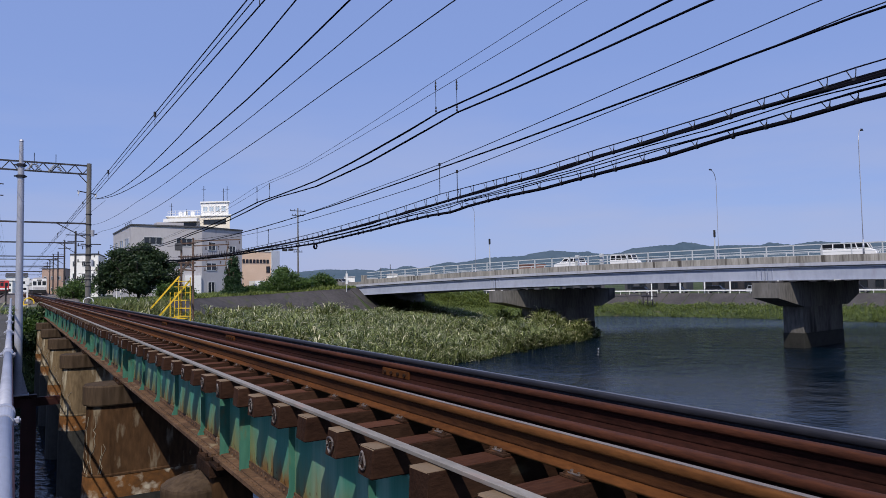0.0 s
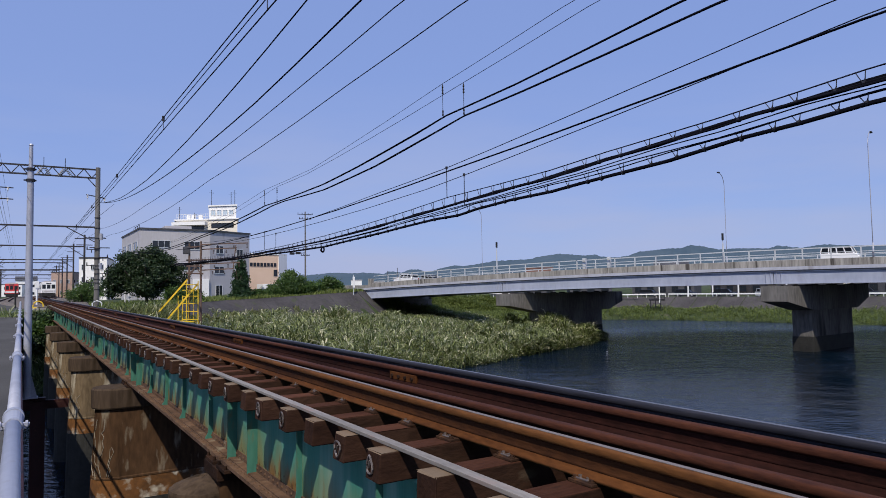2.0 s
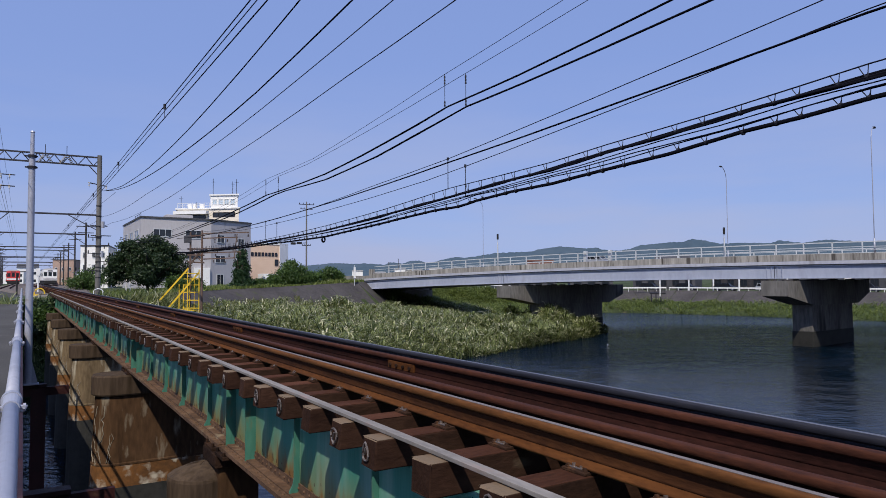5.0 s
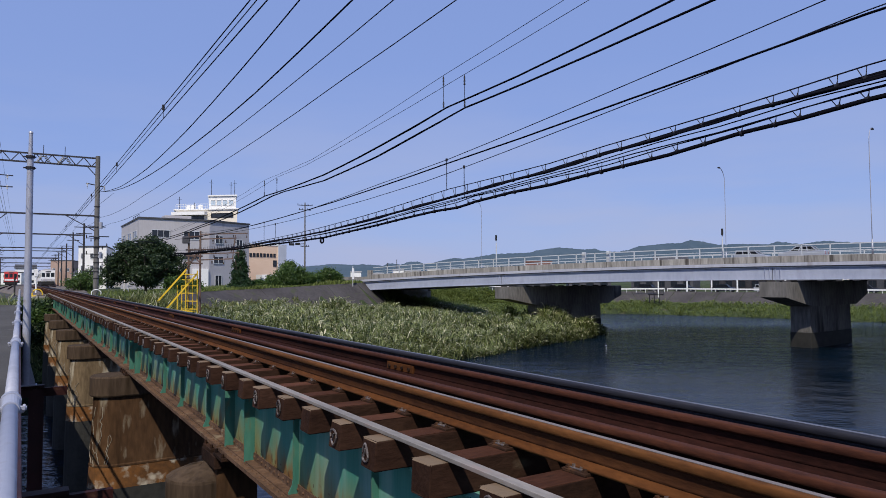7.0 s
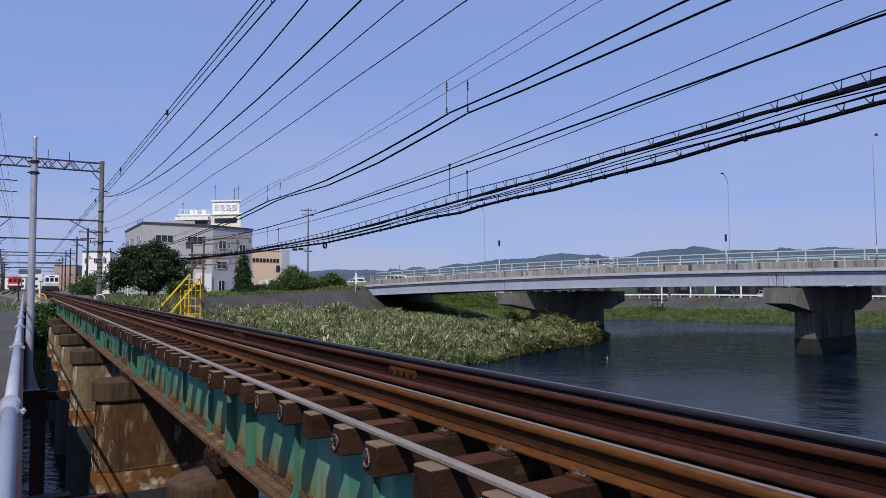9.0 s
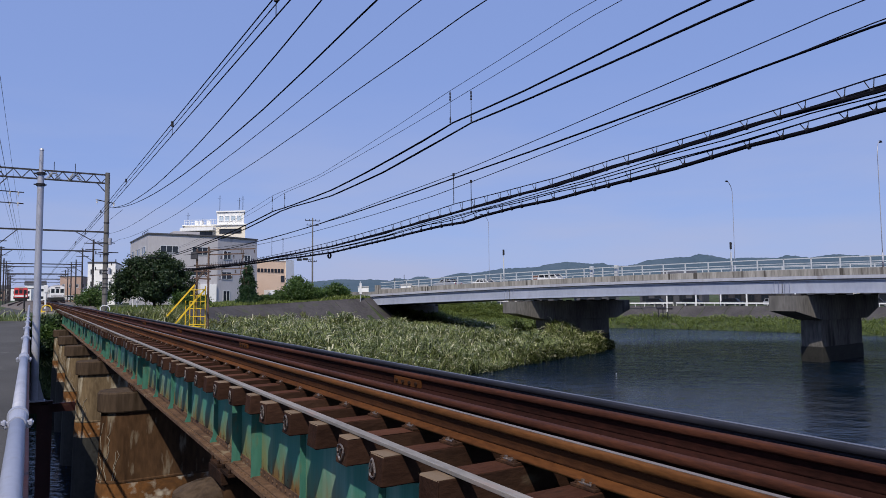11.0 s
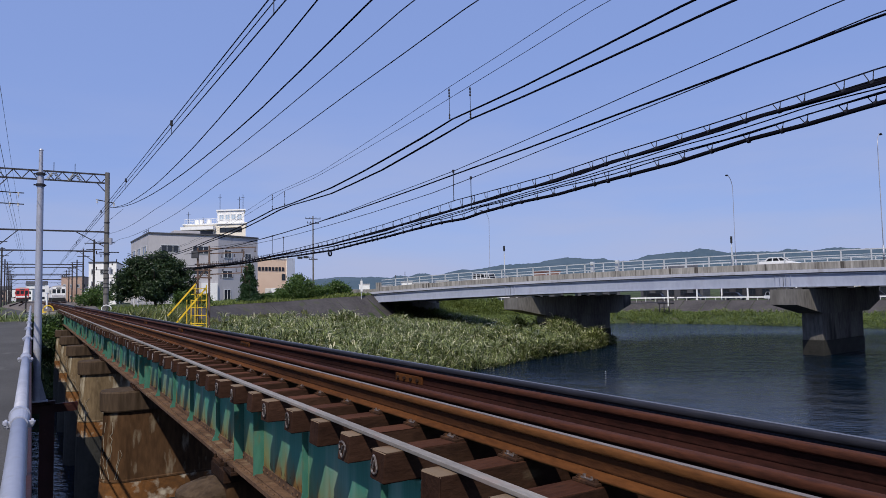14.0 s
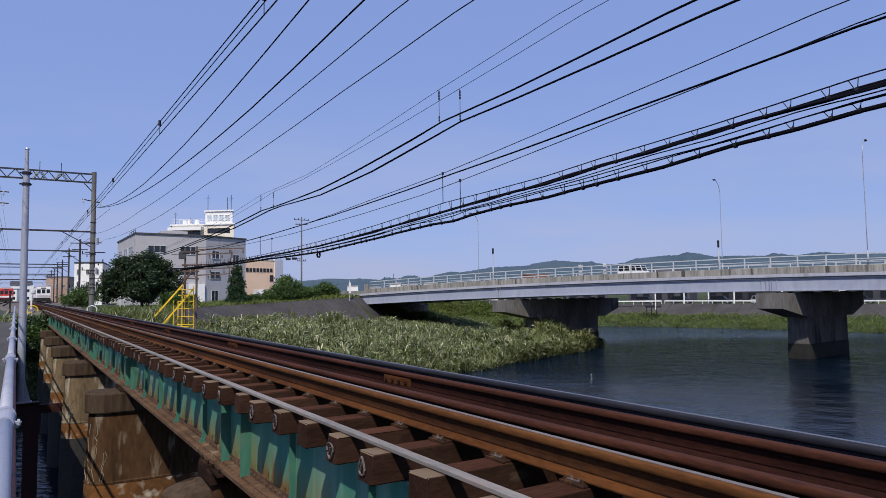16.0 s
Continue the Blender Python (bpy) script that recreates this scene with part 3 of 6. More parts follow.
def build_strap():
    root = thing("spacer_strap", "pale galvanised flat strap bolted along the sleeper ends", "steel strap")
    y = -10.0
    while y < 62:
        bm = BM()
        box(bm, -0.486, -0.424, y, y + 5.98, -0.168, -0.146, 0.003)
        part("strap_length", bm, STRAP, root)
        y += 6.0


build_strap()


def weathered_green():
    """Old green bridge paint: chalky vertical fading, and rust that spreads up from the foot."""
    m = noisy("weathered_green_paint", (0.046, 0.205, 0.148), (0.082, 0.270, 0.198), 1.1, 18, 0.5, 0, 0.15, (0.21, 0.35, 0.28), 0.50, 2.6, (1, 1.6, 0.16), sharp=0.2)
    n, l = m.node_tree.nodes, m.node_tree.links
    b = n["Principled BSDF"]
    col = b.inputs["Base Color"].links[0].from_socket
    tc = n.new("ShaderNodeTexCoord")
    sp = n.new("ShaderNodeSeparateXYZ")
    l.new(tc.outputs["Object"], sp.inputs[0])
    for scale, stretch, lo, hi, colour, gain in ((2.6, (1, 1.0, 0.30), 0.80, 1.20, (0.21, 0.20, 0.075), 0.9), (6.0, (1, 1.5, 0.42), 1.08, 1.30, (0.20, 0.088, 0.020), 1.0), (18.0, (1, 1, 0.7), 1.17, 1.24, (0.055, 0.022, 0.010), 0.9)):
        mp = n.new("ShaderNodeMapping")
        mp.inputs["Scale"].default_value = stretch
        l.new(tc.outputs["Object"], mp.inputs["Vector"])
        no = n.new("ShaderNodeTexNoise")
        no.inputs["Scale"].default_value, no.inputs["Detail"].default_value = scale, 7
        l.new(mp.outputs[0], no.inputs["Vector"])
        low = n.new("ShaderNodeMath")
        low.operation = "MULTIPLY_ADD"
        low.inputs[1].default_value, low.inputs[2].default_value = -gain, -0.30
        l.new(sp.outputs["Z"], low.inputs[0])
        su = n.new("ShaderNodeMath")
        su.operation = "ADD"
        l.new(low.outputs[0], su.inputs[0])
        l.new(no.outputs["Fac"], su.inputs[1])
        mr = n.new("ShaderNodeMapRange")
        mr.inputs["From Min"].default_value, mr.inputs["From Max"].default_value = lo, hi
        mr.inputs["To Max"].default_value = 0.85
        l.new(su.outputs[0], mr.inputs["Value"])
        mx = n.new("ShaderNodeMixRGB")
        mx.inputs[2].default_value = (*colour, 1)
        l.new(mr.outputs[0], mx.inputs[0])
        l.new(col, mx.inputs[1])
        col = mx.outputs[0]
    l.new(col, b.inputs["Base Color"])
    return m


GREEN_OLD = weathered_green()
FLANGE_DIRT = noisy("dirty_flange_rust", (0.050, 0.026, 0.014), (0.150, 0.085, 0.048), 1.8, 16, 0.95, 0, 0.5, (0.20, 0.155, 0.10), 0.60, 5)
GREEN_LEG = noisy("stiffener_green", (0.032, 0.130, 0.096), (0.060, 0.190, 0.138), 2.0, 20, 0.6, 0, 0.2, (0.16, 0.12, 0.045), 0.60, 6, (1, 1, 0.35))
WIDE_LEGS = [y for k in range(-1, 8) for y in (7.2 + 7.9 * k, 7.98 + 7.9 * k)]
SLIM_LEGS = [y for k in range(-2, 7) for y in (9.13 + 7.9 * k, 10.78 + 7.9 * k, 12.22 + 7.9 * k, 13.78 + 7.9 * k)]


def leg_mesh(out, flare, rivets):
    """An upright angle on the web: its outstanding leg with a foot cranked outwards, its flat leg and rivets."""
    bm = BM()
    prof = [(-0.007, -0.365), (-out, -0.365), (-out, -0.98), (-out - 0.25 * flare, -1.035), (-out - 0.7 * flare, -1.07), (-out - flare, -1.09), (-out - flare, -1.119), (-0.007, -1.119)]
    loft(bm, [[(px, -0.006, pz) for px, pz in prof], [(px, 0.006, pz) for px, pz in prof]])
    box(bm, -0.019, -0.007, 0.0062, 0.085, -1.105, -0.40)
    for k in range(rivets):
        z = -0.45 - 0.6 * k / (rivets - 1)
        tube(bm, (-0.019, 0.050, z), (-0.031, 0.050, z), 0.014, 0.007, 6)
    box(bm, 0.008, 0.10, -0.005, 0.005, -1.11, -0.38)
    return mesh_of("stiffener", bm, GREEN_LEG)


SLIM, WIDE = leg_mesh(0.058, 0.040, 8), leg_mesh(0.115, 0.0, 8)


bm = BM()
tube(bm, (0, 0, 0), (-0.011, 0, 0), 0.015, 0.008, 6)
RIVET = mesh_of("rivet", bm, FLANGE_DIRT)


def girder(x, y0, y1, seen):
    root = thing("bridge_girder", "green-painted riveted plate girder with rust streaks along its foot" if seen else "green-painted inner plate girder", "bridge girder", "girders of the rail bridge", at=pose(x, 0, 0))
    a, b = y0 + 0.03, y1 - 0.03
    bm = BM()
    box(bm, -0.006, 0.006, a, b, -1.12, -0.362)
    part("web", bm, GREEN_OLD, root)
    bm = BM()
    box(bm, -0.165, 0.165, a, b, -0.362, -0.3475)
    part("top_flange", bm, GREEN_OLD, root)
    bm = BM()
    box(bm, -0.18, 0.18, a, b, -1.162, -1.121)
    part("bottom_flange", bm, FLANGE_DIRT, root, "rust-brown bottom flange with dirt")
    bm = BM()
    loft(bm, [[(px, yy, pz) for px, pz in ((-0.105, -1.12), (-0.007, -1.12), (-0.007, -1.03), (-0.018, -1.03), (-0.018, -1.108), (-0.105, -1.108))] for yy in (a, b)])
    part("bottom_angle", bm, FLANGE_DIRT, root)
    bm = BM()
    for side in (-1, 1):
        bar(bm, (side * 0.011, a, -0.41), (side * 0.011, b, -0.41), 0.010, 0.09)
    part("top_angle", bm, GREEN_OLD, root)
    for y in SLIM_LEGS:
        if a + 0.1 < y < b - 0.1:
            piece("stiffener", SLIM, root, pose(0, y, 0))
    for y in WIDE_LEGS:
        if a < y < b:
            piece("stiffener", WIDE, root, pose(0, y, 0))
            bm = BM()
            box(bm, -0.020, -0.0075, y + 0.02, y + 0.34, -1.02, -0.46)
            part("splice_plate", bm, GREEN_OLD, root)
    # rivet heads along the foot of the web
    y = max(a, 3.0)
    while y < min(b, 14) and seen:
        piece("rivet", RIVET, root, pose(-0.018, y, -1.068))
        piece("rivet", RIVET, root, pose(-0.14, y + 0.06, -1.1205, 0, 90, 0))
        y += 0.13
    for y in (a + 0.22, b - 0.22):
        bm = BM()
        box(bm, -0.24, 0.2, y - 0.18, y + 0.18, -1.20, -1.162, 0.006)
        for by in (-0.14, 0.14):
            tube(bm, (-0.215, y + by, -1.17), (-0.215, y + by, -1.12), 0.018, seg=6)
        part("bearing_plate", bm, RUST_DARK, root)
    return root


def cross_frames(y0, y1):
    for k in range(4):
        y = y0 + 1.2 + (y1 - y0 - 2.4) * k / 3
        root = thing("cross_frame", "rust-brown steel cross bracing between the girders", "bracing", "cross bracing of the rail bridge", at=pose(0, y, 0))
        for a, b in (((-0.2, 0, -0.45), (1.33, 0, -1.05)), ((-0.2, 0, -1.05), (1.33, 0, -0.45)), ((-0.2, 0, -1.08), (1.33, 0, -1.08)), ((-0.2, 0, -0.44), (1.33, 0, -0.44))):
            bm = BM()
            bar(bm, a, b, 0.012, 0.075)
            part("brace", bm, RUST_DARK, root)


for ya, yb in SPANS:
    girder(-0.22, ya, yb, True)
    girder(1.35, ya, yb, False)
    cross_frames(ya, yb)


def stadium(cx, cy, a, b, z, seg=10):
    """Outline of a pier with rounded ends, a half long across the track and b half thick."""
    pts = []
    for k in range(seg + 1):
        t = -math.pi / 2 + math.pi * k / seg
        pts.append((cx + a - b + b * math.cos(t), cy + b * math.sin(t), z))
    for k in range(seg + 1):
        t = math.pi / 2 + math.pi * k / seg
        pts.append((cx - a + b + b * math.cos(t), cy + b * math.sin(t), z))
    return pts


def rail_pier(y, stone):
    root = thing("bridge_pier", "stained brown concrete bridge pier with rounded ends and a tide mark", "bridge pier", "piers of the rail bridge", at=pose(0.57, y, 0))
    rng = random.Random(int(y))
    bm = BM()
    loft(bm, [stadium(0, 0, 1.72, 0.54, -7.2), stadium(0, 0, 1.665, 0.487, -3.45)])
    part("pier_foot", bm, WET_CONC, root, "dark wet foot with weed below the tide mark", smooth=False)
    bm = BM()
    loft(bm, [stadium(0, 0, 1.662, 0.485, -3.449), stadium(0, 0, 1.63, 0.463, -3.012)])
    part("tide_band", bm, PIER_ALGAE, root, "ochre tide-stained band with white scale", smooth=False)
    bm = BM()
    loft(bm, [stadium(0, 0, 1.640, 0.473, -3.011), stadium(0, 0, 1.640, 0.473, -2.98), stadium(0, 0, 1.624, 0.457, -2.96), stadium(0, 0, 1.568, 0.388, -1.612)])
    part("pier_shaft", bm, stone, root)
    bm = BM()
    loft(bm, [stadium(0, 0, 1.630, 0.438, -1.611), stadium(0, 0, 1.642, 0.45, -1.585), stadium(0, 0, 1.642, 0.45, -1.235), stadium(0, 0, 1.617, 0.425, -1.201)])
    part("pier_cap", bm, PILE_CONC, root)
    # pale runs of lime down the rounded end
    for k in range(5):
        a = rng.uniform(-1.5, -0.3)
        bm = BM()
        run = []
        z, top = -2.95, rng.uniform(-2.55, -1.75)
        while z < top:
            f = (z + 2.96) / 1.348
            half, thick = 1.624 - 0.056 * f, 0.457 - 0.069 * f
            run.append((-half + thick - (thick + 0.003) * math.cos(a), (thick + 0.003) * math.sin(a), z))
            a += rng.uniform(-0.16, 0.16)
            z += rng.uniform(0.06, 0.14)
        path_tube(bm, run, rng.uniform(0.005, 0.010), 5)
        part("lime_run", bm, LIME, root, "pale lime crust")


LIME = noisy("lime_crust", (0.15, 0.12, 0.085), (0.32, 0.28, 0.22), 3.0, 30, 0.9, 0, 0.4)
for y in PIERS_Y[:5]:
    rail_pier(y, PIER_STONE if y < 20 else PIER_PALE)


def abutment():
    root = thing("abutment", "pale weathered concrete abutment at the end of the rail bridge", "abutment", kind="structure")
    bm = BM()
    box(bm, -1.1, 2.2, 61.6, 63.2, -5.5, -1.20, 0.04)
    part("abutment_seat", bm, CONCRETE, root)
    bm = BM()
    box(bm, -1.3, 2.4, 62.45, 63.25, -1.195, -0.38, 0.04)
    part("back_wall", bm, CONCRETE, root)
    bm = BM()
    box(bm, -5.2, -2.42, 55.6, 57.6, -6.5, -1.06, 0.04)
    part("walkway_wall", bm, PILE_CONC, root, "dark stained wall below the end of the walkway")
    for x in (-1.75, 2.45):
        bm = BM()
        box(bm, x, x + 0.4, 61.9, 66.0, -4.5, -0.42, 0.04)
        part("wing_wall", bm, CONCRETE, root)


abutment()


def caisson():
    root = thing("round_pile", "round concrete pile with a worn conical top under a girder joint", "pile", at=pose(-0.49, 8.34, 0))
    bm = BM()
    prof = [(0.40, -7.2), (0.40, -1.50), (0.392, -1.475), (0.36, -1.455), (0.26, -1.405), (0.12, -1.36), (0.02, -1.345)]
    rng = random.Random(8)
    rings = []
    for r, z in prof:
        rings.append([(r * math.cos(k * math.tau / 32) * (1 + rng.uniform(-0.012, 0.012)), r * math.sin(k * math.tau / 32), z + rng.uniform(-0.006, 0.006)) for k in range(32)])
    loft(bm, rings)
    part("pile_shaft", bm, PILE_CONC, root)
    bm = BM()
    box(bm, 0.06, 0.52, -0.42, 0.20, -7.2, -1.34, 0.03)
    part("bearing_block", bm, PIER_STONE, root)
    bm = BM()
    box(bm, 0.02, 0.56, -0.46, 0.16, -1.339, -1.20, 0.01)
    part("bed_plate", bm, RUST_DARK, root, "rusty steel bed plate under the girder ends")


caisson()


# ---------- walkway beside the track ----------
def build_walkway():
    deck = thing("walkway", "grey asphalt footpath on a steel deck beside the track", "walkway", kind="structure")
    y = -9.0
    while y < 56:
        bm = BM()
        box(bm, -4.95, -2.345, y, y + 6.49, -1.02, -0.90)
        part("deck_panel", bm, PATH_GREY, deck)
        y += 6.5
    bm = BM()
    box(bm, -2.343, -2.285, -9, 58, -1.25, -0.82, 0.008)
    part("edge_beam", bm, MAROON, deck, "dark red painted edge beam")
    bm = BM()
    box(bm, -2.80, -2.45, -9, 58, -2.45, -1.02)
    part("main_beam", bm, MAROON, deck, "dark red painted main beam")
    bm = BM()
    box(bm, -4.99, -4.955, -9, 58, -1.1, -0.78, 0.008)
    part("kerb_beam", bm, MAROON, deck)


build_walkway()


def build_handrail():
    root = thing("handrail", "silver-painted tubular handrail with bolted collars along the walkway", "handrail")
    x, z = -2.350, 0.20
    y0 = 3.77
    ys = [y0 + 3.62 * k for k in range(-3, 16)]
    for ya, yb in zip(ys, ys[1:]):
        bm = BM()
        tube(bm, (x, ya + 0.02, z), (x, yb - 0.02, z), 0.029, seg=24)
        part("top_rail", bm, GALV, root, smooth=True)
        for zz, dx in ((-0.18, 0.0),):
            bm = BM()
            tube(bm, (x + dx, ya, zz), (x + dx, yb, zz), 0.017, seg=10)
            part("lower_rail", bm, RAIL_WHITE, root)
    bm = BM()
    for a, b, r, r2 in ((-0.02, 0.04, 0.043, 0.043), (-0.24, -0.02, 0.034, 0.039), (0.04, 0.055, 0.037, 0.031)):
        tube(bm, (0, a, 0), (0, b, 0), r, r2, 18)
    collar = mesh_of("collar", bm, GALV)
    bm = BM()
    tube(bm, (0.025, 0, 0.0), (0.060, 0, -0.004), 0.009, seg=6)
    tube(bm, (0.044, 0, -0.002), (0.054, 0, -0.003), 0.016, seg=6)
    bolt = mesh_of("collar_bolt", bm, GALV)
    bm = BM()
    tube(bm, (0, -0.15, -0.02), (0, -0.15, -1.02), 0.030, seg=12)
    post = mesh_of("post", bm, GALV)
    for y in ys:
        piece("post", post, root, pose(x, y, z))
        c = piece("collar", collar, root, pose(x, y, z))
        for yy, turn in ((-0.19, 0), (-0.19, 180), (-0.12, 25), (-0.12, 155)):
            piece("collar_bolt", bolt, c, pose(0, yy, 0, 0, turn, 0))


build_handrail()


def trestle(y):
    root = thing("walkway_trestle", "dark red steel trestle carrying the walkway beside a pier", "trestle", "trestles under the walkway", at=pose(0, y, 0))
    for x in (-1.84, -4.3):
        bm = BM()
        box(bm, x - 0.2, x + 0.2, -0.26, -0.23, -7.3, -2.56)
        box(bm, x - 0.2, x + 0.2, 0.23, 0.26, -7.3, -2.56)
        box(bm, x - 0.02, x + 0.02, -0.229, 0.229, -7.3, -2.56)
        part("column", bm, MAROON, root)
    bm = BM()
    box(bm, -4.7, -1.62, -0.14, 0.14, -2.54, -2.46, 0.01)
    part("head_plate", bm, MAROON, root)
    bm = BM()
    box(bm, -4.6, -1.0, -0.06, 0.06, -2.82, -2.556)
    part("cross_beam", bm, MAROON, root)


for y in (12.3, 24.9):
    trestle(y)


def silver_pole():
    root = thing("steel_pole", "tall pale galvanised steel pole on a flanged base by the walkway", "pole", at=pose(-2.13, 24.85, -2.455))
    bm = BM()
    tube(bm, (0, 0, 0.04), (0, 0, 7.15), 0.115, 0.090, 20)
    tube(bm, (0, 0, 7.15), (0, 0, 7.85), 0.062, 0.055, 12)
    part("shaft", bm, GALV, root, smooth=False)
    bm = BM()
    box(bm, -0.2, 0.3, -0.2, 0.2, 0.0, 0.04, 0.006)
    part("base_plate", bm, GALV, root)
    for k in range(2):
        bm = BM()
        loft(bm, [[(0.10, -0.1 + 0.19 * k, 0.04), (0.27, -0.1 + 0.19 * k, 0.04), (0.10, -0.1 + 0.19 * k, 0.75)], [(0.10, -0.09 + 0.19 * k, 0.04), (0.27, -0.09 + 0.19 * k, 0.04), (0.10, -0.09 + 0.19 * k, 0.75)]])
        part("gusset", bm, GALV, root)
    for z in (6.75, 7.1):
        bm = BM()
        tube(bm, (0, 0, z - 0.04), (0, 0, z + 0.04), 0.125, seg=16)
        box(bm, -0.19, 0.16, -0.02, 0.02, z - 0.02, z + 0.02)
        part("clamp", bm, DARK_STEEL, root)
    bm = BM()
    tube(bm, (0, 0, 7.85), (0, 0, 7.9), 0.07, 0.05, 12)
    part("cap", bm, GALV, root)


silver_pole()

# ---------- road bridge ----------
# Its own frame: x along the bridge, y across it away from the railway.
def about_eye(k):
    return Matrix.Translation((-2.32, 0.08, 0.745)) @ Matrix.Scale(k, 4) @ Matrix.Translation((2.32, -0.08, -0.745))


NEARER = about_eye(0.893)
ROAD = about_eye(0.915) @ pose(65.235, 35.262, 0, 0, 0, -71.95)


def crown(x):
    """Underside of the deck slab along the bridge."""
    return 1.85 - 0.00033 * (x + 1) ** 2 if x > -72 else 0.187 - 0.02 * (-72 - x)


def deck_at(x):
    """Level of the carriageway."""
    return crown(x) + 0.70


def footway_at(x):
    """Level of the raised footways along the parapets."""
    return crown(x) + 0.92


def strip(bm, x0, x1, y0, y1, lo, hi, step=2.5):
    """A bar along the bridge that follows its camber."""
    n = max(1, round((x1 - x0) / step))
    secs = []
    for k in range(n + 1):
        x = x0 + (x1 - x0) * k / n
        c = crown(x)
        secs.append([(x, y0, c + lo), (x, y1, c + lo), (x, y1, c + hi), (x, y0, c + hi)])
    return loft(bm, secs)


def build_road_bridge():
    root = thing("road_bridge", "pale blue steel girder bridge with a streaked concrete parapet", "bridge", at=ROAD)
    bm = BM()
    strip(bm, -71, 62, 0.10, 19.4, 0.0, 0.44)
    part("deck_slab", bm, CONCRETE, root)
    for y0, y1 in ((0.36, 2.55), (16.95, 19.14)):
        bm = BM()
        strip(bm, -71, 62, y0, y1, 0.441, 0.92)
        part("footway", bm, CONCRETE, root)
    bm = BM()
    strip(bm, -71, 62, 2.56, 16.94, 0.441, 0.455)
    part("road_surface", bm, ASPHALT, root)
    for x0, x1 in ((-70.2, -40.83), (-40.76, -6.88), (-6.82, 27.07), (27.13, 61)):
        for y in (0.20, 4.8, 9.5, 14.2, 18.8):
            bm = BM()
            strip(bm, x0, x1, y, y + 0.03, -1.22, -0.05)
            g = part("girder_web", bm, BRIDGE_BLUE, root, "pale blue painted plate girder")
            bm = BM()
            strip(bm, x0, x1, y - 0.12, y + 0.28, -1.28, -1.221)
            part("bottom_flange", bm, BRIDGE_BLUE, g)
            bm = BM()
            strip(bm, x0, x1, y - 0.16, y + 0.28, -0.049, -0.001)
            part("top_flange", bm, BRIDGE_BLUE, g)
            if y < 1:
                for x in (x0 + 0.25, x0 + 0.7, x1 - 0.7, x1 - 0.25):
                    bm = BM()
                    c = crown(x)
                    box(bm, x - 0.02, x + 0.02, y - 0.11, y - 0.001, c - 1.215, c - 0.06)
                    part("stiffener", bm, BRIDGE_BLUE, g)
    # cross members that darken the underside
    for k in range(44):
        x = -69 + 3 * k
        bm = BM()
        c = crown(x)
        box(bm, x - 0.1, x + 0.1, 0.24, 18.8, c - 0.95, c - 0.10)
        part("cross_beam", bm, CONCRETE, root)
    # parapet blocks
    bm = BM()
    box(bm, -1.247, 1.247, 0.0, 0.34, 0.452, 1.13, 0.02)
    block = mesh_of("parapet_block", bm, CONC_STREAK)
    for y, w in ((-0.07, 0.165), (19.405, 0.165)):
        bm = BM()
        strip(bm, -71, 62, y, y + w, 0.12, 0.445)
        part("fascia", bm, BRIDGE_PALE, root, "pale painted steel edge below the parapet")
    bm = BM()
    box(bm, -0.06, 0.06, 0.10, 0.22, 1.13, 2.24, 0.01)
    box(bm, -0.11, 0.11, 0.06, 0.27, 1.13, 1.16, 0.004)
    post = mesh_of("rail_post", bm, RAIL_WHITE)
    for side in (0, 1):
        for k in range(50):
            x = -64.5 + 2.5 * k
            c = crown(x)
            pitch = math.degrees(math.atan2(crown(x + 1) - crown(x - 1), 2))
            m = pose(x, 0, c, 0, -pitch, 0) if side == 0 else pose(x, 19.5, c, 0, pitch, 180)
            piece("parapet_block", block, root, m)
        for k in range(50):
            x = 0.99 + 2.535 * (k - 25)
            c = crown(x)
            piece("rail_post", post, root, pose(x, 0, c) if side == 0 else pose(x, 19.5, c, 0, 0, 180))
        y = 0.16 if side == 0 else 19.34
        for lo, hi, w in ((2.15, 2.25, 0.06), (1.70, 1.76, 0.03), (1.38, 1.43, 0.025)):
            bm = BM()
            strip(bm, -65.5, 59, y - w, y + w, lo, hi)
            part("parapet_rail", bm, RAIL_WHITE, root)
    bm = BM()
    box(bm, -66.7, -65.8, -0.04, 0.42, crown(-66) + 0.262, crown(-66) + 1.85, 0.03)
    part("end_pillar", bm, CONC_STREAK, root)
    for x in (-25.3, -28.6):
        c = crown(x)
        bm = BM()
        box(bm, x - 0.2, x + 0.2, 0.36, 0.76, c + 0.93, c + 2.45, 0.03)
        part("parapet_pillar", bm, RAIL_WHITE, root)
    return root


build_road_bridge()


def road_pier(x, y, seat, back, head):
    root = thing("bridge_pier", "tall concrete hammerhead pier in the river with streaked sides", "bridge pier", "piers of the road bridge", at=NEARER @ pose(x, y, 0, 0, 0, 6))
    w = 1.35
    bm = BM()
    prof = [(0.0, seat), (head, seat), (head, seat - 1.45), (head - 3.2, seat - 2.6), (5.8, seat - 2.6), (0.0, seat - 1.55)]
    loft(bm, [[(px, -2 * w, pz) for px, pz in prof], [(px, 0.0, pz) for px, pz in prof]])
    cap = part("pier_head", bm, PIER_GREY, root)
    bm = BM()
    box(bm, 5.9, back, -2 * w + 0.30, -0.30, -5.1, seat - 2.601, 0.05)
    part("pier_shaft", bm, PIER_GREY, root)
    bm = BM()
    box(bm, 5.85, back + 0.05, -2 * w + 0.25, -0.25, -7.5, -5.101, 0.05)
    part("pier_foot", bm, WET_CONC, root, "dark wet foot of the pier")
    for px in (0.9, 5.6, 10.4, 15.2, 19.9):
        for py in (-0.8, -2.4):
            bm = BM()
            box(bm, px - 0.3, px + 0.3, py - 0.3, py + 0.3, seat, seat + 0.14, 0.01)
            part("bearing", bm, DIKE_CONC, root)


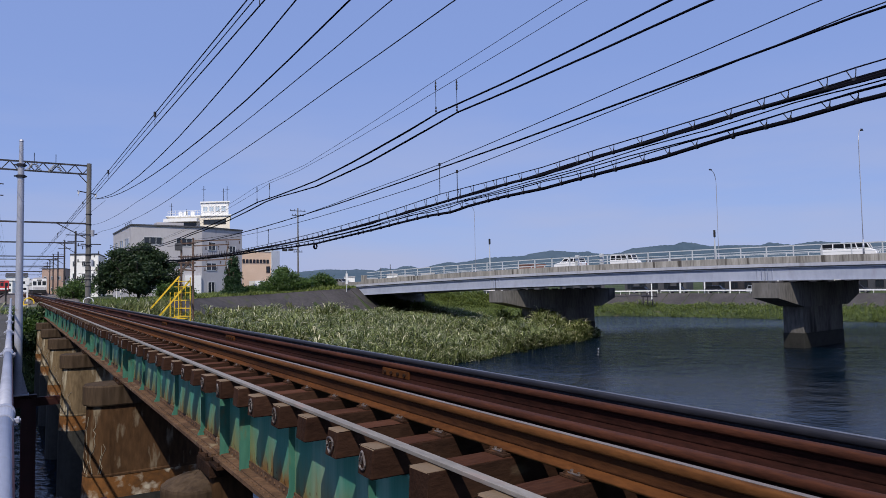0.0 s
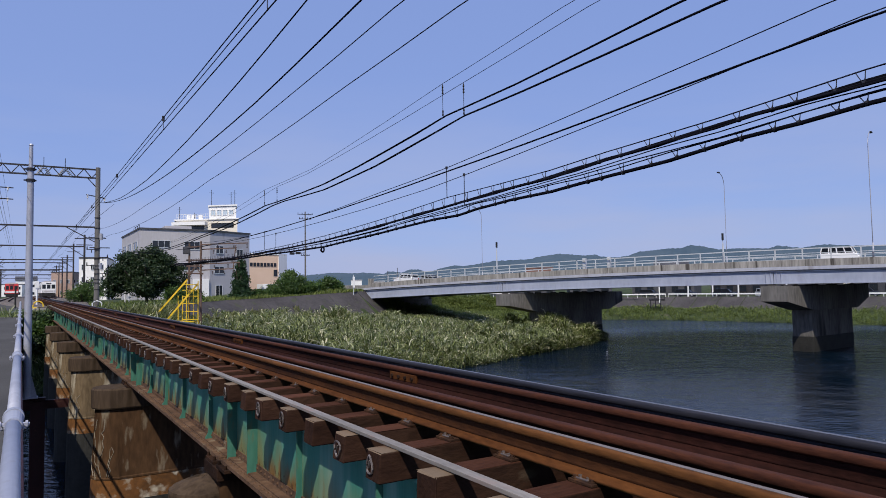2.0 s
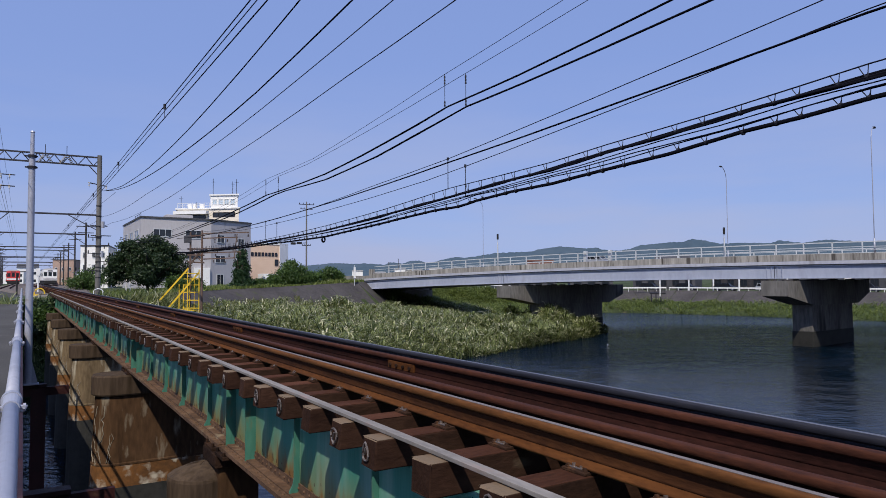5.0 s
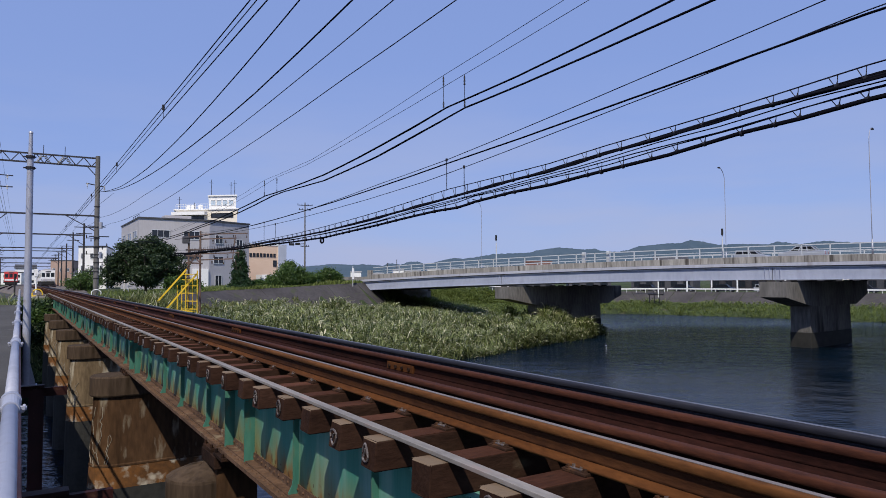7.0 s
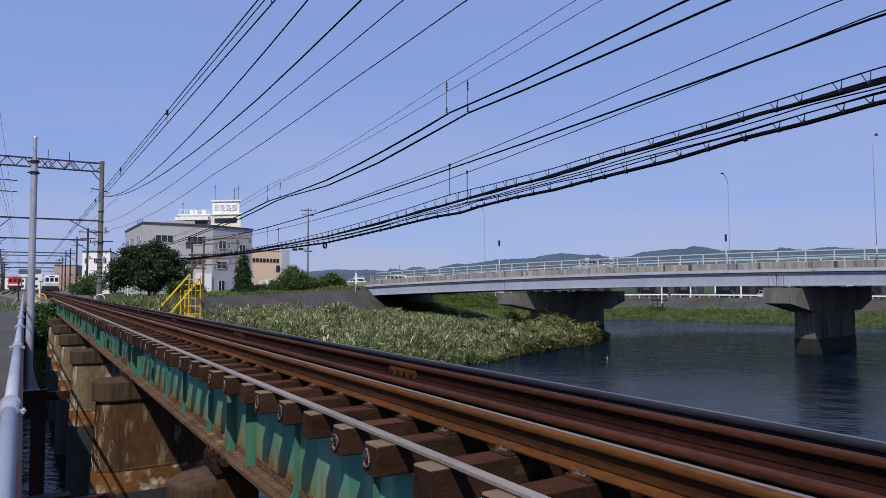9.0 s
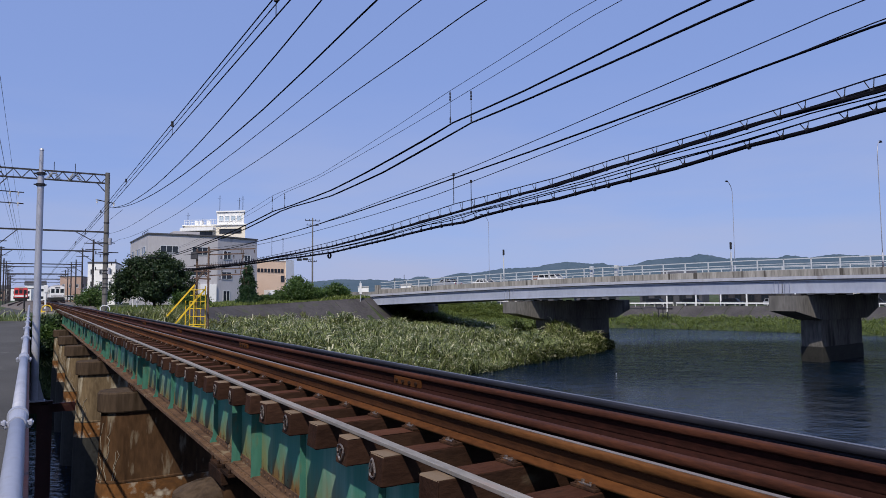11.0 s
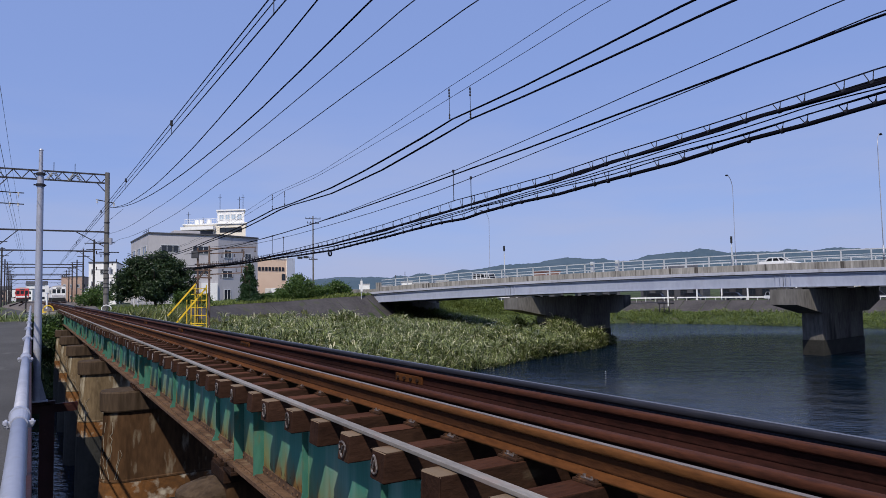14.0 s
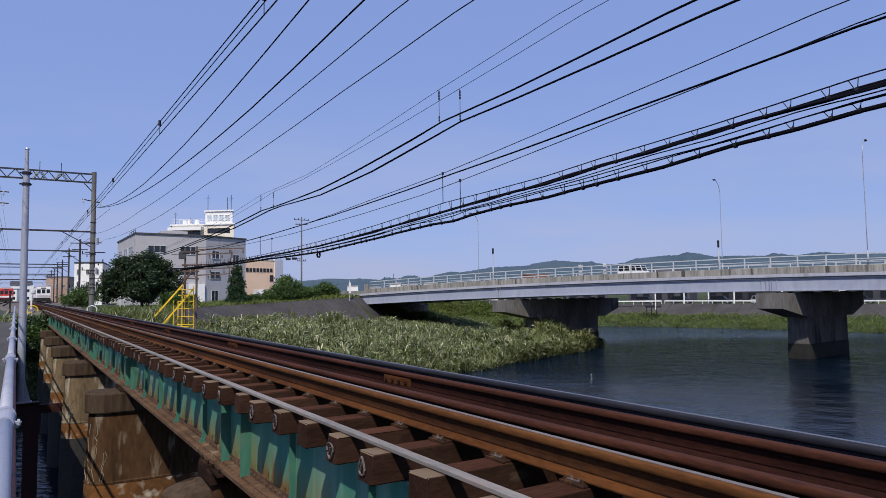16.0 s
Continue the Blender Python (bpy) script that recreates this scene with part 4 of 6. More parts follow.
road_pier(62.75, 43.0, 0.33, 15.9, 20.0)
road_pier(52.4, 75.1, -0.28, 19.0, 23.6)


def road_abutment():
    root = thing("road_abutment", "dark concrete abutment under the end of the road bridge", "abutment", kind="structure", at=ROAD)
    bm = BM()
    box(bm, -74.0, -70.4, 0.0, 19.5, -5.5, -1.35, 0.03)
    part("abutment_seat", bm, CONCRETE, root)
    bm = BM()
    box(bm, -74.2, -71.2, -0.1, 19.6, -1.349, 1.30, 0.03)
    part("back_wall", bm, CONCRETE, root)


road_abutment()


def approach_road():
    root = thing("road", "asphalt road leading on from the bridge", "road", kind="structure", at=ROAD)
    bm = BM()
    secs = []
    for k in range(12):
        x = -71.3 - 6 * k
        z = 0.64 - 1.09 * min(1, k / 5)
        secs.append([(x, -1.5, z - 2), (x, 20.5, z - 2), (x, 19.6, z), (x, -0.4, z)])
    loft(bm, secs)
    part("road_surface", bm, ASPHALT, root)
    bm = BM()
    for k in range(18):
        x = -73 - 2 * k
        z = 0.64 - 1.09 * min(1, (k / 3) / 5)
        box(bm, x - 0.05, x + 0.05, -0.1, 0.0, z - 0.1, z + 0.75)
    part("guard_posts", bm, RAIL_WHITE, root)
    bm = BM()
    for k in range(17):
        x = -73 - 2 * k
        z = 0.64 - 1.09 * min(1, (k / 3) / 5)
        z2 = 0.64 - 1.09 * min(1, ((k + 1) / 3) / 5)
        bar(bm, (x, -0.15, z + 0.6), (x - 2, -0.15, z2 + 0.6), 0.05, 0.14)
    part("guard_beam", bm, RAIL_WHITE, root)


approach_road()


def street_lamp(x, y, toward):
    z = footway_at(x)
    root = thing("street_lamp", "slim galvanised street lamp with a curved arm on the road bridge", "street lamp", "street lamps on the road bridge", at=ROAD @ pose(x, y, z))
    pts = [(0, 0, 0), (0, 0, 4), (0, 0, 10.9)] + [(0, toward * 1.9 * (1 - math.cos(a)), 10.9 + 1.65 * math.sin(a)) for a in (0.3, 0.6, 0.9, 1.2, 1.5)]
    bm = BM()
    path_tube(bm, pts, 0.038, 8)
    tube(bm, (0, 0, 0), (0, 0, 1.6), 0.09, 0.08, 10)
    part("lamp_post", bm, GALV, root, smooth=True)
    e = pts[-1]
    bm = BM()
    loft(bm, [[(a * sx, e[1] + toward * yy, e[2] + b * sx) for a, b in ((-0.14, -0.05), (0.14, -0.05), (0.11, 0.09), (-0.11, 0.09))] for yy, sx in ((-0.1, 0.6), (0.15, 1.0), (0.6, 0.95), (0.75, 0.5))])
    part("lamp_head", bm, DARK_STEEL, root)


street_lamp(-17.2, 18.4, -1)
street_lamp(-57.8, 18.4, -1)
street_lamp(1.9, 0.75, 1)


def sign_post(x, h):
    root = thing("sign_post", "white post with a narrow dark sign box on the bridge", "sign post", "sign posts on the road bridge", at=ROAD @ pose(x, 0.55, footway_at(x) - 0.02))
    bm = BM()
    tube(bm, (0, 0, 0), (0, 0, h - 1.1), 0.10, 0.07, 10)
    tube(bm, (0, 0, h - 1.1), (0, 0, h - 0.05), 0.035, seg=8)
    part("shaft", bm, RAIL_WHITE, root)
    bm = BM()
    box(bm, -0.09, 0.09, -0.12, 0.12, h - 0.75, h, 0.03)
    part("sign_box", bm, BLACK, root)


sign_post(-41.9, 4.6)
sign_post(-11.9, 3.4)


# ---------- vehicles on the road bridge ----------
def wheel(parent, x, y, r, side):
    bm = BM()
    tube(bm, (x, y - 0.09, r), (x, y + 0.09, r), r, seg=18)
    w = part("wheel", bm, BLACK, parent)
    bm = BM()
    tube(bm, (x, y + side * 0.091, r), (x, y + side * 0.10, r), r * 0.62, seg=14)
    part("rim", bm, CAR_SILVER, w)


def vehicle(name, label, length, width, tall, hood, boot, paint, glass_low):
    """A car that faces +x: hood and boot give the lengths before and behind the cabin."""
    root = thing(name, label, "car", "traffic on the road bridge")
    length, width, tall, hood, boot, glass_low = (1.04 * v for v in (length, width, tall, hood, boot, glass_low))
    L, W = length / 2, width / 2
    belt = glass_low
    body = [(-L, 0.30), (-L, belt - 0.08), (-L + 0.06, belt), (L - hood, belt), (L - 0.15, belt - 0.16 if hood > 0.4 else belt - 0.05), (L, belt - 0.38), (L, 0.28), (L - 0.1, 0.22), (-L + 0.1, 0.22)]
    bm = BM()
    secs = []
    for y, k in ((-W, 0.97), (-W + 0.06, 1.0), (W - 0.06, 1.0), (W, 0.97)):
        secs.append([(px * k, y, 0.22 + (pz - 0.22) * (0.96 if k < 1 else 1)) for px, pz in body])
    loft(bm, secs)
    part("body", bm, paint, root)
    rake_f, rake_b = (0.55 if hood > 0.7 else 0.28), (0.40 if boot > 0.4 else 0.12)
    c0, c1 = -L + boot + 0.03, L - hood
    bm = BM()
    prof = [(c0, belt), (c0 + rake_b, tall - 0.07), (c1 - rake_f, tall - 0.07), (c1, belt)]
    loft(bm, [[(px, y, pz) for px, pz in prof] for y in (-W + 0.10, W - 0.10)])
    part("glasshouse", bm, CAR_GLASS, root, "dark tinted car glass")
    bm = BM()
    box(bm, c0 + rake_b - 0.06, c1 - rake_f + 0.05, -W + 0.10, W - 0.10, tall - 0.07, tall, 0.025)
    part("roof", bm, paint, root)
    n = 3 if c1 - c0 < 3.0 else 4
    for side in (-1, 1):
        for k in range(n + 1):
            f = k / n
            xb = c0 + (c1 - c0) * f
            xt = c0 + rake_b + (c1 - rake_f - c0 - rake_b) * f
            bm = BM()
            bar(bm, (xb, side * (W - 0.085), belt), (xt, side * (W - 0.095), tall - 0.04), 0.03, 0.10)
            part("pillar", bm, paint, root)
        for xx in (-L + 0.75, L - 0.72):
            wheel(root, xx, side * (W - 0.10), 0.29, side)
        bm = BM()
        box(bm, L - 0.05, L + 0.012, side * (W - 0.28) - 0.14, side * (W - 0.28) + 0.14, belt - 0.42, belt - 0.28, 0.01)
        part("headlight", bm, LAMP_CLEAR, root)
        bm = BM()
        box(bm, -L - 0.012, -L + 0.05, side * (W - 0.16) - 0.08, side * (W - 0.16) + 0.08, belt - 0.35, belt - 0.1, 0.01)
        part("tail_light", bm, LAMP_RED, root)
    return root


CARS = [
    # thing, lane across the bridge, place on it at 0 s, speed along it
    (vehicle("van", "white delivery van with dark windows on the bridge", 3.4, 1.60, 1.74, 0.45, 0.0, CAR_WHITE, 1.16), 12.5, -27.7, 12.42),
    (vehicle("van", "white box-bodied minivan on the bridge", 4.8, 1.66, 1.80, 0.55, 0.0, CAR_WHITE, 1.18), 12.5, -1.1, 12.0),
    (vehicle("car", "white hatchback on the bridge", 3.5, 1.58, 1.42, 0.9, 0.12, CAR_WHITE, 0.95), 5.0, -32.1, -15.48),
    (vehicle("car", "silver sedan on the bridge", 4.0, 1.60, 1.36, 1.05, 0.7, CAR_SILVER, 0.93), 5.0, 83.8, -12.69),
    (vehicle("car", "silver grey hatchback on the bridge", 3.5, 1.58, 1.42, 0.9, 0.12, CAR_SILVER, 0.95), 12.5, -85.0, 10.4),
    (vehicle("station_wagon", "white estate car on the bridge", 4.0, 1.60, 1.45, 1.0, 0.1, CAR_WHITE, 0.95), 12.5, -213.7, 15.66),
    (vehicle("car", "white sedan on the bridge", 4.0, 1.60, 1.36, 1.05, 0.7, CAR_WHITE, 0.93), 12.5, -214.7, 14.6),
    (vehicle("van", "white minibus with a row of dark windows on the bridge", 3.5, 1.60, 1.64, 0.35, 0.0, CAR_WHITE, 0.94), 12.5, -246.4, 13.71),
]


def place_on_road(x, lane, speed):
    z = deck_at(x) + 0.016 if x > -71.3 else 0.885 - 1.09 * min(1, (-71.3 - x) / 30) + 0.016
    if x > 62:
        z = deck_at(62) + 0.016
    m = ROAD @ pose(x, lane, z, 0, 0, 0 if speed > 0 else 180)
    return Matrix.Translation(m.translation) @ m.to_quaternion().to_matrix().to_4x4()

# ---------- overhead line structures ----------
def lattice_beam(root, x0, x1, z0, z1, y=0.0, bays=14, mat=POLE_DARK):
    for z in (z0, z1):
        bm = BM()
        bar(bm, (x0, y, z), (x1, y, z), 0.13, 0.13)
        part("chord", bm, mat, root)
    for k in range(bays):
        a, b = x0 + (x1 - x0) * k / bays, x0 + (x1 - x0) * (k + 1) / bays
        bm = BM()
        bar(bm, (a, y, z0 if k % 2 else z1), (b, y, z1 if k % 2 else z0), 0.07, 0.07)
        part("lacing", bm, mat, root)


def insulator(root, x, y, z, up=True):
    bm = BM()
    for k in range(3):
        s = (1 if up else -1) * 0.11 * k
        tube(bm, (x, y, z + s), (x, y, z + s + 0.06), 0.09, 0.05, 8)
    tube(bm, (x, y, z), (x, y, z + (0.42 if up else -0.42)), 0.02, seg=6)
    part("insulator", bm, CERAMIC, root)


def main_gantry():
    root = thing("line_gantry", "rusty lattice gantry on two poles carrying the overhead line", "gantry", "overhead line gantries", at=pose(0, 67, -0.5))
    for x, h in ((-5.0, 12.3), (3.3, 12.3)):
        bm = BM()
        tube(bm, (x, 0, 0), (x, 0, h), 0.23, 0.19, 14)
        p = part("post", bm, WOOD_POLE if x > 0 else POLE_DARK, root)
        for k in range(8):
            bm = BM()
            tube(bm, (x, 0, 1.5 + k * 0.9), (x, 0, 1.56 + k * 0.9), 0.25, seg=14)
            part("band", bm, DARK_STEEL, p)
    lattice_beam(root, -5.0, 3.4, 11.35, 12.1)
    bm = BM()
    bar(bm, (-5.0, 0, 7.0), (3.3, 0, 7.0), 0.10, 0.14)
    part("lower_beam", bm, POLE_DARK, root)
    for a, b in (((-5.0, 0, 10.4), (-4.2, 0, 11.3)), ((3.3, 0, 10.4), (2.5, 0, 11.3)), ((3.3, 0, 5.6), (0.9, 0, 6.95)), ((-5, 0, 5.4), (-3.4, 0, 6.95))):
        bm = BM()
        bar(bm, a, b, 0.07, 0.07)
        part("knee_brace", bm, POLE_DARK, root)
    for a, b in (((2.4, 0, 9.85), (3.9, 0, 9.6)), ((-5.1, 0, 10.15), (-3.0, 0, 10.1)), ((-5.1, 0, 9.2), (-3.0, 0, 9.15)), ((2.6, 0, 6.1), (4.0, 0, 6.05)), ((2.7, 0, 5.2), (4.3, 0, 5.2))):
        bm = BM()
        bar(bm, a, b, 0.08, 0.08)
        part("cross_arm", bm, DARK_STEEL, root)
    # pairs of strain insulators held in the lattice
    for x in (-0.85, 0.75):
        for dx in (-0.28, 0.28):
            bm = BM()
            for k in range(5):
                p = Vector((x + dx * (0.4 + 0.3 * k), 0.0, 11.95 - 0.13 * k))
                tube(bm, p, p + Vector((dx * 0.16, 0, -0.08)), 0.15, 0.09, 8)
            part("strain_insulator", bm, CERAMIC, root)
        bm = BM()
        tube(bm, (x, 0, 11.9), (x, 0, 12.9), 0.03, seg=6)
        part("rod", bm, DARK_STEEL, root)
    for x, z in ((3.85, 9.2), (2.5, 9.4), (-4.0, 9.7), (-3.4, 9.7), (-4.0, 8.8), (-3.4, 8.8)):
        insulator(root, x, 0, z + 0.4, False)
    for k, z in enumerate((2.1, 2.9, 3.6, 4.3, 5.0)):
        s = 1 if k % 2 else -1
        bm = BM()
        bar(bm, (3.3 - 0.25 * s, -0.22, z), (3.3 + 0.85 * s, -0.22, z + 0.05), 0.05, 0.06)
        tube(bm, (3.3 + 0.8 * s, -0.22, z), (3.3 + 0.8 * s, -0.22, z + 0.3), 0.06, 0.04, 6)
        tube(bm, (3.3 + 0.45 * s, -0.22, z - 0.25), (3.3 + 0.45 * s, -0.22, z), 0.05, 0.03, 6)
        part("bracket_arm", bm, DARK_STEEL, root)
    for x, z in ((3.55, 3.3), (3.6, 5.9)):
        bm = BM()
        tube(bm, (x, -0.1, z), (x, -0.1, z + 0.55), 0.16, seg=12)
        part("switch_box", bm, GALV, root)
    bm = BM()
    path_tube(bm, [(3.65, -0.5, 0.0)] + [(3.3 + 0.38 * math.cos(a), -0.5, 0.25 + 0.3 * math.sin(a)) for a in (0.2, 0.8, 1.57, 2.3, 2.9)] + [(2.95, -0.5, 0.0)], 0.05)
    part("guard_hoop", bm, WHITE, root)


main_gantry()


def small_gantry(y, left, right, h, beam):
    root = thing("line_gantry", "slender rusty gantry spanning the tracks far down the line", "gantry", "overhead line gantries", at=pose(0, y, -0.5))
    for x in (left, right):
        bm = BM()
        tube(bm, (x, 0, 0), (x, 0, h), 0.15, 0.11, 10)
        part("post", bm, POLE_DARK, root)
    bm = BM()
    bar(bm, (left, 0, beam), (right, 0, beam), 0.10, 0.16)
    part("beam", bm, POLE_DARK, root)
    for x, dx in ((left, 1.8), (right, -1.8)):
        bm = BM()
        bar(bm, (x, 0, beam - 1.3), (x + dx, 0, beam), 0.07, 0.07)
        part("knee_brace", bm, POLE_DARK, root)
        for w, z in ((1.1, h - 0.5), (0.9, h - 1.3)):
            bm = BM()
            bar(bm, (x - w, 0, z), (x + w, 0, z), 0.08, 0.1)
            part("cross_arm", bm, DARK_STEEL, root)


for n, y in enumerate((97, 125, 150, 176, 200, 224, 250, 276)):
    small_gantry(y, -6.0 - 0.012 * (y - 97), 4.4 + 0.014 * (y - 97), 9.2 if n % 2 else 8.6, 6.6 if n % 2 else 7.1)


def through_points(x, pts, n=10, x_end=None):
    """A hanging line over the points (y, z) at x, rounded between them."""
    out = []
    for (ya, za), (yb, zb) in zip(pts, pts[1:]):
        k0 = max(2, int(abs(yb - ya) / 3))
        s = 0.00035 * (yb - ya) ** 2
        for k in range(k0):
            f = k / k0
            out.append((x, ya + (yb - ya) * f, za + (zb - za) * f - 4 * s * f * (1 - f)))
    out.append((x, *pts[-1]))
    return out


def wire(label, pts, r, mat=WIRE, name="overhead_wire", group="overhead wires"):
    bm = BM()
    path_tube(bm, pts, r, 6)
    return solid(name, bm, mat, label, "wire", group)


# contact line over this track, with droppers
CAT = thing("contact_line", "overhead contact wire hung by droppers over the track", "contact line", "overhead wires")
bm = BM()
path_tube(bm, [(0.6, y, 5.06) for y in range(-20, 236, 8)], 0.011)
part("messenger_wire", bm, WIRE, CAT)
bm = BM()
path_tube(bm, [(0.66, y, 5.03 - 0.001 * y) for y in range(-20, 236, 8)], 0.009)
part("feeder_wire", bm, WIRE, CAT)
bm = BM()
path_tube(bm, [(0.60, y, 4.75) for y in range(-20, 236, 8)], 0.011)
part("contact_wire", bm, WIRE, CAT)
for y in (9.5, 17.9, 27.5, 38, 49, 60):
    bm = BM()
    tube(bm, (0.6, y, 4.75), (0.6, y, 5.06), 0.007, seg=6)
    tube(bm, (0.6, y, 4.97), (0.6, y, 5.10), 0.035, seg=6)
    part("dropper", bm, DARK_STEEL, CAT)

wire("heavy sagging feeder cable tied to the gantry pole", through_points(3.55, [(-15, 10.6), (0, 9.2), (10, 8.3), (16.2, 7.85), (22, 7.48), (30, 7.12), (40.9, 7.0), (52.8, 7.42), (65.4, 8.5), (67, 8.7)]), 0.020, CABLE)
wire("heavy sagging feeder cable tied to the gantry pole", through_points(3.55, [(-15, 8.3), (0, 7.4), (13, 6.69), (20.2, 6.36), (26, 6.28), (39.2, 6.5), (51.5, 7.16), (65.4, 8.5), (67, 8.7)]), 0.020, CABLE)
wire("thin overhead wire above the river", through_points(3.6, [(-15, 7.0), (11.3, 6.06), (16.4, 5.88), (26.3, 5.69), (42.1, 5.66), (67, 6.4), (96, 7.5)]), 0.011)
wire("thin overhead wire above the river", through_points(4.4, [(-15, 6.7), (10.35, 5.89), (15.4, 5.74), (29.8, 5.45), (51.9, 5.38), (67, 5.9), (96, 7.6)]), 0.011)

# two insulated supply lines hung from a pair of carrier wires
HIGH_A = [(-15, 8.9), (11.7, 7.17), (17.0, 6.78), (27.7, 5.92), (34.4, 5.88), (60, 4.9), (90, 5.4)]
HIGH_B = [(-15, 8.5), (10.9, 6.88), (15.85, 6.52), (28.4, 5.78), (32.3, 5.77), (60, 4.8), (90, 5.3)]
LOW_A = [(-15, 7.3), (8.67, 6.07), (13.5, 5.84), (16.87, 5.78), (18.8, 5.60), (23, 5.27), (26.4, 5.08), (31.4, 5.03), (34.36, 5.06), (40.7, 4.78), (49.9, 4.56), (96, 6.3)]
LOW_B = [(-15, 6.7), (7.8, 5.75), (13.3, 5.59), (15.9, 5.56), (18.8, 5.30), (21.6, 5.05), (26.4, 4.84), (31.4, 4.95), (33.14, 4.93), (39.4, 4.62), (49, 4.45), (96, 6.1)]
for hi, lo in ((HIGH_A, LOW_A), (HIGH_B, LOW_B)):
    wire("thin carrier wire above the supply line", through_points(8.2, hi), 0.0072)
    for dx, dz in ((0.0, 0.0), (0.05, 0.03)):
        wire("black insulated supply cable over the river", through_points(8.2 + dx, [(y, z + dz * (1 if y < 17 else 0.3)) for y, z in lo]), 0.022, CABLE)
for y, zt, zb in ((17.0, 6.78, 5.80), (15.88, 6.52, 5.58), (34.4, 5.88, 5.08), (32.4, 5.77, 4.97)):
    bm = BM()
    tube(bm, (8.2, y, zb), (8.2, y, zt), 0.008, seg=6)
    for z0 in (zt - 0.08, zt - 0.17, zt - 0.26, zb + 0.06, zb + 0.15):
        tube(bm, (8.2, y, z0 - 0.035), (8.2, y, z0 + 0.035), 0.030, 0.018, 8)
    solid("wire_hanger", bm, DARK_STEEL, "insulated hanger between two overhead wires", "hanger", "wire hangers")

wire("thin overhead wire above the cable bundle", through_points(8.2, [(-15, 6.4), (5.83, 5.04), (9.8, 4.74), (12.3, 4.55), (16.85, 4.24), (21.2, 4.07), (28.4, 3.79), (36.0, 3.69), (53, 4.3)]), 0.010)
wire("black overhead cable above the cable bundle", through_points(8.2, [(-15, 5.4), (5.2, 4.62), (9.84, 4.41), (16.85, 4.13), (21.2, 3.97), (29, 3.78), (36.0, 3.71), (46.4, 3.77), (58, 4.1)]), 0.020, CABLE)
wire("thin overhead wire above the cable bundle", through_points(8.2, [(-15, 6.0), (5.2, 4.67), (7.2, 4.51), (9.84, 4.32), (12.3, 4.14), (15.9, 3.89), (18.1, 3.76), (26.4, 3.55), (34, 3.50), (53, 4.1)]), 0.010)
for y, zt, zb in ((16.85, 4.24, 3.34), (15.93, 3.9, 3.02), (34.4, 3.71, 2.8), (32.6, 3.5, 2.8)):
    bm = BM()
    tube(bm, (8.2, y, zb), (8.2, y, zt), 0.011, seg=6)
    tube(bm, (8.2, y, zt - 0.04), (8.2, y, zt + 0.04), 0.034, seg=8)
    solid("wire_hanger", bm, DARK_STEEL, "short steel hanger between two overhead wires", "hanger", "wire hangers")


def cable_bundle(x, carrier, cable, r, label, extra):
    """A communication cable hung by many clips from a carrier wire."""
    root = thing("hung_cable", label, "cable", "hung cables over the river")
    bm = BM()
    path_tube(bm, through_points(x, carrier), 0.012)
    part("carrier_wire", bm, WIRE, root)
    rng = random.Random(5)
    for dx, dz, rr in [(0, 0, r)] + extra:
        bm = BM()
        pts = [(px + dx, py, pz + dz + 0.018 * math.sin(py * 1.9 + dx * 90)) for px, py, pz in through_points(x, cable)]
        path_tube(bm, pts, rr, 7)
        part("cable", bm, CABLE, root)

    def level(pts, y):
        return float(np.interp(y, [p[0] for p in pts], [p[1] for p in pts]))

    y = -2.0
    while y < 52:
        bm = BM()
        za, zb = level(carrier, y), level(cable, y)
        tube(bm, (x, y, zb - r), (x, y - 0.02, za + 0.005), 0.0075, seg=5)
        tube(bm, (x, y + 0.02, zb), (x, y + 0.13, za + 0.003), 0.0075, seg=5)
        tube(bm, (x, y, zb + r), (x, y - 0.01, zb + r + 0.045), 0.014, 0.009, seg=6)
        tube(bm, (x, y - 0.02, zb), (x, y + 0.02, zb), r + 0.008, seg=8)
        part("cable_clip", bm, DARK_STEEL, root)
        y += rng.choice((0.42, 0.62, 0.62, 0.75))


CARRIER_A = [(-15, 5.0), (5.2, 3.86), (7.75, 3.69), (10.5, 3.57), (12.3, 3.46), (16.8, 3.37), (21.2, 3.12), (26.4, 2.93), (34, 2.80), (58, 3.2)]
CABLE_A = [(-15, 4.7), (5.2, 3.66), (6.2, 3.63), (7.75, 3.55), (10.5, 3.40), (12.3, 3.29), (14.5, 3.21), (18.8, 3.03), (21.2, 2.91), (26.4, 2.74), (34, 2.68), (46.3, 2.72), (58, 2.95)]
CARRIER_B = [(-15, 4.5), (5.2, 3.52), (7.76, 3.35), (9.7, 3.29), (12.3, 3.16), (15.9, 3.04), (21.2, 2.80), (26.4, 2.65), (34, 2.65), (58, 2.95)]
CABLE_B = [(-15, 4.3), (5.2, 3.37), (7.3, 3.24), (10.5, 3.04), (12.3, 2.98), (15.5, 2.89), (16.4, 2.80), (18.8, 2.78), (21.2, 2.66), (26.4, 2.50), (34, 2.53), (46.3, 2.68), (58, 2.8)]
cable_bundle(8.2, CARRIER_A, CABLE_A, 0.036, "black communication cables clipped to a carrier wire", [(0.05, 0.035, 0.024), (-0.05, -0.03, 0.020), (0.03, -0.085, 0.011)])
cable_bundle(8.25, CARRIER_B, CABLE_B, 0.038, "black communication cable clipped to a carrier wire", [(0.03, 0.14, 0.012)])

def spare_coil():
    bm = BM()
    for k, r in enumerate((0.06, 0.072, 0.066)):
        path_tube(bm, [(8.2 + r * math.cos(a * math.tau / 20), 26.5 + 0.03 * k, 2.38 + 1.5 * r * math.sin(a * math.tau / 20)) for a in range(21)], 0.026, 6)
    solid("cable_coil", bm, CABLE, "black coil of spare cable hung below the cable", "cable coil")


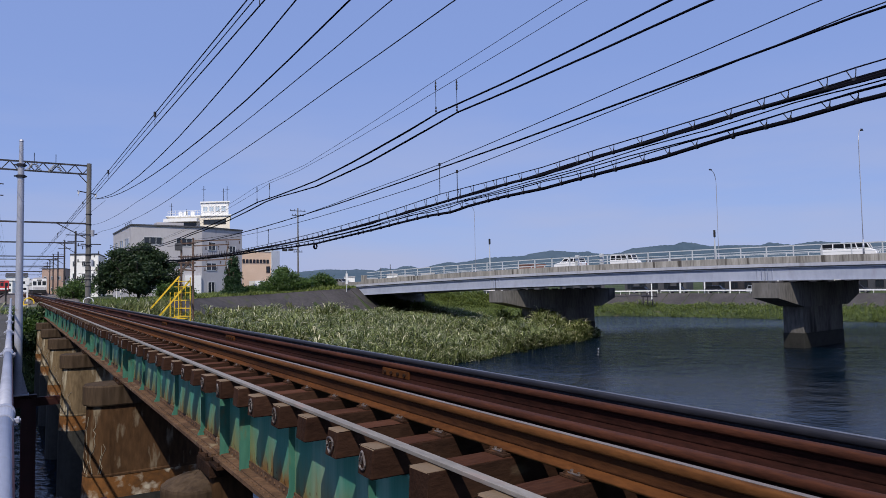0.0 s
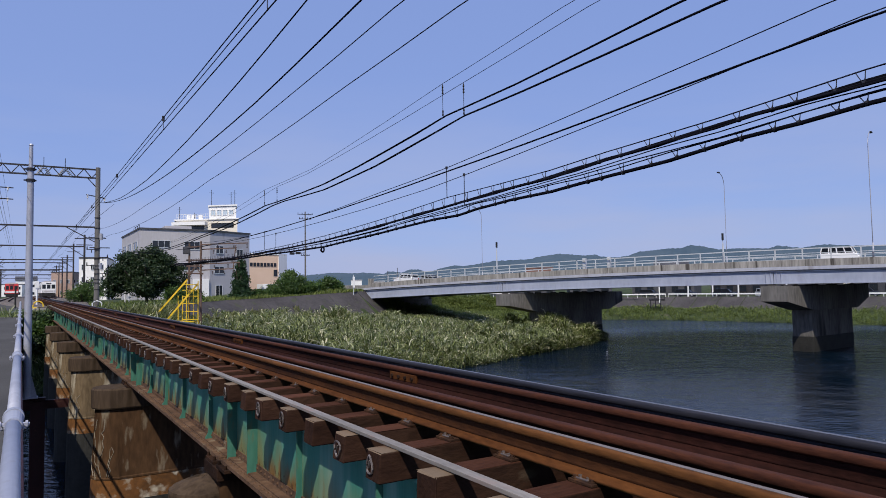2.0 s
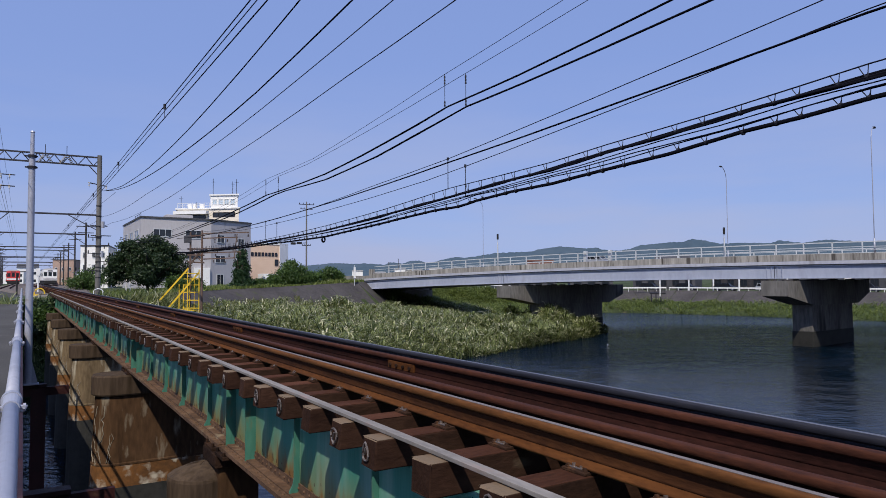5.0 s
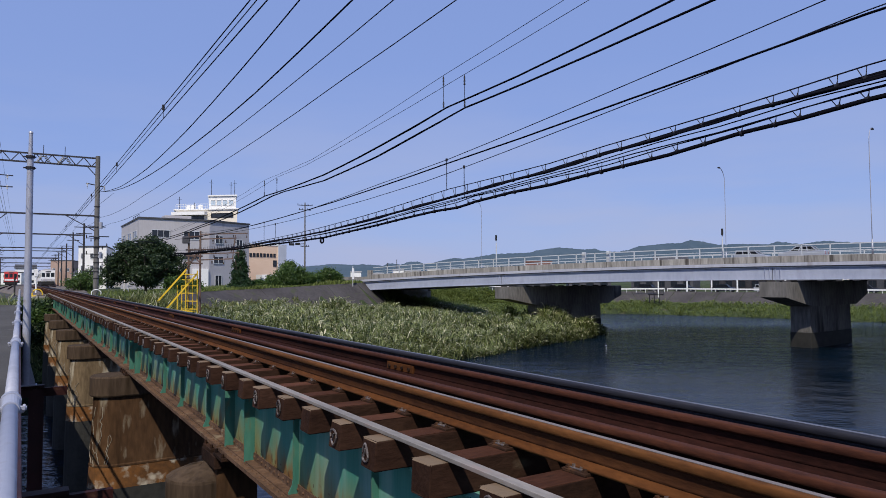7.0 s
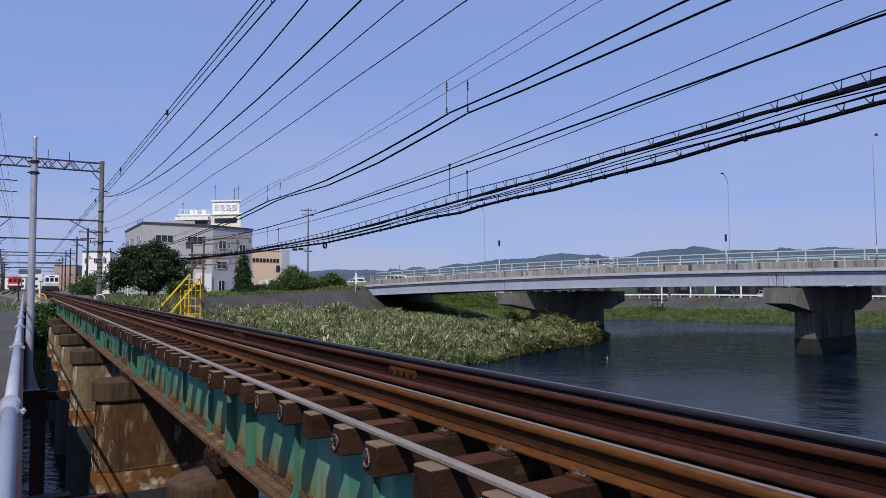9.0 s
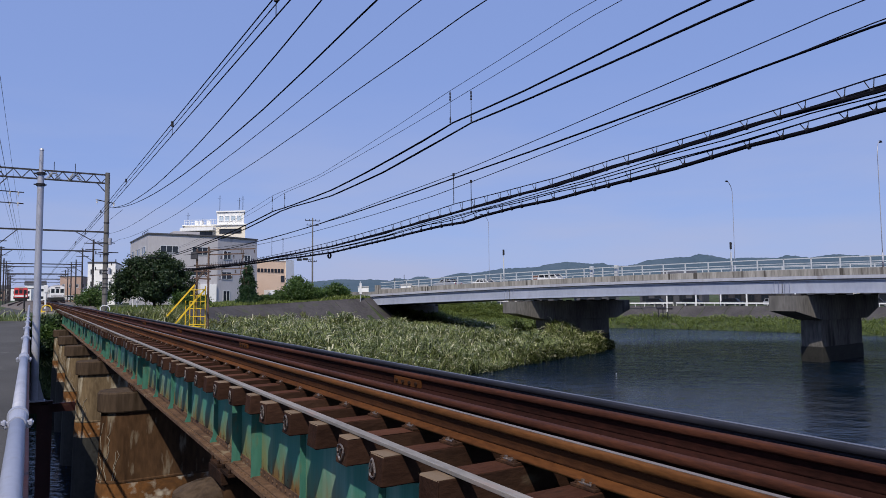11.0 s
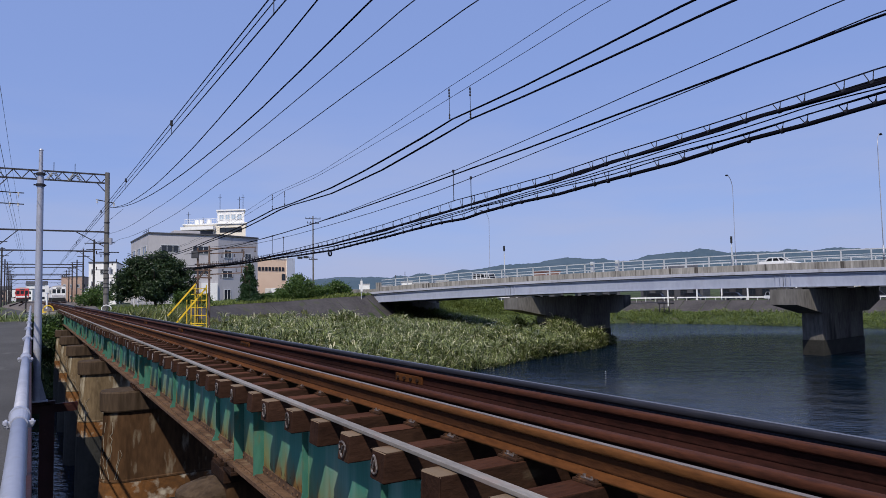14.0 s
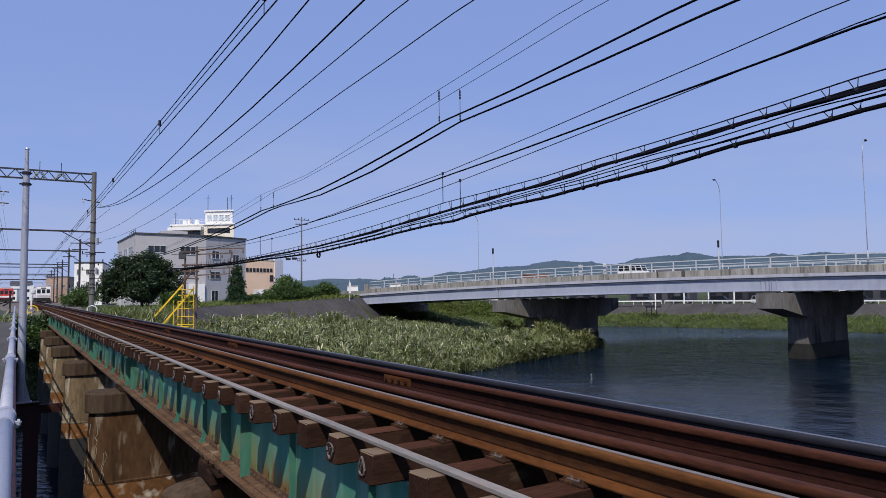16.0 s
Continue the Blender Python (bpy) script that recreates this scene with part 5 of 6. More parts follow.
spare_coil()

# lines over the second track
for x, z in ((-3.3, 5.2), (-3.3, 5.9), (-4.6, 9.8), (-3.6, 9.7)):
    wire("thin overhead wire along the second track", [(x, y, z) for y in range(8, 236, 12)], 0.008)
for x in (3.3, 4.6):
    wire("overhead wire between the distant gantries", [(x, y, 8.6 + 0.3 * ((y // 15) % 2)) for y in range(67, 280, 15)], 0.015)


MAST_RUST = noisy("mast_rust", (0.085, 0.055, 0.042), (0.20, 0.135, 0.105), 1.5, 16, 0.85, 0.1, 0.3, (0.13, 0.05, 0.03), 0.6, 3, (1, 1, 0.4))


def cable_frame():
    """Braced frame at which the cables end, with its yellow access stair."""
    root = thing("cable_mast", "rusty steel frame of poles that holds the river cables", "cable frame", at=pose(0, 0, 0))
    za = -2.2
    for x, y in ((9.7, 60.2), (10.1, 57.7)):
        bm = BM()
        tube(bm, (x, y, za), (x, y, 4.8), 0.10, 0.075, 10)
        part("post", bm, MAST_RUST, root)
    for z in (4.5, 3.4, 2.9, 2.3):
        bm = BM()
        bar(bm, (9.6, 60.8, z), (10.15, 57.2, z - 0.15), 0.08, 0.12)
        part("cross_arm", bm, MAST_RUST, root)
    for z, l in ((4.55, 3.4), (4.15, 2.6), (3.3, 3.2), (2.95, 2.8), (2.45, 2.4)):
        bm = BM()
        bar(bm, (10.1, 57.7, z), (10.1 + l, 57.7 - 0.45 * l, z + 0.1), 0.07, 0.09)
        part("cable_arm", bm, MAST_RUST, root)
    for a, b in (((9.7, 60.2, 2.2), (10.1, 57.7, 3.4)), ((9.7, 60.2, 3.4), (10.1, 57.7, 2.2)), ((9.2, 60.9, 1.2), (10.1, 57.7, 3.2)), ((12.4, 56.6, 2.5), (12.6, 56.5, 4.5))):
        bm = BM()
        bar(bm, a, b, 0.05, 0.07)
        part("brace", bm, MAST_RUST, root)
    # strings of pale insulators where the cables end
    for z, l in ((4.55, 3.4), (4.15, 2.6), (3.3, 3.2), (2.95, 2.8), (2.45, 2.4)):
        for f in (0.35, 0.7, 0.98):
            bm = BM()
            for k in range(3):
                p = Vector((10.1 + l * f, 57.7 - 0.45 * l * f, z + 0.1 * f - 0.12 - 0.10 * k))
                tube(bm, p, p - Vector((0, 0, 0.06)), 0.075, 0.04, 8)
            part("insulator", bm, MAST_RUST, root)
    bm = BM()
    box(bm, 9.2, 9.7, 60.0, 60.4, 3.9, 4.5, 0.03)
    part("control_box", bm, ROOF_DARK, root)
    stair = thing("access_stair", "yellow-painted steel stair and platform at the cable frame", "stair")
    for x, y in ((9.45, 60.0), (9.95, 58.0), (9.0, 59.3), (8.9, 60.6)):
        bm = BM()
        bar(bm, (x, y, za), (x, y, 1.6 if x > 9.2 else 0.4), 0.07, 0.07)
        part("leg", bm, YELLOW, stair)
    for z in (-1.55, -0.9, -0.25, 0.35, 0.85, 1.3):
        bm = BM()
        bar(bm, (9.45, 60.0, z), (9.95, 58.0, z), 0.05, 0.06)
        bar(bm, (9.0, 59.3, z), (9.95, 58.0, z), 0.05, 0.06)
        part("cross_bar", bm, YELLOW, stair)
    for k in (1, 3):
        f = k / 5
        bm = BM()
        bar(bm, (9.45 + 0.5 * f, 60.0 - 2.0 * f, -1.5), (9.45 + 0.5 * f, 60.0 - 2.0 * f, 0.85), 0.04, 0.04)
        part("baluster", bm, YELLOW, stair)
    for top, foot in (((9.5, 59.9, 1.75), (6.9, 60.9, -1.55)), ((9.95, 58.1, 1.35), (7.55, 59.3, -1.85))):
        bm = BM()
        bar(bm, top, foot, 0.07, 0.13)
        part("stringer", bm, YELLOW, stair)
    bm = BM()
    bar(bm, (6.2, 61.5, -1.55), (10.1, 58.2, -1.75), 0.10, 0.10)
    bar(bm, (6.9, 59.6, -1.8), (9.95, 57.7, -1.95), 0.10, 0.10)
    part("base_frame", bm, YELLOW, stair)


cable_frame()


def utility_pole():
    root = thing("utility_pole", "slender utility pole with short cross arms behind the dike", "utility pole", at=pose(39.9, 114.2, -0.5))
    bm = BM()
    tube(bm, (0, 0, 0), (0, 0, 14.9), 0.16, 0.10, 10)
    part("shaft", bm, WOOD_POLE, root)
    for z, w in ((14.4, 1.4), (13.6, 1.1), (7.2, 0.8)):
        bm = BM()
        bar(bm, (-w, 0, z), (w, 0, z), 0.09, 0.11)
        for x in (-w + 0.1, -w * 0.4, w * 0.4, w - 0.1):
            tube(bm, (x, 0, z), (x, 0, z + 0.28), 0.05, seg=6)
        part("cross_arm", bm, DARK_STEEL, root)
    for x, z in ((-2.3, 7.5), (-1.2, 7.6)):
        bm = BM()
        box(bm, x - 0.5, x + 0.3, -0.2, 0.2, z - 0.2, z + 0.2, 0.05)
        bar(bm, (x, 0, z), (0, 0, z + 0.1), 0.05, 0.05)
        part("cable_joint", bm, BLACK, root)


utility_pole()

# ---------- buildings ----------
def window(root, a, b, f0, f1, z0, z1, frame_mat=DARK_STEEL, panes=2, glass=GLASS):
    """A framed window on the wall that runs from a to b in plan; f0 and f1 are shares of its length."""
    a, b = Vector(a), Vector(b)
    d = b - a
    n = Vector((d.y, -d.x)).normalized()
    p, q = a + d * f0, a + d * f1
    u = d.normalized()
    bm = BM()
    for s, e in (((p, z0), (q, z0)), ((p, z1), (q, z1)), ((p, z0), (p, z1)), ((q, z0), (q, z1))):
        bar(bm, (*(s[0] + n * 0.03), s[1]), (*(e[0] + n * 0.03), e[1]), 0.09, 0.09)
    for k in range(1, panes):
        m = p + (q - p) * (k / panes)
        bar(bm, (*(m + n * 0.03), z0), (*(m + n * 0.03), z1), 0.06, 0.06)
    w = part("window", bm, frame_mat, root)
    bm = BM()
    c = [p + n * 0.015, q + n * 0.015, q - n * 0.05, p - n * 0.05]
    prism(bm, [(v.x, v.y) for v in c], z0 + 0.03, z1 - 0.03)
    part("pane", bm, glass, w)


def building(name, label, outline, z0, z1, wall, roof=ROOF_DARK, rim=0.18):
    root = thing(name, label, "building")
    bm = BM()
    prism(bm, outline, z0, z1)
    part("wall", bm, wall, root)
    c = sum((Vector(p) for p in outline), Vector((0, 0))) / len(outline)
    bm = BM()
    prism(bm, [tuple(c + (Vector(p) - c) * (1 + rim / (Vector(p) - c).length)) for p in outline], z1, z1 + 0.22)
    part("roof", bm, roof, root)
    return root


def grey_building():
    P = [(12.0, 126.0), (12.1, 106.6), (22.1, 107.2), (29.3, 111.3), (24.0, 131.0)]
    root = building("warehouse", "three-storey grey clad office block with dark roof edge", P, -0.6, 9.85, GREY_WALL)
    f, g, s = (P[1], P[2]), (P[2], P[3]), (P[0], P[1])
    for f0, f1, z0, z1 in ((0.17, 0.42, 7.2, 8.25), (0.62, 0.85, 7.0, 8.2), (0.17, 0.42, 3.9, 4.95), (0.62, 0.85, 3.9, 4.95), (0.2, 0.42, 0.6, 1.7)):
        window(root, *f, f0, f1, z0, z1, RAIL_WHITE, 3)
    for f0, f1, z0, z1 in ((0.14, 0.32, 6.5, 7.7), (0.66, 0.82, 6.3, 7.3), (0.10, 0.34, 3.4, 4.5), (0.62, 0.82, 3.5, 4.6), (0.14, 0.30, -0.2, 1.6), (0.66, 0.9, 0.5, 1.6)):
        window(root, *g, f0, f1, z0, z1, RAIL_WHITE)
    for f0, f1 in ((0.1, 0.3), (0.4, 0.6), (0.7, 0.9)):
        window(root, *s, f0, f1, 7.1, 8.2, RAIL_WHITE)
    bm = BM()
    box(bm, 16.3, 20.2, 111, 114, 10.07, 10.85, 0.05)
    part("roof_hatch", bm, GREY_WALL, root)
    bm = BM()
    prism(bm, [(19.6, 107.04), (21.9, 107.18), (21.9, 106.8), (19.6, 106.66)], -0.6, 2.6)
    part("entrance", bm, WHITE, root, "white entrance bay")
    bm = BM()
    for k in range(4):
        a = Vector((12.8, 118 - 2 * k, 10.07))
        bar(bm, a, a + Vector((0, 0, 0.9)), 0.06, 0.06)
    bar(bm, (12.8, 118, 10.9), (12.8, 112, 10.9), 0.05, 0.05)
    part("roof_rail", bm, DARK_STEEL, root)


grey_building()


def white_building():
    P = [(22.4, 136.0), (31.9, 128.4), (34.3, 138.1), (24.8, 145.7)]
    root = building("apartment_block", "white and cream apartment block with a roof tower and terraces", P, -0.6, 14.1, CREAM_WALL, WHITE, 0.4)
    a, b = Vector(P[0]), Vector(P[1])
    d = b - a
    n = Vector((d.y, -d.x)).normalized()
    t0, t1 = a + d * 0.54, a + d * 0.98
    back = Vector((1.4, 5.6))
    tower = [tuple(t0), tuple(t1), tuple(t1 + back), tuple(t0 + back)]
    bm = BM()
    prism(bm, tower, 14.33, 16.6)
    part("roof_tower", bm, WHITE, root)
    bm = BM()
    c = sum((Vector(p) for p in tower), Vector((0, 0))) / 4
    prism(bm, [tuple(c + (Vector(p) - c) * 1.08) for p in tower], 16.6, 16.85)
    part("tower_roof", bm, WHITE, root)
    for k in range(4):
        window(root, t0, t1, 0.08 + 0.22 * k, 0.24 + 0.22 * k, 14.95, 15.9, WHITE, 2, GLASS_PALE)
    window(root, t0, t1, 0.10, 0.9, 12.6, 13.4, DARK_STEEL, 4)
    window(root, a, b, 0.05, 0.46, 12.1, 12.95, DARK_STEEL, 4)
    for row in range(3):
        for k in range(4):
            window(root, a, b, 0.05 + 0.24 * k, 0.2 + 0.24 * k, 0.8 + 3 * row, 2.2 + 3 * row, DARK_STEEL, 2)
    bm = BM()
    e = [a + n * 1.2 - d * 0.02, a + n * 1.2 + d * 0.52, a + d * 0.52 + n * 0.01, a - d * 0.02 + n * 0.01]
    prism(bm, [tuple(v) for v in e], 13.1, 13.7)
    part("balcony", bm, WHITE, root)
    bm = BM()
    for k in range(14):
        p = a + d * (0.02 + 0.52 * k / 13) + n * 0.4
        bar(bm, (*p, 14.3), (*p, 15.2), 0.05, 0.05)
    for z in (14.75, 15.2):
        bar(bm, (*(a + d * 0.02 + n * 0.4), z), (*(a + d * 0.54 + n * 0.4), z), 0.05, 0.05)
    part("roof_rail", bm, WHITE, root)
    for f, h, z in ((0.58, 3.2, 16.85), (0.90, 2.6, 16.85), (0.96, 3.0, 16.85), (0.05, 2.6, 14.3), (0.3, 1.4, 14.3)):
        bm = BM()
        p = a + d * f + back * 0.3
        tube(bm, (*p, z), (*p, z + h), 0.05, seg=6)
        bar(bm, (p.x - 0.4, p.y, z + h * 0.8), (p.x + 0.4, p.y, z + h * 0.8), 0.04, 0.04)
        part("aerial", bm, DARK_STEEL, root)
    for f in (0.2, 0.28, 0.4):
        bm = BM()
        p = a + d * f + back * 0.4
        tube(bm, (*p, 14.3), (*p, 15.3), 0.4, seg=12)
        part("water_tank", bm, WHITE, root)


white_building()


def peach_building():
    P = [(32.8, 124.0), (39.0, 126.2), (40.8, 127.7), (40.5, 134), (34.8, 131)]
    root = building("apartment_block", "peach rendered block with a row of small dark windows", P, -0.6, 7.3, PEACH_WALL, WHITE, 0.1)
    for k in range(8):
        window(root, P[0], P[1], 0.04 + 0.115 * k, 0.11 + 0.115 * k, 5.15, 5.75, DARK_STEEL, 1)
    window(root, P[0], P[1], 0.84, 0.95, 3.4, 4.5, DARK_STEEL, 1)
    bm = BM()
    prism(bm, [(39.05, 126.1), (41.2, 127.7), (40.9, 128.2), (38.9, 126.6)], -0.6, 7.6)
    part("stair_tower", bm, WHITE, root, "white stair tower")
    bm = BM()
    box(bm, 33.5, 38.5, 118.0, 121.5, -0.6, 1.8, 0.05)
    part("garage", bm, WHITE, root, "low white garage")


peach_building()


def house(name, label, x, y, w, d, h, turn, wall, roof, rows=2, gable=True):
    root = thing(name, label, "house", "houses along the line", at=pose(x, y, float(land_level(x, y)) - 0.05, 0, 0, turn))
    bm = BM()
    box(bm, -w / 2, w / 2, 0, d, 0, h)
    part("wall", bm, wall, root)
    bm = BM()
    if gable:
        prof = [(-0.4, h), (d + 0.4, h), (d / 2, h + d * 0.28)]
        loft(bm, [[(-w / 2 - 0.4, py, pz) for py, pz in prof], [(w / 2 + 0.4, py, pz) for py, pz in prof]])
    else:
        box(bm, -w / 2 - 0.15, w / 2 + 0.15, -0.15, d + 0.15, h, h + 0.35)
    part("roof", bm, roof, root)
    n = max(2, int(w / 2.6))
    for r in range(rows):
        z = 0.9 + r * (h - 0.5) / rows
        for k in range(n):
            window(root, (-w / 2, 0), (w / 2, 0), (k + 0.25) / n, (k + 0.75) / n, z, z + 1.25)
    return root


def line_block(label, P, z1, wall, rows, per):
    root = building("house", label, P, -0.6, z1, wall, ROOF_DARK, 0.12)
    for r in range(rows):
        z = 0.5 + (z1 - 0.4) * r / rows
        for k in range(per):
            window(root, P[0], P[1], (k + 0.30) / per, (k + 0.62) / per, z, z + 0.9, RAIL_WHITE)
            window(root, P[1], P[2], (k + 0.30) / per, (k + 0.60) / per, z, z + 0.9)


line_block("white three-storey building behind the gantry pole", [(6.1, 133), (10.25, 131), (12.6, 143), (8.0, 145)], 6.7, WHITE, 3, 3)
line_block("cream and brown terrace beside the line", [(4.6, 214), (9.5, 211), (13, 225), (7, 228)], 6.4, BROWN_WALL, 2, 3)
house("house", "cream house with a grey roof beside the line", 11, 168, 8, 8, 4.6, -62, CREAM_WALL, ROOF_DARK, 2)
house("house", "low white shed beside the line", 8.2, 158, 8, 5, 3.0, -70, WHITE, ROOF_DARK, 1)
rng = random.Random(11)
WALLS = (WHITE, CREAM_WALL, GREY_WALL, GREY_WALL, BROWN_WALL)
for k in range(16):
    y = 300 + rng.uniform(0, 130)
    x = -75 + 9.5 * k + rng.uniform(-2, 2)
    if -14 < x < 12:
        y = 390 + rng.uniform(0, 40)
    house("house", "distant town house beyond the railway yard", x, y, rng.uniform(7, 12), 8, rng.choice((5.0, 6.0, 8.5)), rng.uniform(-15, 15), rng.choice(WALLS), ROOF_DARK, 2, rng.random() < 0.6)
for k in range(14):
    a = radians(33 + 3.1 * k)
    r = 300 + rng.uniform(-30, 160)
    house("house", "distant low town building across the river", -2 + r * math.sin(a) * 0.95, r * math.cos(a), rng.uniform(9, 20), 9, rng.choice((4.5, 6, 7.5)), -math.degrees(a) + rng.uniform(-15, 15), rng.choice(WALLS), rng.choice((ROOF_DARK, GREY_WALL)), 2, rng.random() < 0.5)


# ---------- railway beyond the bridge ----------
def build_trackbed():
    bm = BM()
    secs = []
    for y in (62.9, 90, 130, 180, 240, 330):
        w = min(1.0, (y - 62.9) / 60)
        secs.append([(-1.6 - 5 * w, y, -0.62), (2.9 + 4 * w, y, -0.62), (2.3 + 4 * w, y, -0.30), (-1.1 - 5 * w, y, -0.30)])
    loft(bm, secs)
    solid("ballast_bed", bm, BALLAST, "brown-grey ballast bed of the railway", "ballast", kind="stuff")
    bm = BM()
    for k in range(150):
        y = 63.2 + 0.62 * k
        box(bm, -0.55, 1.68, y - 0.1, y + 0.1, -0.30, -0.158)
    solid("ballast_sleepers", bm, TIMBER, "timber sleepers in the ballast beyond the bridge", "sleepers", kind="stuff")
    for x in (2.37, 3.44, -4.84, -3.77):
        bm = BM()
        box(bm, x - 0.03, x + 0.03, 150 if x > 0 else 110, 330, -0.29, -0.12)
        solid("rail", bm, RUST_RED, "rusty rail of the railway yard", "rail", "rails of the yard")


build_trackbed()


def path_beyond():
    bm = BM()
    secs = []
    for y, z in ((56.0, -0.905), (60, -0.80), (66, -0.52), (120, -0.50)):
        secs.append([(-4.9, y, z - 0.4), (-2.4, y, z - 0.4), (-2.4, y, z), (-4.9, y, z)])
    loft(bm, secs)
    solid("pavement", bm, PATH_GREY, "grey asphalt footpath leading off the walkway", "footpath", kind="structure")


path_beyond()


def train(name, label, x, y, paint, cab_band):
    root = thing(name, label, "train", at=pose(x, y, -0.12))
    for k in range(2):
        y0 = 0.0 + 19.4 * k
        bm = BM()
        box(bm, -1.4, 1.4, y0, y0 + 19, 0.95, 3.35, 0.10)
        part("car_body", bm, paint, root)
        bm = BM()
        secs = [[(1.38 * math.cos(t), yy, 3.35 + 0.34 * math.sin(t)) for t in [math.pi * i / 8 for i in range(9)]] for yy in (y0 + 0.1, y0 + 18.9)]
        loft(bm, secs)
        part("roof", bm, GREY_WALL, root)
        bm = BM()
        box(bm, -1.25, 1.25, y0 + 0.3, y0 + 18.7, 0.15, 0.949)
        part("underframe", bm, BLACK, root)
        for side in (-1, 1):
            for i in range(6):
                bm = BM()
                box(bm, side * 1.405 - 0.01, side * 1.405 + 0.01, y0 + 1.2 + 2.9 * i, y0 + 3.1 + 2.9 * i, 1.9, 2.85, 0.0)
                part("side_window", bm, GLASS, root)
    for cx in (-0.9, 0.0, 0.9):
        bm = BM()
        box(bm, cx - 0.34, cx + 0.34, -0.02, 0.02, 1.95, 2.85, 0.01)
        part("cab_window", bm, GLASS, root)
    bm = BM()
    box(bm, -1.3, 1.3, -0.03, -0.002, 1.15, 1.55, 0.005)
    part("cab_band", bm, cab_band, root)
    for cx in (-1.0, 1.0):
        bm = BM()
        tube(bm, (cx, -0.05, 1.35), (cx, 0.0, 1.35), 0.13, seg=12)
        part("headlight", bm, LAMP_CLEAR, root)
    bm = BM()
    box(bm, -0.5, 0.5, -0.03, 0.0, 2.98, 3.25, 0.005)
    part("destination_box", bm, ROOF_DARK, root)
    bm = BM()
    box(bm, -1.2, 1.2, -0.12, 0.0, 0.25, 0.9, 0.03)
    part("coupler_apron", bm, BLACK, root)


train("train", "white commuter train standing in the yard", 2.9, 176, WHITE, GREY_WALL)
train("train", "red commuter train standing in the yard", -4.3, 198, RED_TRAIN, WHITE)


def line_side():
    root = thing("guard_hoop", "yellow-painted hoop guard at the end of the bridge", "guard", at=pose(-1.15, 63.6, -0.55))
    bm = BM()
    path_tube(bm, [(-0.36, 0, 0.0)] + [(0.36 * math.cos(a), 0, 0.32 + 0.38 * math.sin(a)) for a in (3.0, 2.5, 2.0, 1.57, 1.1, 0.6, 0.15)] + [(0.36, 0, 0)], 0.05, 8)
    part("hoop", bm, YELLOW, root)
    bm = BM()
    box(bm, -0.5, 0.4, -0.1, 0.3, 0.0, 0.22, 0.03)
    part("base", bm, YELLOW, root)
    root = thing("marker_post", "white lineside post with a small white board", "marker post", at=pose(-1.05, 76, -0.55))
    bm = BM()
    tube(bm, (0, 0, 0), (0, 0, 2.5), 0.08, seg=10)
    part("shaft", bm, WHITE, root)
    bm = BM()
    box(bm, -0.16, 0.16, -0.12, -0.08, 1.8, 2.5, 0.02)
    part("board", bm, WHITE, root)
    for x, y, h, mat, label in ((3.4, 95, 2.2, WHITE, "white lineside post in the weeds"), (-2.75, 72, 2.0, BLACK, "dark post at the end of the handrail"), (7.6, 84, 2.0, WHITE, "white fence post below the tree"), (8.0, 84, 2.0, WHITE, "white fence post below the tree")):
        bm = BM()
        tube(bm, (x, y, -0.55), (x, y, -0.55 + h), 0.07, seg=8)
        solid("post", bm, mat, label, "post")


line_side()


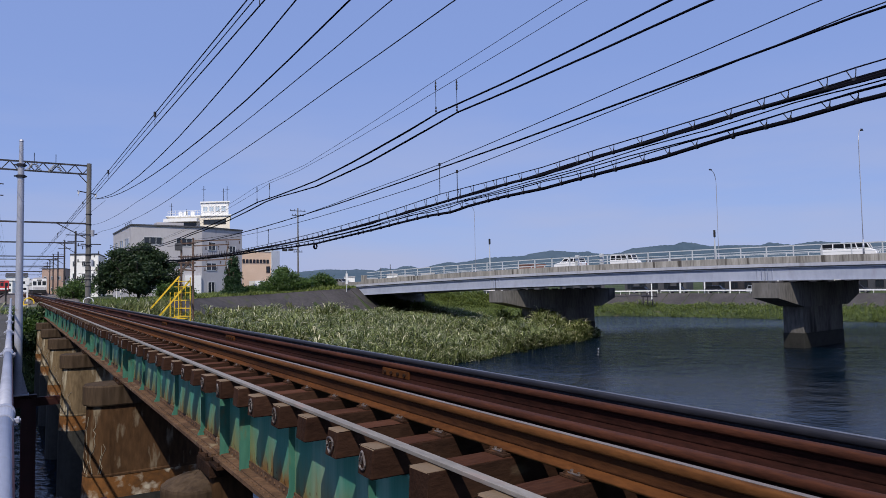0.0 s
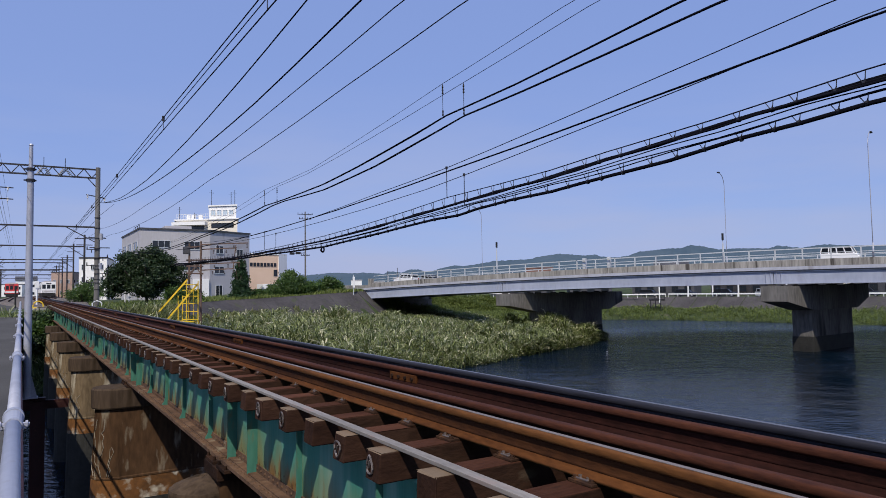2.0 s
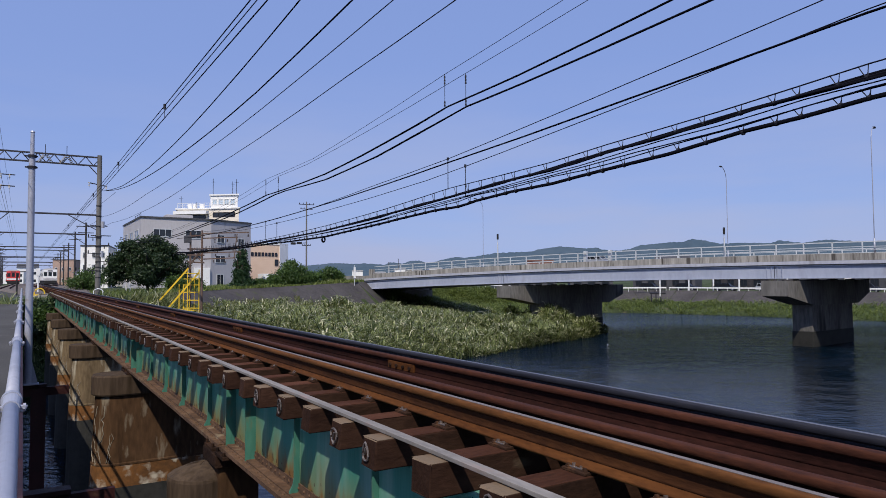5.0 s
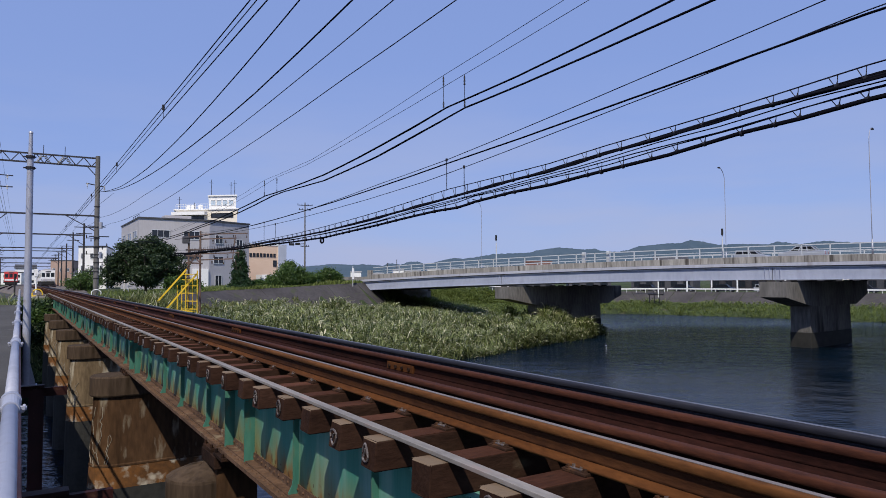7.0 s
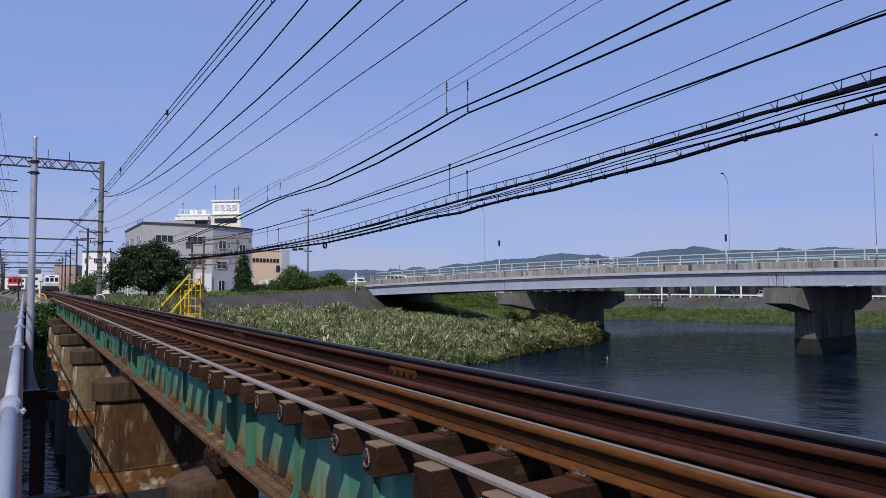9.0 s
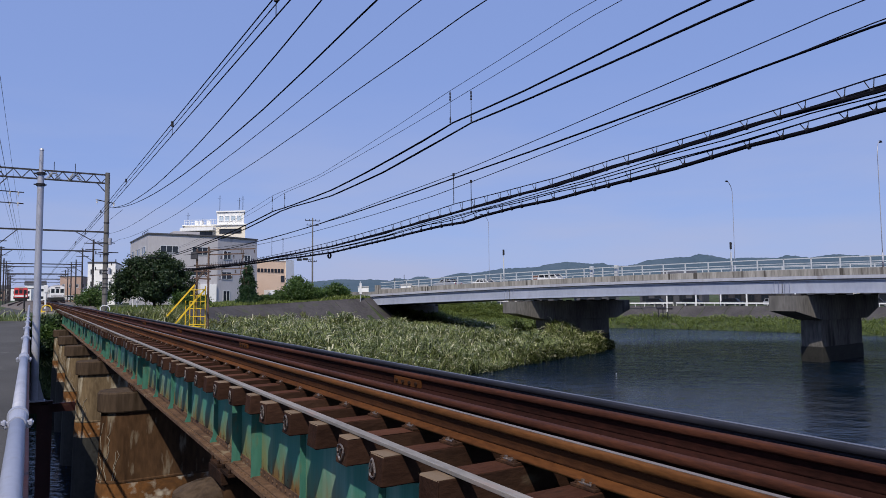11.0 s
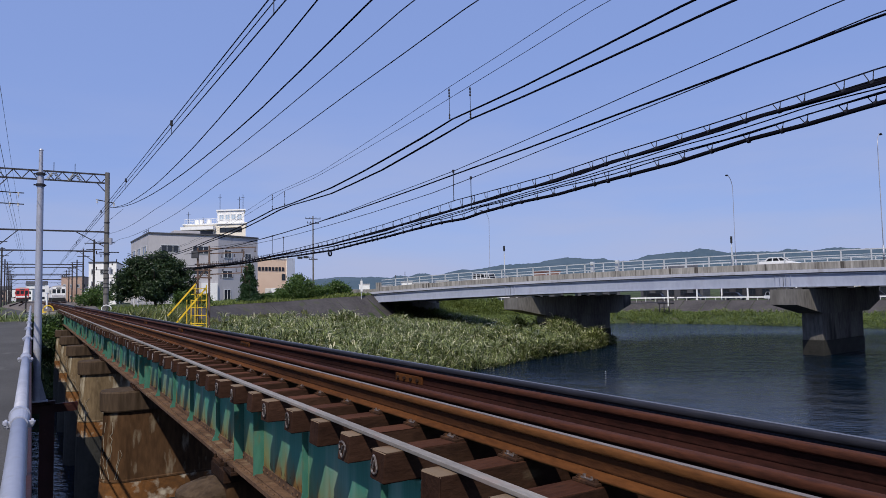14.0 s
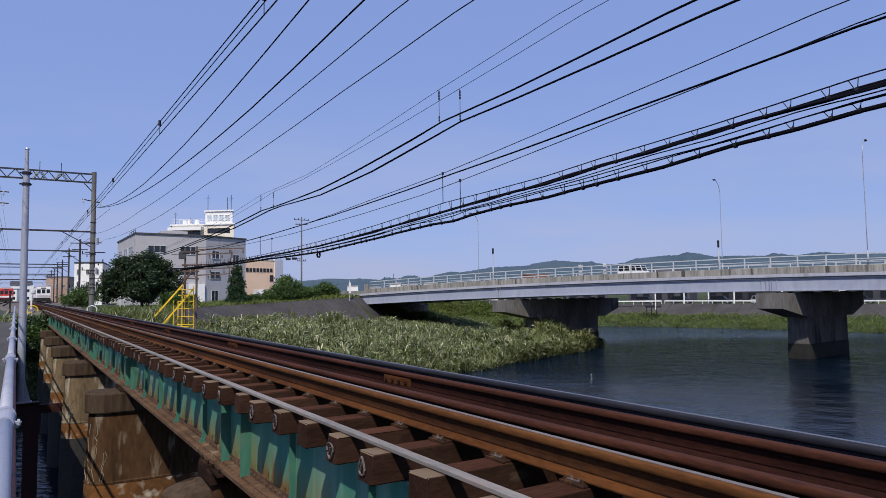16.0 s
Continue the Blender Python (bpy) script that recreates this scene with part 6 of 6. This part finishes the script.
# ---------- far bank across the river ----------
def far_bank():
    line = [(62, 108), (90, 107), (110, 95), (117, 66), (122, 40)]
    root = thing("guard_rail", "white steel guard rail along the far river wall", "guard rail")
    for (ax, ay), (bx, by) in zip(line, line[1:]):
        d = Vector((bx - ax, by - ay))
        out = Vector((-d.y, d.x)).normalized() * 0.8
        n = round(d.length / 2.0)
        bm = BM()
        za, zb = (float(land_level(px, py)) + 0.65 for px, py in ((ax, ay), (bx, by)))
        bar(bm, (ax + out.x, ay + out.y, za), (bx + out.x, by + out.y, zb), 0.08, 0.24)
        part("beam", bm, WHITE, root)
        bm = BM()
        for k in range(n + 1):
            p = Vector((ax, ay)) + d * (k / n) + out
            zg = float(land_level(p.x, p.y))
            tube(bm, (p.x, p.y, zg - 0.1), (p.x, p.y, zg + 0.75), 0.045, seg=6)
        part("posts", bm, WHITE, root)
    for k in range(9):
        x, y = 108 + 1.9 * k + 6, 99 - 8 * k + 4
        v = vehicle("parked_car", "parked car behind the far river wall", 4.2, 1.7, 1.5, 1.0, 0.2, (CAR_DARK, CAR_DARK, CAR_DARK, CAR_SILVER)[k % 4], 0.92)
        v.matrix_basis = pose(x, y, float(land_level(x, y)), 0, 0, -70)
    for x, y in ((115, 93.7), (117, 89.3), (118.5, 84.5), (121, 76), (123, 66)):
        bm = BM()
        tube(bm, (x, y, float(land_level(x, y)) - 0.1), (x, y, 1.6), 0.15, seg=8)
        solid("post", bm, WHITE, "white post beside the far road", "post", "posts along the far road")
    for (x, y, w, h, turn), wall, label in zip(((100, 128, 14, 4.2, -25), (114, 121, 10, 3.4, -38), (124, 108, 14, 4.4, -62), (130, 93, 11, 3.0, -74), (133, 80, 10, 3.4, -78), (137, 64, 16, 4.6, -80), (141, 44, 18, 4.0, -82)), (ROOF_DARK, ROOF_DARK, ROOF_DARK, POLE_DARK, ROOF_DARK, ROOF_DARK, GREY_WALL), ("dark grey workshop", "dark shop", "dark grey warehouse", "dark shop", "dark grey house", "dark warehouse", "grey warehouse")):
        house("house", label + " with dark openings beyond the far road", x, y, w, 9, h, turn, wall, ROOF_DARK, 1, False)
    root = thing("water_gate", "small dark sluice platform with a white post on the far bank", "sluice", at=pose(103.0, 91.5, 0, 0, 0, -60))
    bm = BM()
    bar(bm, (0.5, 0, -2.9), (0.5, 0, 0.2), 0.2, 0.2)
    part("gate_post", bm, WHITE, root)
    bm = BM()
    box(bm, -1.5, 1.4, -0.1, 0.9, -2.5, -2.2, 0.03)
    for x in (-1.2, -0.3, 0.6):
        bar(bm, (x, 0, -4.0), (x, 0, -2.5), 0.16, 0.16)
    bar(bm, (-1.5, 0, -1.6), (1.4, 0, -1.6), 0.07, 0.07)
    for x in (-1.5, -0.5, 1.4):
        bar(bm, (x, 0, -2.3), (x, 0, -1.6), 0.07, 0.07)
    part("platform", bm, DARK_STEEL, root)


def skyline():
    """Low town seen past the end of the road bridge."""
    for x, y, w, h, wall in ((99, 244, 5, 5.0, WHITE), (106, 238, 4, 5.8, WHITE), (112, 233, 6, 5.0, GREY_WALL), (119, 228, 4, 6.4, WHITE), (124, 226, 6, 6.0, CREAM_WALL), (131, 222, 5, 6.6, WHITE), (138, 218, 8, 6.2, GREY_WALL)):
        house("house", "low white town building seen past the bridge", x, y, w, 8, h, -25, wall, GREY_WALL, 1, False)
    for x, y, h, r in ((116.3, 232, 9.0, 0.22), (119.3, 230, 10.2, 0.16)):
        root = thing("chimney", "slender grey chimney above the town roofs", "chimney", at=pose(x, y, -2.0))
        bm = BM()
        tube(bm, (0, 0, 0), (0, 0, h), r, r * 0.7, 10)
        part("stack", bm, ROOF_DARK, root)
        bm = BM()
        tube(bm, (0, 0, h), (0, 0, h + 0.25), r * 0.8, r * 0.8, 10)
        part("rim", bm, ROOF_DARK, root)
    red = noisy("terracotta_wall", (0.15, 0.075, 0.06), (0.21, 0.11, 0.09), 0.3, 6, 0.85, 0, 0.08, None)
    house("house", "distant terracotta town building behind the road bridge", 144.6, 177, 9, 8, 7.5, -40, red, red, 2, False)
    root = thing("sign_board", "narrow white board on a post at the end of the bridge", "sign board", at=pose(37.1, 87.6, 0.1))
    bm = BM()
    box(bm, -0.15, 0.15, -0.05, 0.05, 0.8, 2.3, 0.02)
    part("board", bm, WHITE, root)
    bm = BM()
    tube(bm, (0, 0.09, -0.3), (0, 0.09, 2.6), 0.05, seg=8)
    part("shaft", bm, RAIL_WHITE, root)


skyline()
far_bank()


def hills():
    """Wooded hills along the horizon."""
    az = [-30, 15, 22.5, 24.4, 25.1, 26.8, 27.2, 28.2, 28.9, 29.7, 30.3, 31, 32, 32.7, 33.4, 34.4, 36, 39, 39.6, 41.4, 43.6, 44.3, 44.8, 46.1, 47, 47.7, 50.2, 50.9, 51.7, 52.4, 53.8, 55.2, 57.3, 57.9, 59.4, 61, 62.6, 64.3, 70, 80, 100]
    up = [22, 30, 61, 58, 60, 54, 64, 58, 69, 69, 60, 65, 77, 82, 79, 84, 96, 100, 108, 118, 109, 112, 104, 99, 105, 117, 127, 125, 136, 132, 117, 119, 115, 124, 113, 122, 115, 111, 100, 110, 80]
    # the blue of distance haze is mixed into the green of the woods
    m = noisy("hazed_hill_woods", (0.045, 0.078, 0.105), (0.075, 0.108, 0.135), 0.004, 0.03, 0.95, 0, 0, None, world_space=True)
    verts, faces, rows = [], [], 4
    steps = 1300
    for k in range(steps + 1):
        a = -30 + 130 * k / steps
        h = float(np.interp(a, az, up)) + 2.0 * noise.noise((a * 3.1, 4, 0)) + 1.8 * noise.noise((a * 9, 9, 0)) + 1.2 * noise.noise((a * 23, 2, 0))
        for r, f in ((2150, -0.1), (2350, 0.55), (2560, 1.0), (2900, 0.6)):
            verts.append((-2.3 + r * math.sin(radians(a)), r * math.cos(radians(a)), h * f))
    for k in range(steps):
        for r in range(rows - 1):
            i = k * rows + r
            faces.append((i, i + rows, i + rows + 1, i + 1))
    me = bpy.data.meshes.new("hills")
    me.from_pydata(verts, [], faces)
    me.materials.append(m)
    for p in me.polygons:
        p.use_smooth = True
    tagged(new("backdrop_hills", me), "low wooded hills on the horizon, tinted blue-green with haze", "hills", kind="structure")


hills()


# ---------- plants ----------
def quads_mesh(name, centres, ups, sides, lengths, widths, mat, arch=0.22):
    """Many small bent leaves as one mesh: two quads each."""
    n = len(centres)
    v = np.empty((n, 6, 3))
    mid = centres + ups * (lengths * 0.55)[:, None]
    bend = np.cross(ups, sides)
    bend = bend * np.where(bend[:, 2:] > 0, -1, 1) if arch > 0.3 else bend
    tip = centres + ups * (lengths * (1.0 - 0.4 * arch))[:, None] + bend * (lengths * arch)[:, None]
    w = widths[:, None]
    v[:, 0], v[:, 1] = centres - sides * w * 0.5, centres + sides * w * 0.5
    v[:, 2], v[:, 3] = mid + sides * w * 0.5, mid - sides * w * 0.5
    v[:, 4], v[:, 5] = tip + sides * w * 0.14, tip - sides * w * 0.14
    base = np.arange(n)[:, None] * 6
    f = np.concatenate([base + [0, 1, 2, 3], base + [3, 2, 4, 5]], 1).reshape(-1, 4)
    me = bpy.data.meshes.new(name)
    me.vertices.add(n * 6)
    me.vertices.foreach_set("co", v.ravel())
    me.loops.add(len(f) * 4)
    me.loops.foreach_set("vertex_index", f.ravel().astype(np.int32))
    me.polygons.add(len(f))
    me.polygons.foreach_set("loop_start", np.arange(0, len(f) * 4, 4, dtype=np.int32))
    me.polygons.foreach_set("loop_total", np.full(len(f), 4, dtype=np.int32))
    me.update()
    me.validate()
    me.materials.append(mat)
    return me


def unit(v):
    return v / np.maximum(np.linalg.norm(v, axis=1, keepdims=True), 1e-6)


def blades(name, xs, ys, lo, hi, width, mat, label, category, seed, lean=0.28, lift=-0.08):
    r = np.random.RandomState(seed)
    n = len(xs)
    z = height(xs, ys) + lift
    patch = 0.75 + 0.5 * np.array([noise.noise((x * 0.16, y * 0.16, seed)) for x, y in zip(xs, ys)])
    L = r.uniform(lo, hi, n) * patch
    up = unit(np.stack([r.normal(0.05, lean, n), r.normal(0, lean, n), np.ones(n)], 1))
    t = r.uniform(0, math.tau, n)
    side = unit(np.cross(up, np.stack([np.cos(t), np.sin(t), np.zeros(n)], 1)))
    me = quads_mesh(name, np.stack([xs, ys, z], 1), up, side, L, r.uniform(0.6, 1.4, n) * width, mat)
    return tagged(new(name, me), label, category, kind="stuff")


def tussocks(name, xs, ys, per, tall, leaf, width, mat, label, category, seed, low=lambda x, y: 1.0):
    """Clumps of stems with leaves that arch outwards all the way up."""
    r = np.random.RandomState(seed)
    k = len(xs)
    h = tall * r.uniform(0.65, 1.2, k) * (0.92 + 0.55 * np.array([noise.noise((x * 0.33, y * 0.33, seed)) for x, y in zip(xs, ys)]) + 0.6 * np.array([noise.noise((x * 0.13, y * 0.13, seed + 3)) for x, y in zip(xs, ys)]))
    h = h * low(xs, ys)
    base = np.stack([xs, ys, height(xs, ys) - 0.1], 1)
    n = k * per
    a = r.uniform(0, math.tau, n)
    out = np.stack([np.cos(a), np.sin(a), np.zeros(n)], 1)
    f = r.uniform(0.05, 1.0, n) ** 0.8
    hh = np.repeat(h, per)
    start = np.repeat(base, per, 0) + out * (r.uniform(0, 0.5, n) * tall * 0.33)[:, None] + np.stack([0 * f, 0 * f, 0.85 * f * hh], 1)
    steep = r.uniform(0.5, 2.4, n)
    up = unit(out + np.stack([0 * f, 0 * f, steep], 1))
    side = unit(np.cross(np.tile([0.0, 0.0, 1.0], (n, 1)), out) + r.normal(0, 0.25, (n, 3)))
    me = quads_mesh(name, start, up, side, r.uniform(0.6, 1.25, n) * leaf * np.clip(hh / tall, 0.6, 1.3), r.uniform(0.6, 1.4, n) * width, mat, 0.42)
    return tagged(new(name, me), label, category, kind="stuff")


def scatter(n, x0, x1, y0, y1, keep, seed):
    r = np.random.RandomState(seed)
    x, y = r.uniform(x0, x1, n), r.uniform(y0, y1, n)
    ok = keep(x, y)
    return x[ok], y[ok]


def on_flat(x, y):
    return inside(BASIN, x, y) & (edge_distance(BASIN, x, y) > 3.6) & (~inside(RIVER, x, y) | (edge_distance(RIVER, x, y) < 0.6))


xs, ys = scatter(9500, 1.5, 66, 43, 97, on_flat, 1)
tussocks("reeds", xs, ys, 46, 1.75, 0.66, 0.074, REED_LEAF, "dense green reeds with pale arching leaves along the water", "reeds", 2, lambda x, y: 1 - 0.5 * np.clip((x + y - 104) / 12, 0, 1))
xs, ys = scatter(26000, 1.5, 66, 43, 97, lambda x, y: on_flat(x, y) & (x + y < 112), 3)
blades("reed_stems", xs, ys, 1.4, 2.5, 0.06, REED_LEAF, "tall thin stems standing out of the reeds", "reeds", 4)
xs, ys = scatter(1500, 38, 54, 50, 70, lambda x, y: on_flat(x, y) & (edge_distance(RIVER, x, y) < 6.5), 13)
tussocks("tall_reeds", xs, ys, 50, 1.9, 0.8, 0.09, REED_LEAF, "taller sunlit reeds at the water's edge by the pier", "reeds", 14)
xs, ys = scatter(24000, 50, 125, 30, 116, lambda x, y: inside(BASIN, x, y) & (edge_distance(BASIN, x, y) > 4.2) & (~inside(RIVER, x, y) | (edge_distance(RIVER, x, y) < 0.4)) & (x + 0.9 * y > 128), 5)
tussocks("bank_grass", xs, ys, 14, 0.9, 0.45, 0.055, GRASS_LEAF, "uneven green grass along the foot of the far river wall", "grass", 6)
xs, ys = scatter(48000, -14, 44, 58, 108, lambda x, y: (~inside(BASIN, x, y)) & ((x < -5.2) | (x > 3.2)) & (edge_distance(BASIN, x, y) < 26) & (y < 60 + 1.1 * np.maximum(x, 0) + 20), 7)
blades("verge_grass", xs, ys, 0.25, 0.7, 0.04, GRASS_LEAF, "rough grass along the dike and the line", "grass", 8, 0.5)
xs, ys = scatter(60000, 9, 46, 66, 100, lambda x, y: (~inside(BASIN, x, y)) & (edge_distance(BASIN, x, y) < 1.8), 15)
blades("crest_grass", xs, ys, 0.35, 0.8, 0.08, GRASS_LEAF, "strip of rough grass along the crest of the dike", "grass", 16, 0.5, 0.05)
xs, ys = scatter(60000, 3, 30, 57, 86, lambda x, y: inside(BASIN, x, y) & (edge_distance(BASIN, x, y) < 4.2) & (edge_distance(BASIN, x, y) > np.where(x < 10, 0.2, 1.9)) & (np.sin(x * 0.9 + y * 0.5) + np.sin(x * 0.37 - y * 0.8) + (14 - x) * 0.22 > -0.9), 11)
blades("dike_weeds", xs, ys, 0.3, 0.75, 0.07, DRY_GRASS, "dry weeds on the dike slope beside the stair", "weeds", 12, 0.5, 0.1)
xs, ys = scatter(9000, -12, 9, 47, 63, lambda x, y: inside(BASIN, x, y) & ~inside(RIVER, x, y), 9)
blades("bank_weeds", xs, ys, 0.5, 1.3, 0.07, REED_LEAF, "low weeds on the bank below the rail bridge", "weeds", 10, 0.5)

xs, ys = scatter(14000, -8, 3, 53.0, 57.6, lambda x, y: inside(BASIN, x, y) & ((x > -2.2) | (y < 55.4)), 17)
blades("slope_weeds", xs, ys, 0.3, 0.95, 0.09, BANK_WEED, "dark rank weeds on the steep bank at the end of the bridge", "weeds", 18, 0.6)
xs, ys = scatter(16000, 44, 92, 90, 111, lambda x, y: inside(BASIN, x, y) & (edge_distance(BASIN, x, y) < 4.6), 19)
tussocks("slope_grass", xs, ys, 14, 1.0, 0.5, 0.07, GRASS_LEAF, "bright rough grass on the bank behind the road bridge", "grass", 20)


def tree(name, label, x, y, z, rx, rz, low, leaf_mat, seed, clumps=70, per=130, leaf=0.24, shape="round", lobes=None):
    root = thing(name, label, "tree" if rz > 1.4 else "shrub", at=pose(x, y, z))
    r = np.random.RandomState(seed)
    cz = low + rz
    bm = BM()
    path_tube(bm, [(0, 0, -0.2), (0.05, 0.02, low * 0.6), (0.0, 0.1, low + 0.5 * rz), (0.05, 0, low + rz * 1.1)], 0.05 * rz + 0.04, 8)
    for k in range(7):
        a = k * 0.9 + r.uniform(0, 0.4)
        e = (0.7 * rx * math.cos(a), 0.7 * rx * math.sin(a), cz + r.uniform(-0.4, 0.5) * rz)
        path_tube(bm, [(0, 0, low * 0.7 + 0.1 * k), (e[0] * 0.5, e[1] * 0.5, (low + e[2]) * 0.5), e], 0.02 * rz + 0.015, 6)
    part("trunk", bm, BARK, root)
    cs = []
    while len(cs) < clumps:
        p = r.uniform(-1, 1, 3)
        q = np.linalg.norm(p)
        if shape == "cone":
            if np.hypot(p[0], p[1]) < 0.95 * (1 - (p[2] + 1) / 2) ** 0.8 + 0.05:
                cs.append(p)
        elif 0.45 < q < 1 and (p[2] > -0.75):
            cs.append(p * (1 + 0.14 * math.sin(5 * p[0] + 3 * p[1] + seed)))
    cs = np.array(cs) * [rx, rx, rz] + [0, 0, cz]
    if lobes:
        cs = []
        for k in range(clumps):
            lx, ly, lz, lr = lobes[int(r.choice(len(lobes), p=np.array([q[3] ** 2 for q in lobes]) / sum(q[3] ** 2 for q in lobes)))]
            p = r.normal(0, 1, 3)
            cs.append(np.array([lx, ly, lz]) + p / np.linalg.norm(p) * lr * r.uniform(0.55, 1.0) * [1, 1, 0.85])
        cs = np.array(cs)
    spread = 0.20 * min(rx, rz) + 0.12 if shape != "cone" else 0.20
    spread = 0.30 if lobes else spread
    pts = np.repeat(cs, per, 0) + r.normal(0, spread, (clumps * per, 3)) * [1, 1, 0.75]
    n = len(pts)
    up = unit(r.normal(0, 1, (n, 3)) + [0, 0, 0.35 if shape != "cone" else 1.6])
    side = unit(np.cross(up, r.normal(0, 1, (n, 3))))
    me = quads_mesh("crown", pts, up, side, r.uniform(0.6, 1.3, n) * leaf, r.uniform(0.35, 0.6, n) * leaf, leaf_mat)
    ob = new("crown", me)
    ob.parent = root
    return root


tree("tree", "large dark green broadleaf tree with a dense rounded crown", 9.27, 80.4, -0.6, 4.0, 2.4, 0.9, TREE_LEAF, 21, 250, 170, 0.24, "lobes", [(-2.3, 0, 2.7, 1.6), (-1.1, 0.3, 4.0, 1.75), (1.0, -0.2, 4.15, 1.8), (2.5, 0, 3.0, 1.45), (0.2, -1.2, 2.6, 2.1), (-3.1, 0.2, 1.7, 1.0), (3.1, 0.3, 1.9, 0.95), (0.3, 0, 5.4, 0.95), (-1.9, 0, 5.0, 0.6)])
tree("tree", "dark green conical cypress beside the grey building", 19.92, 82.0, -0.5, 1.1, 2.65, 0.05, CYPRESS_LEAF, 22, 110, 150, 0.20, "cone")
for k, (x, y, rx, rz, s) in enumerate(((25.6, 92.8, 1.0, 0.45, 31), (27.9, 94.4, 0.9, 0.8, 32), (29.8, 95.0, 1.3, 1.35, 33), (32.4, 96.2, 1.3, 1.5, 34), (34.3, 97.0, 1.0, 1.1, 35), (37.9, 98.6, 1.3, 1.45, 36), (39.6, 99.4, 0.8, 0.9, 38), (31.0, 96.6, 0.7, 1.8, 37))):
    tree("shrub", "bright green shrub on the crest of the dike", -2.32 + (x + 2.32) * 0.908, y * 0.908, -0.3, rx * 0.92, rz * 0.92, 0.1, HEDGE_LEAF, s, 26, 120, 0.24)
for k, (x, y, rx, rz) in enumerate(((3.8, 92, 1.6, 1.0), (6.2, 110, 1.8, 1.4), (13.0, 76.4, 1.3, 0.55), (11.2, 74.6, 1.1, 0.65), (-7.5, 74, 1.6, 0.9), (-9, 95, 2.0, 1.3))):
    tree("shrub", "green bush in the rough grass beside the line", x, y, float(height(x, y)), rx, rz, 0.1, HEDGE_LEAF, 50 + k, 34, 100, 0.20)
for k, (x, y, rx, rz) in enumerate(((-1.3, 55.0, 0.8, 0.75), (-0.3, 54.6, 0.8, 0.6), (-1.8, 54.2, 0.7, 0.6), (-0.9, 56.3, 0.7, 0.45))):
    tree("shrub", "dark tangled bush on the bank below the walkway", x, y, float(height(x, y)) - 0.1, rx, rz, 0.05, HEDGE_LEAF if k == 0 else TREE_LEAF, 70 + k, 30, 80, 0.22)


# ---------- what moves ----------
def motions():
    times = [0.0, 0.1] + [0.5 * k for k in range(1, 32)] + [15.9, 16.0]
    for car, lane, x0, speed in CARS:
        walk(car, [(t, place_on_road(x0 + speed * t, lane, speed)) for t in times])
    drift = ((0.0, 46.9, 49.4), (6.5, 47.4, 49.6), (9.2, 42.5, 45.0), (12.0, 37.9, 40.4), (16.0, 36.8, 40.5))
    walk(FLOAT, [(t, pose(x, y, WATER_Z + 0.02)) for t, x, y in drift])


motions()
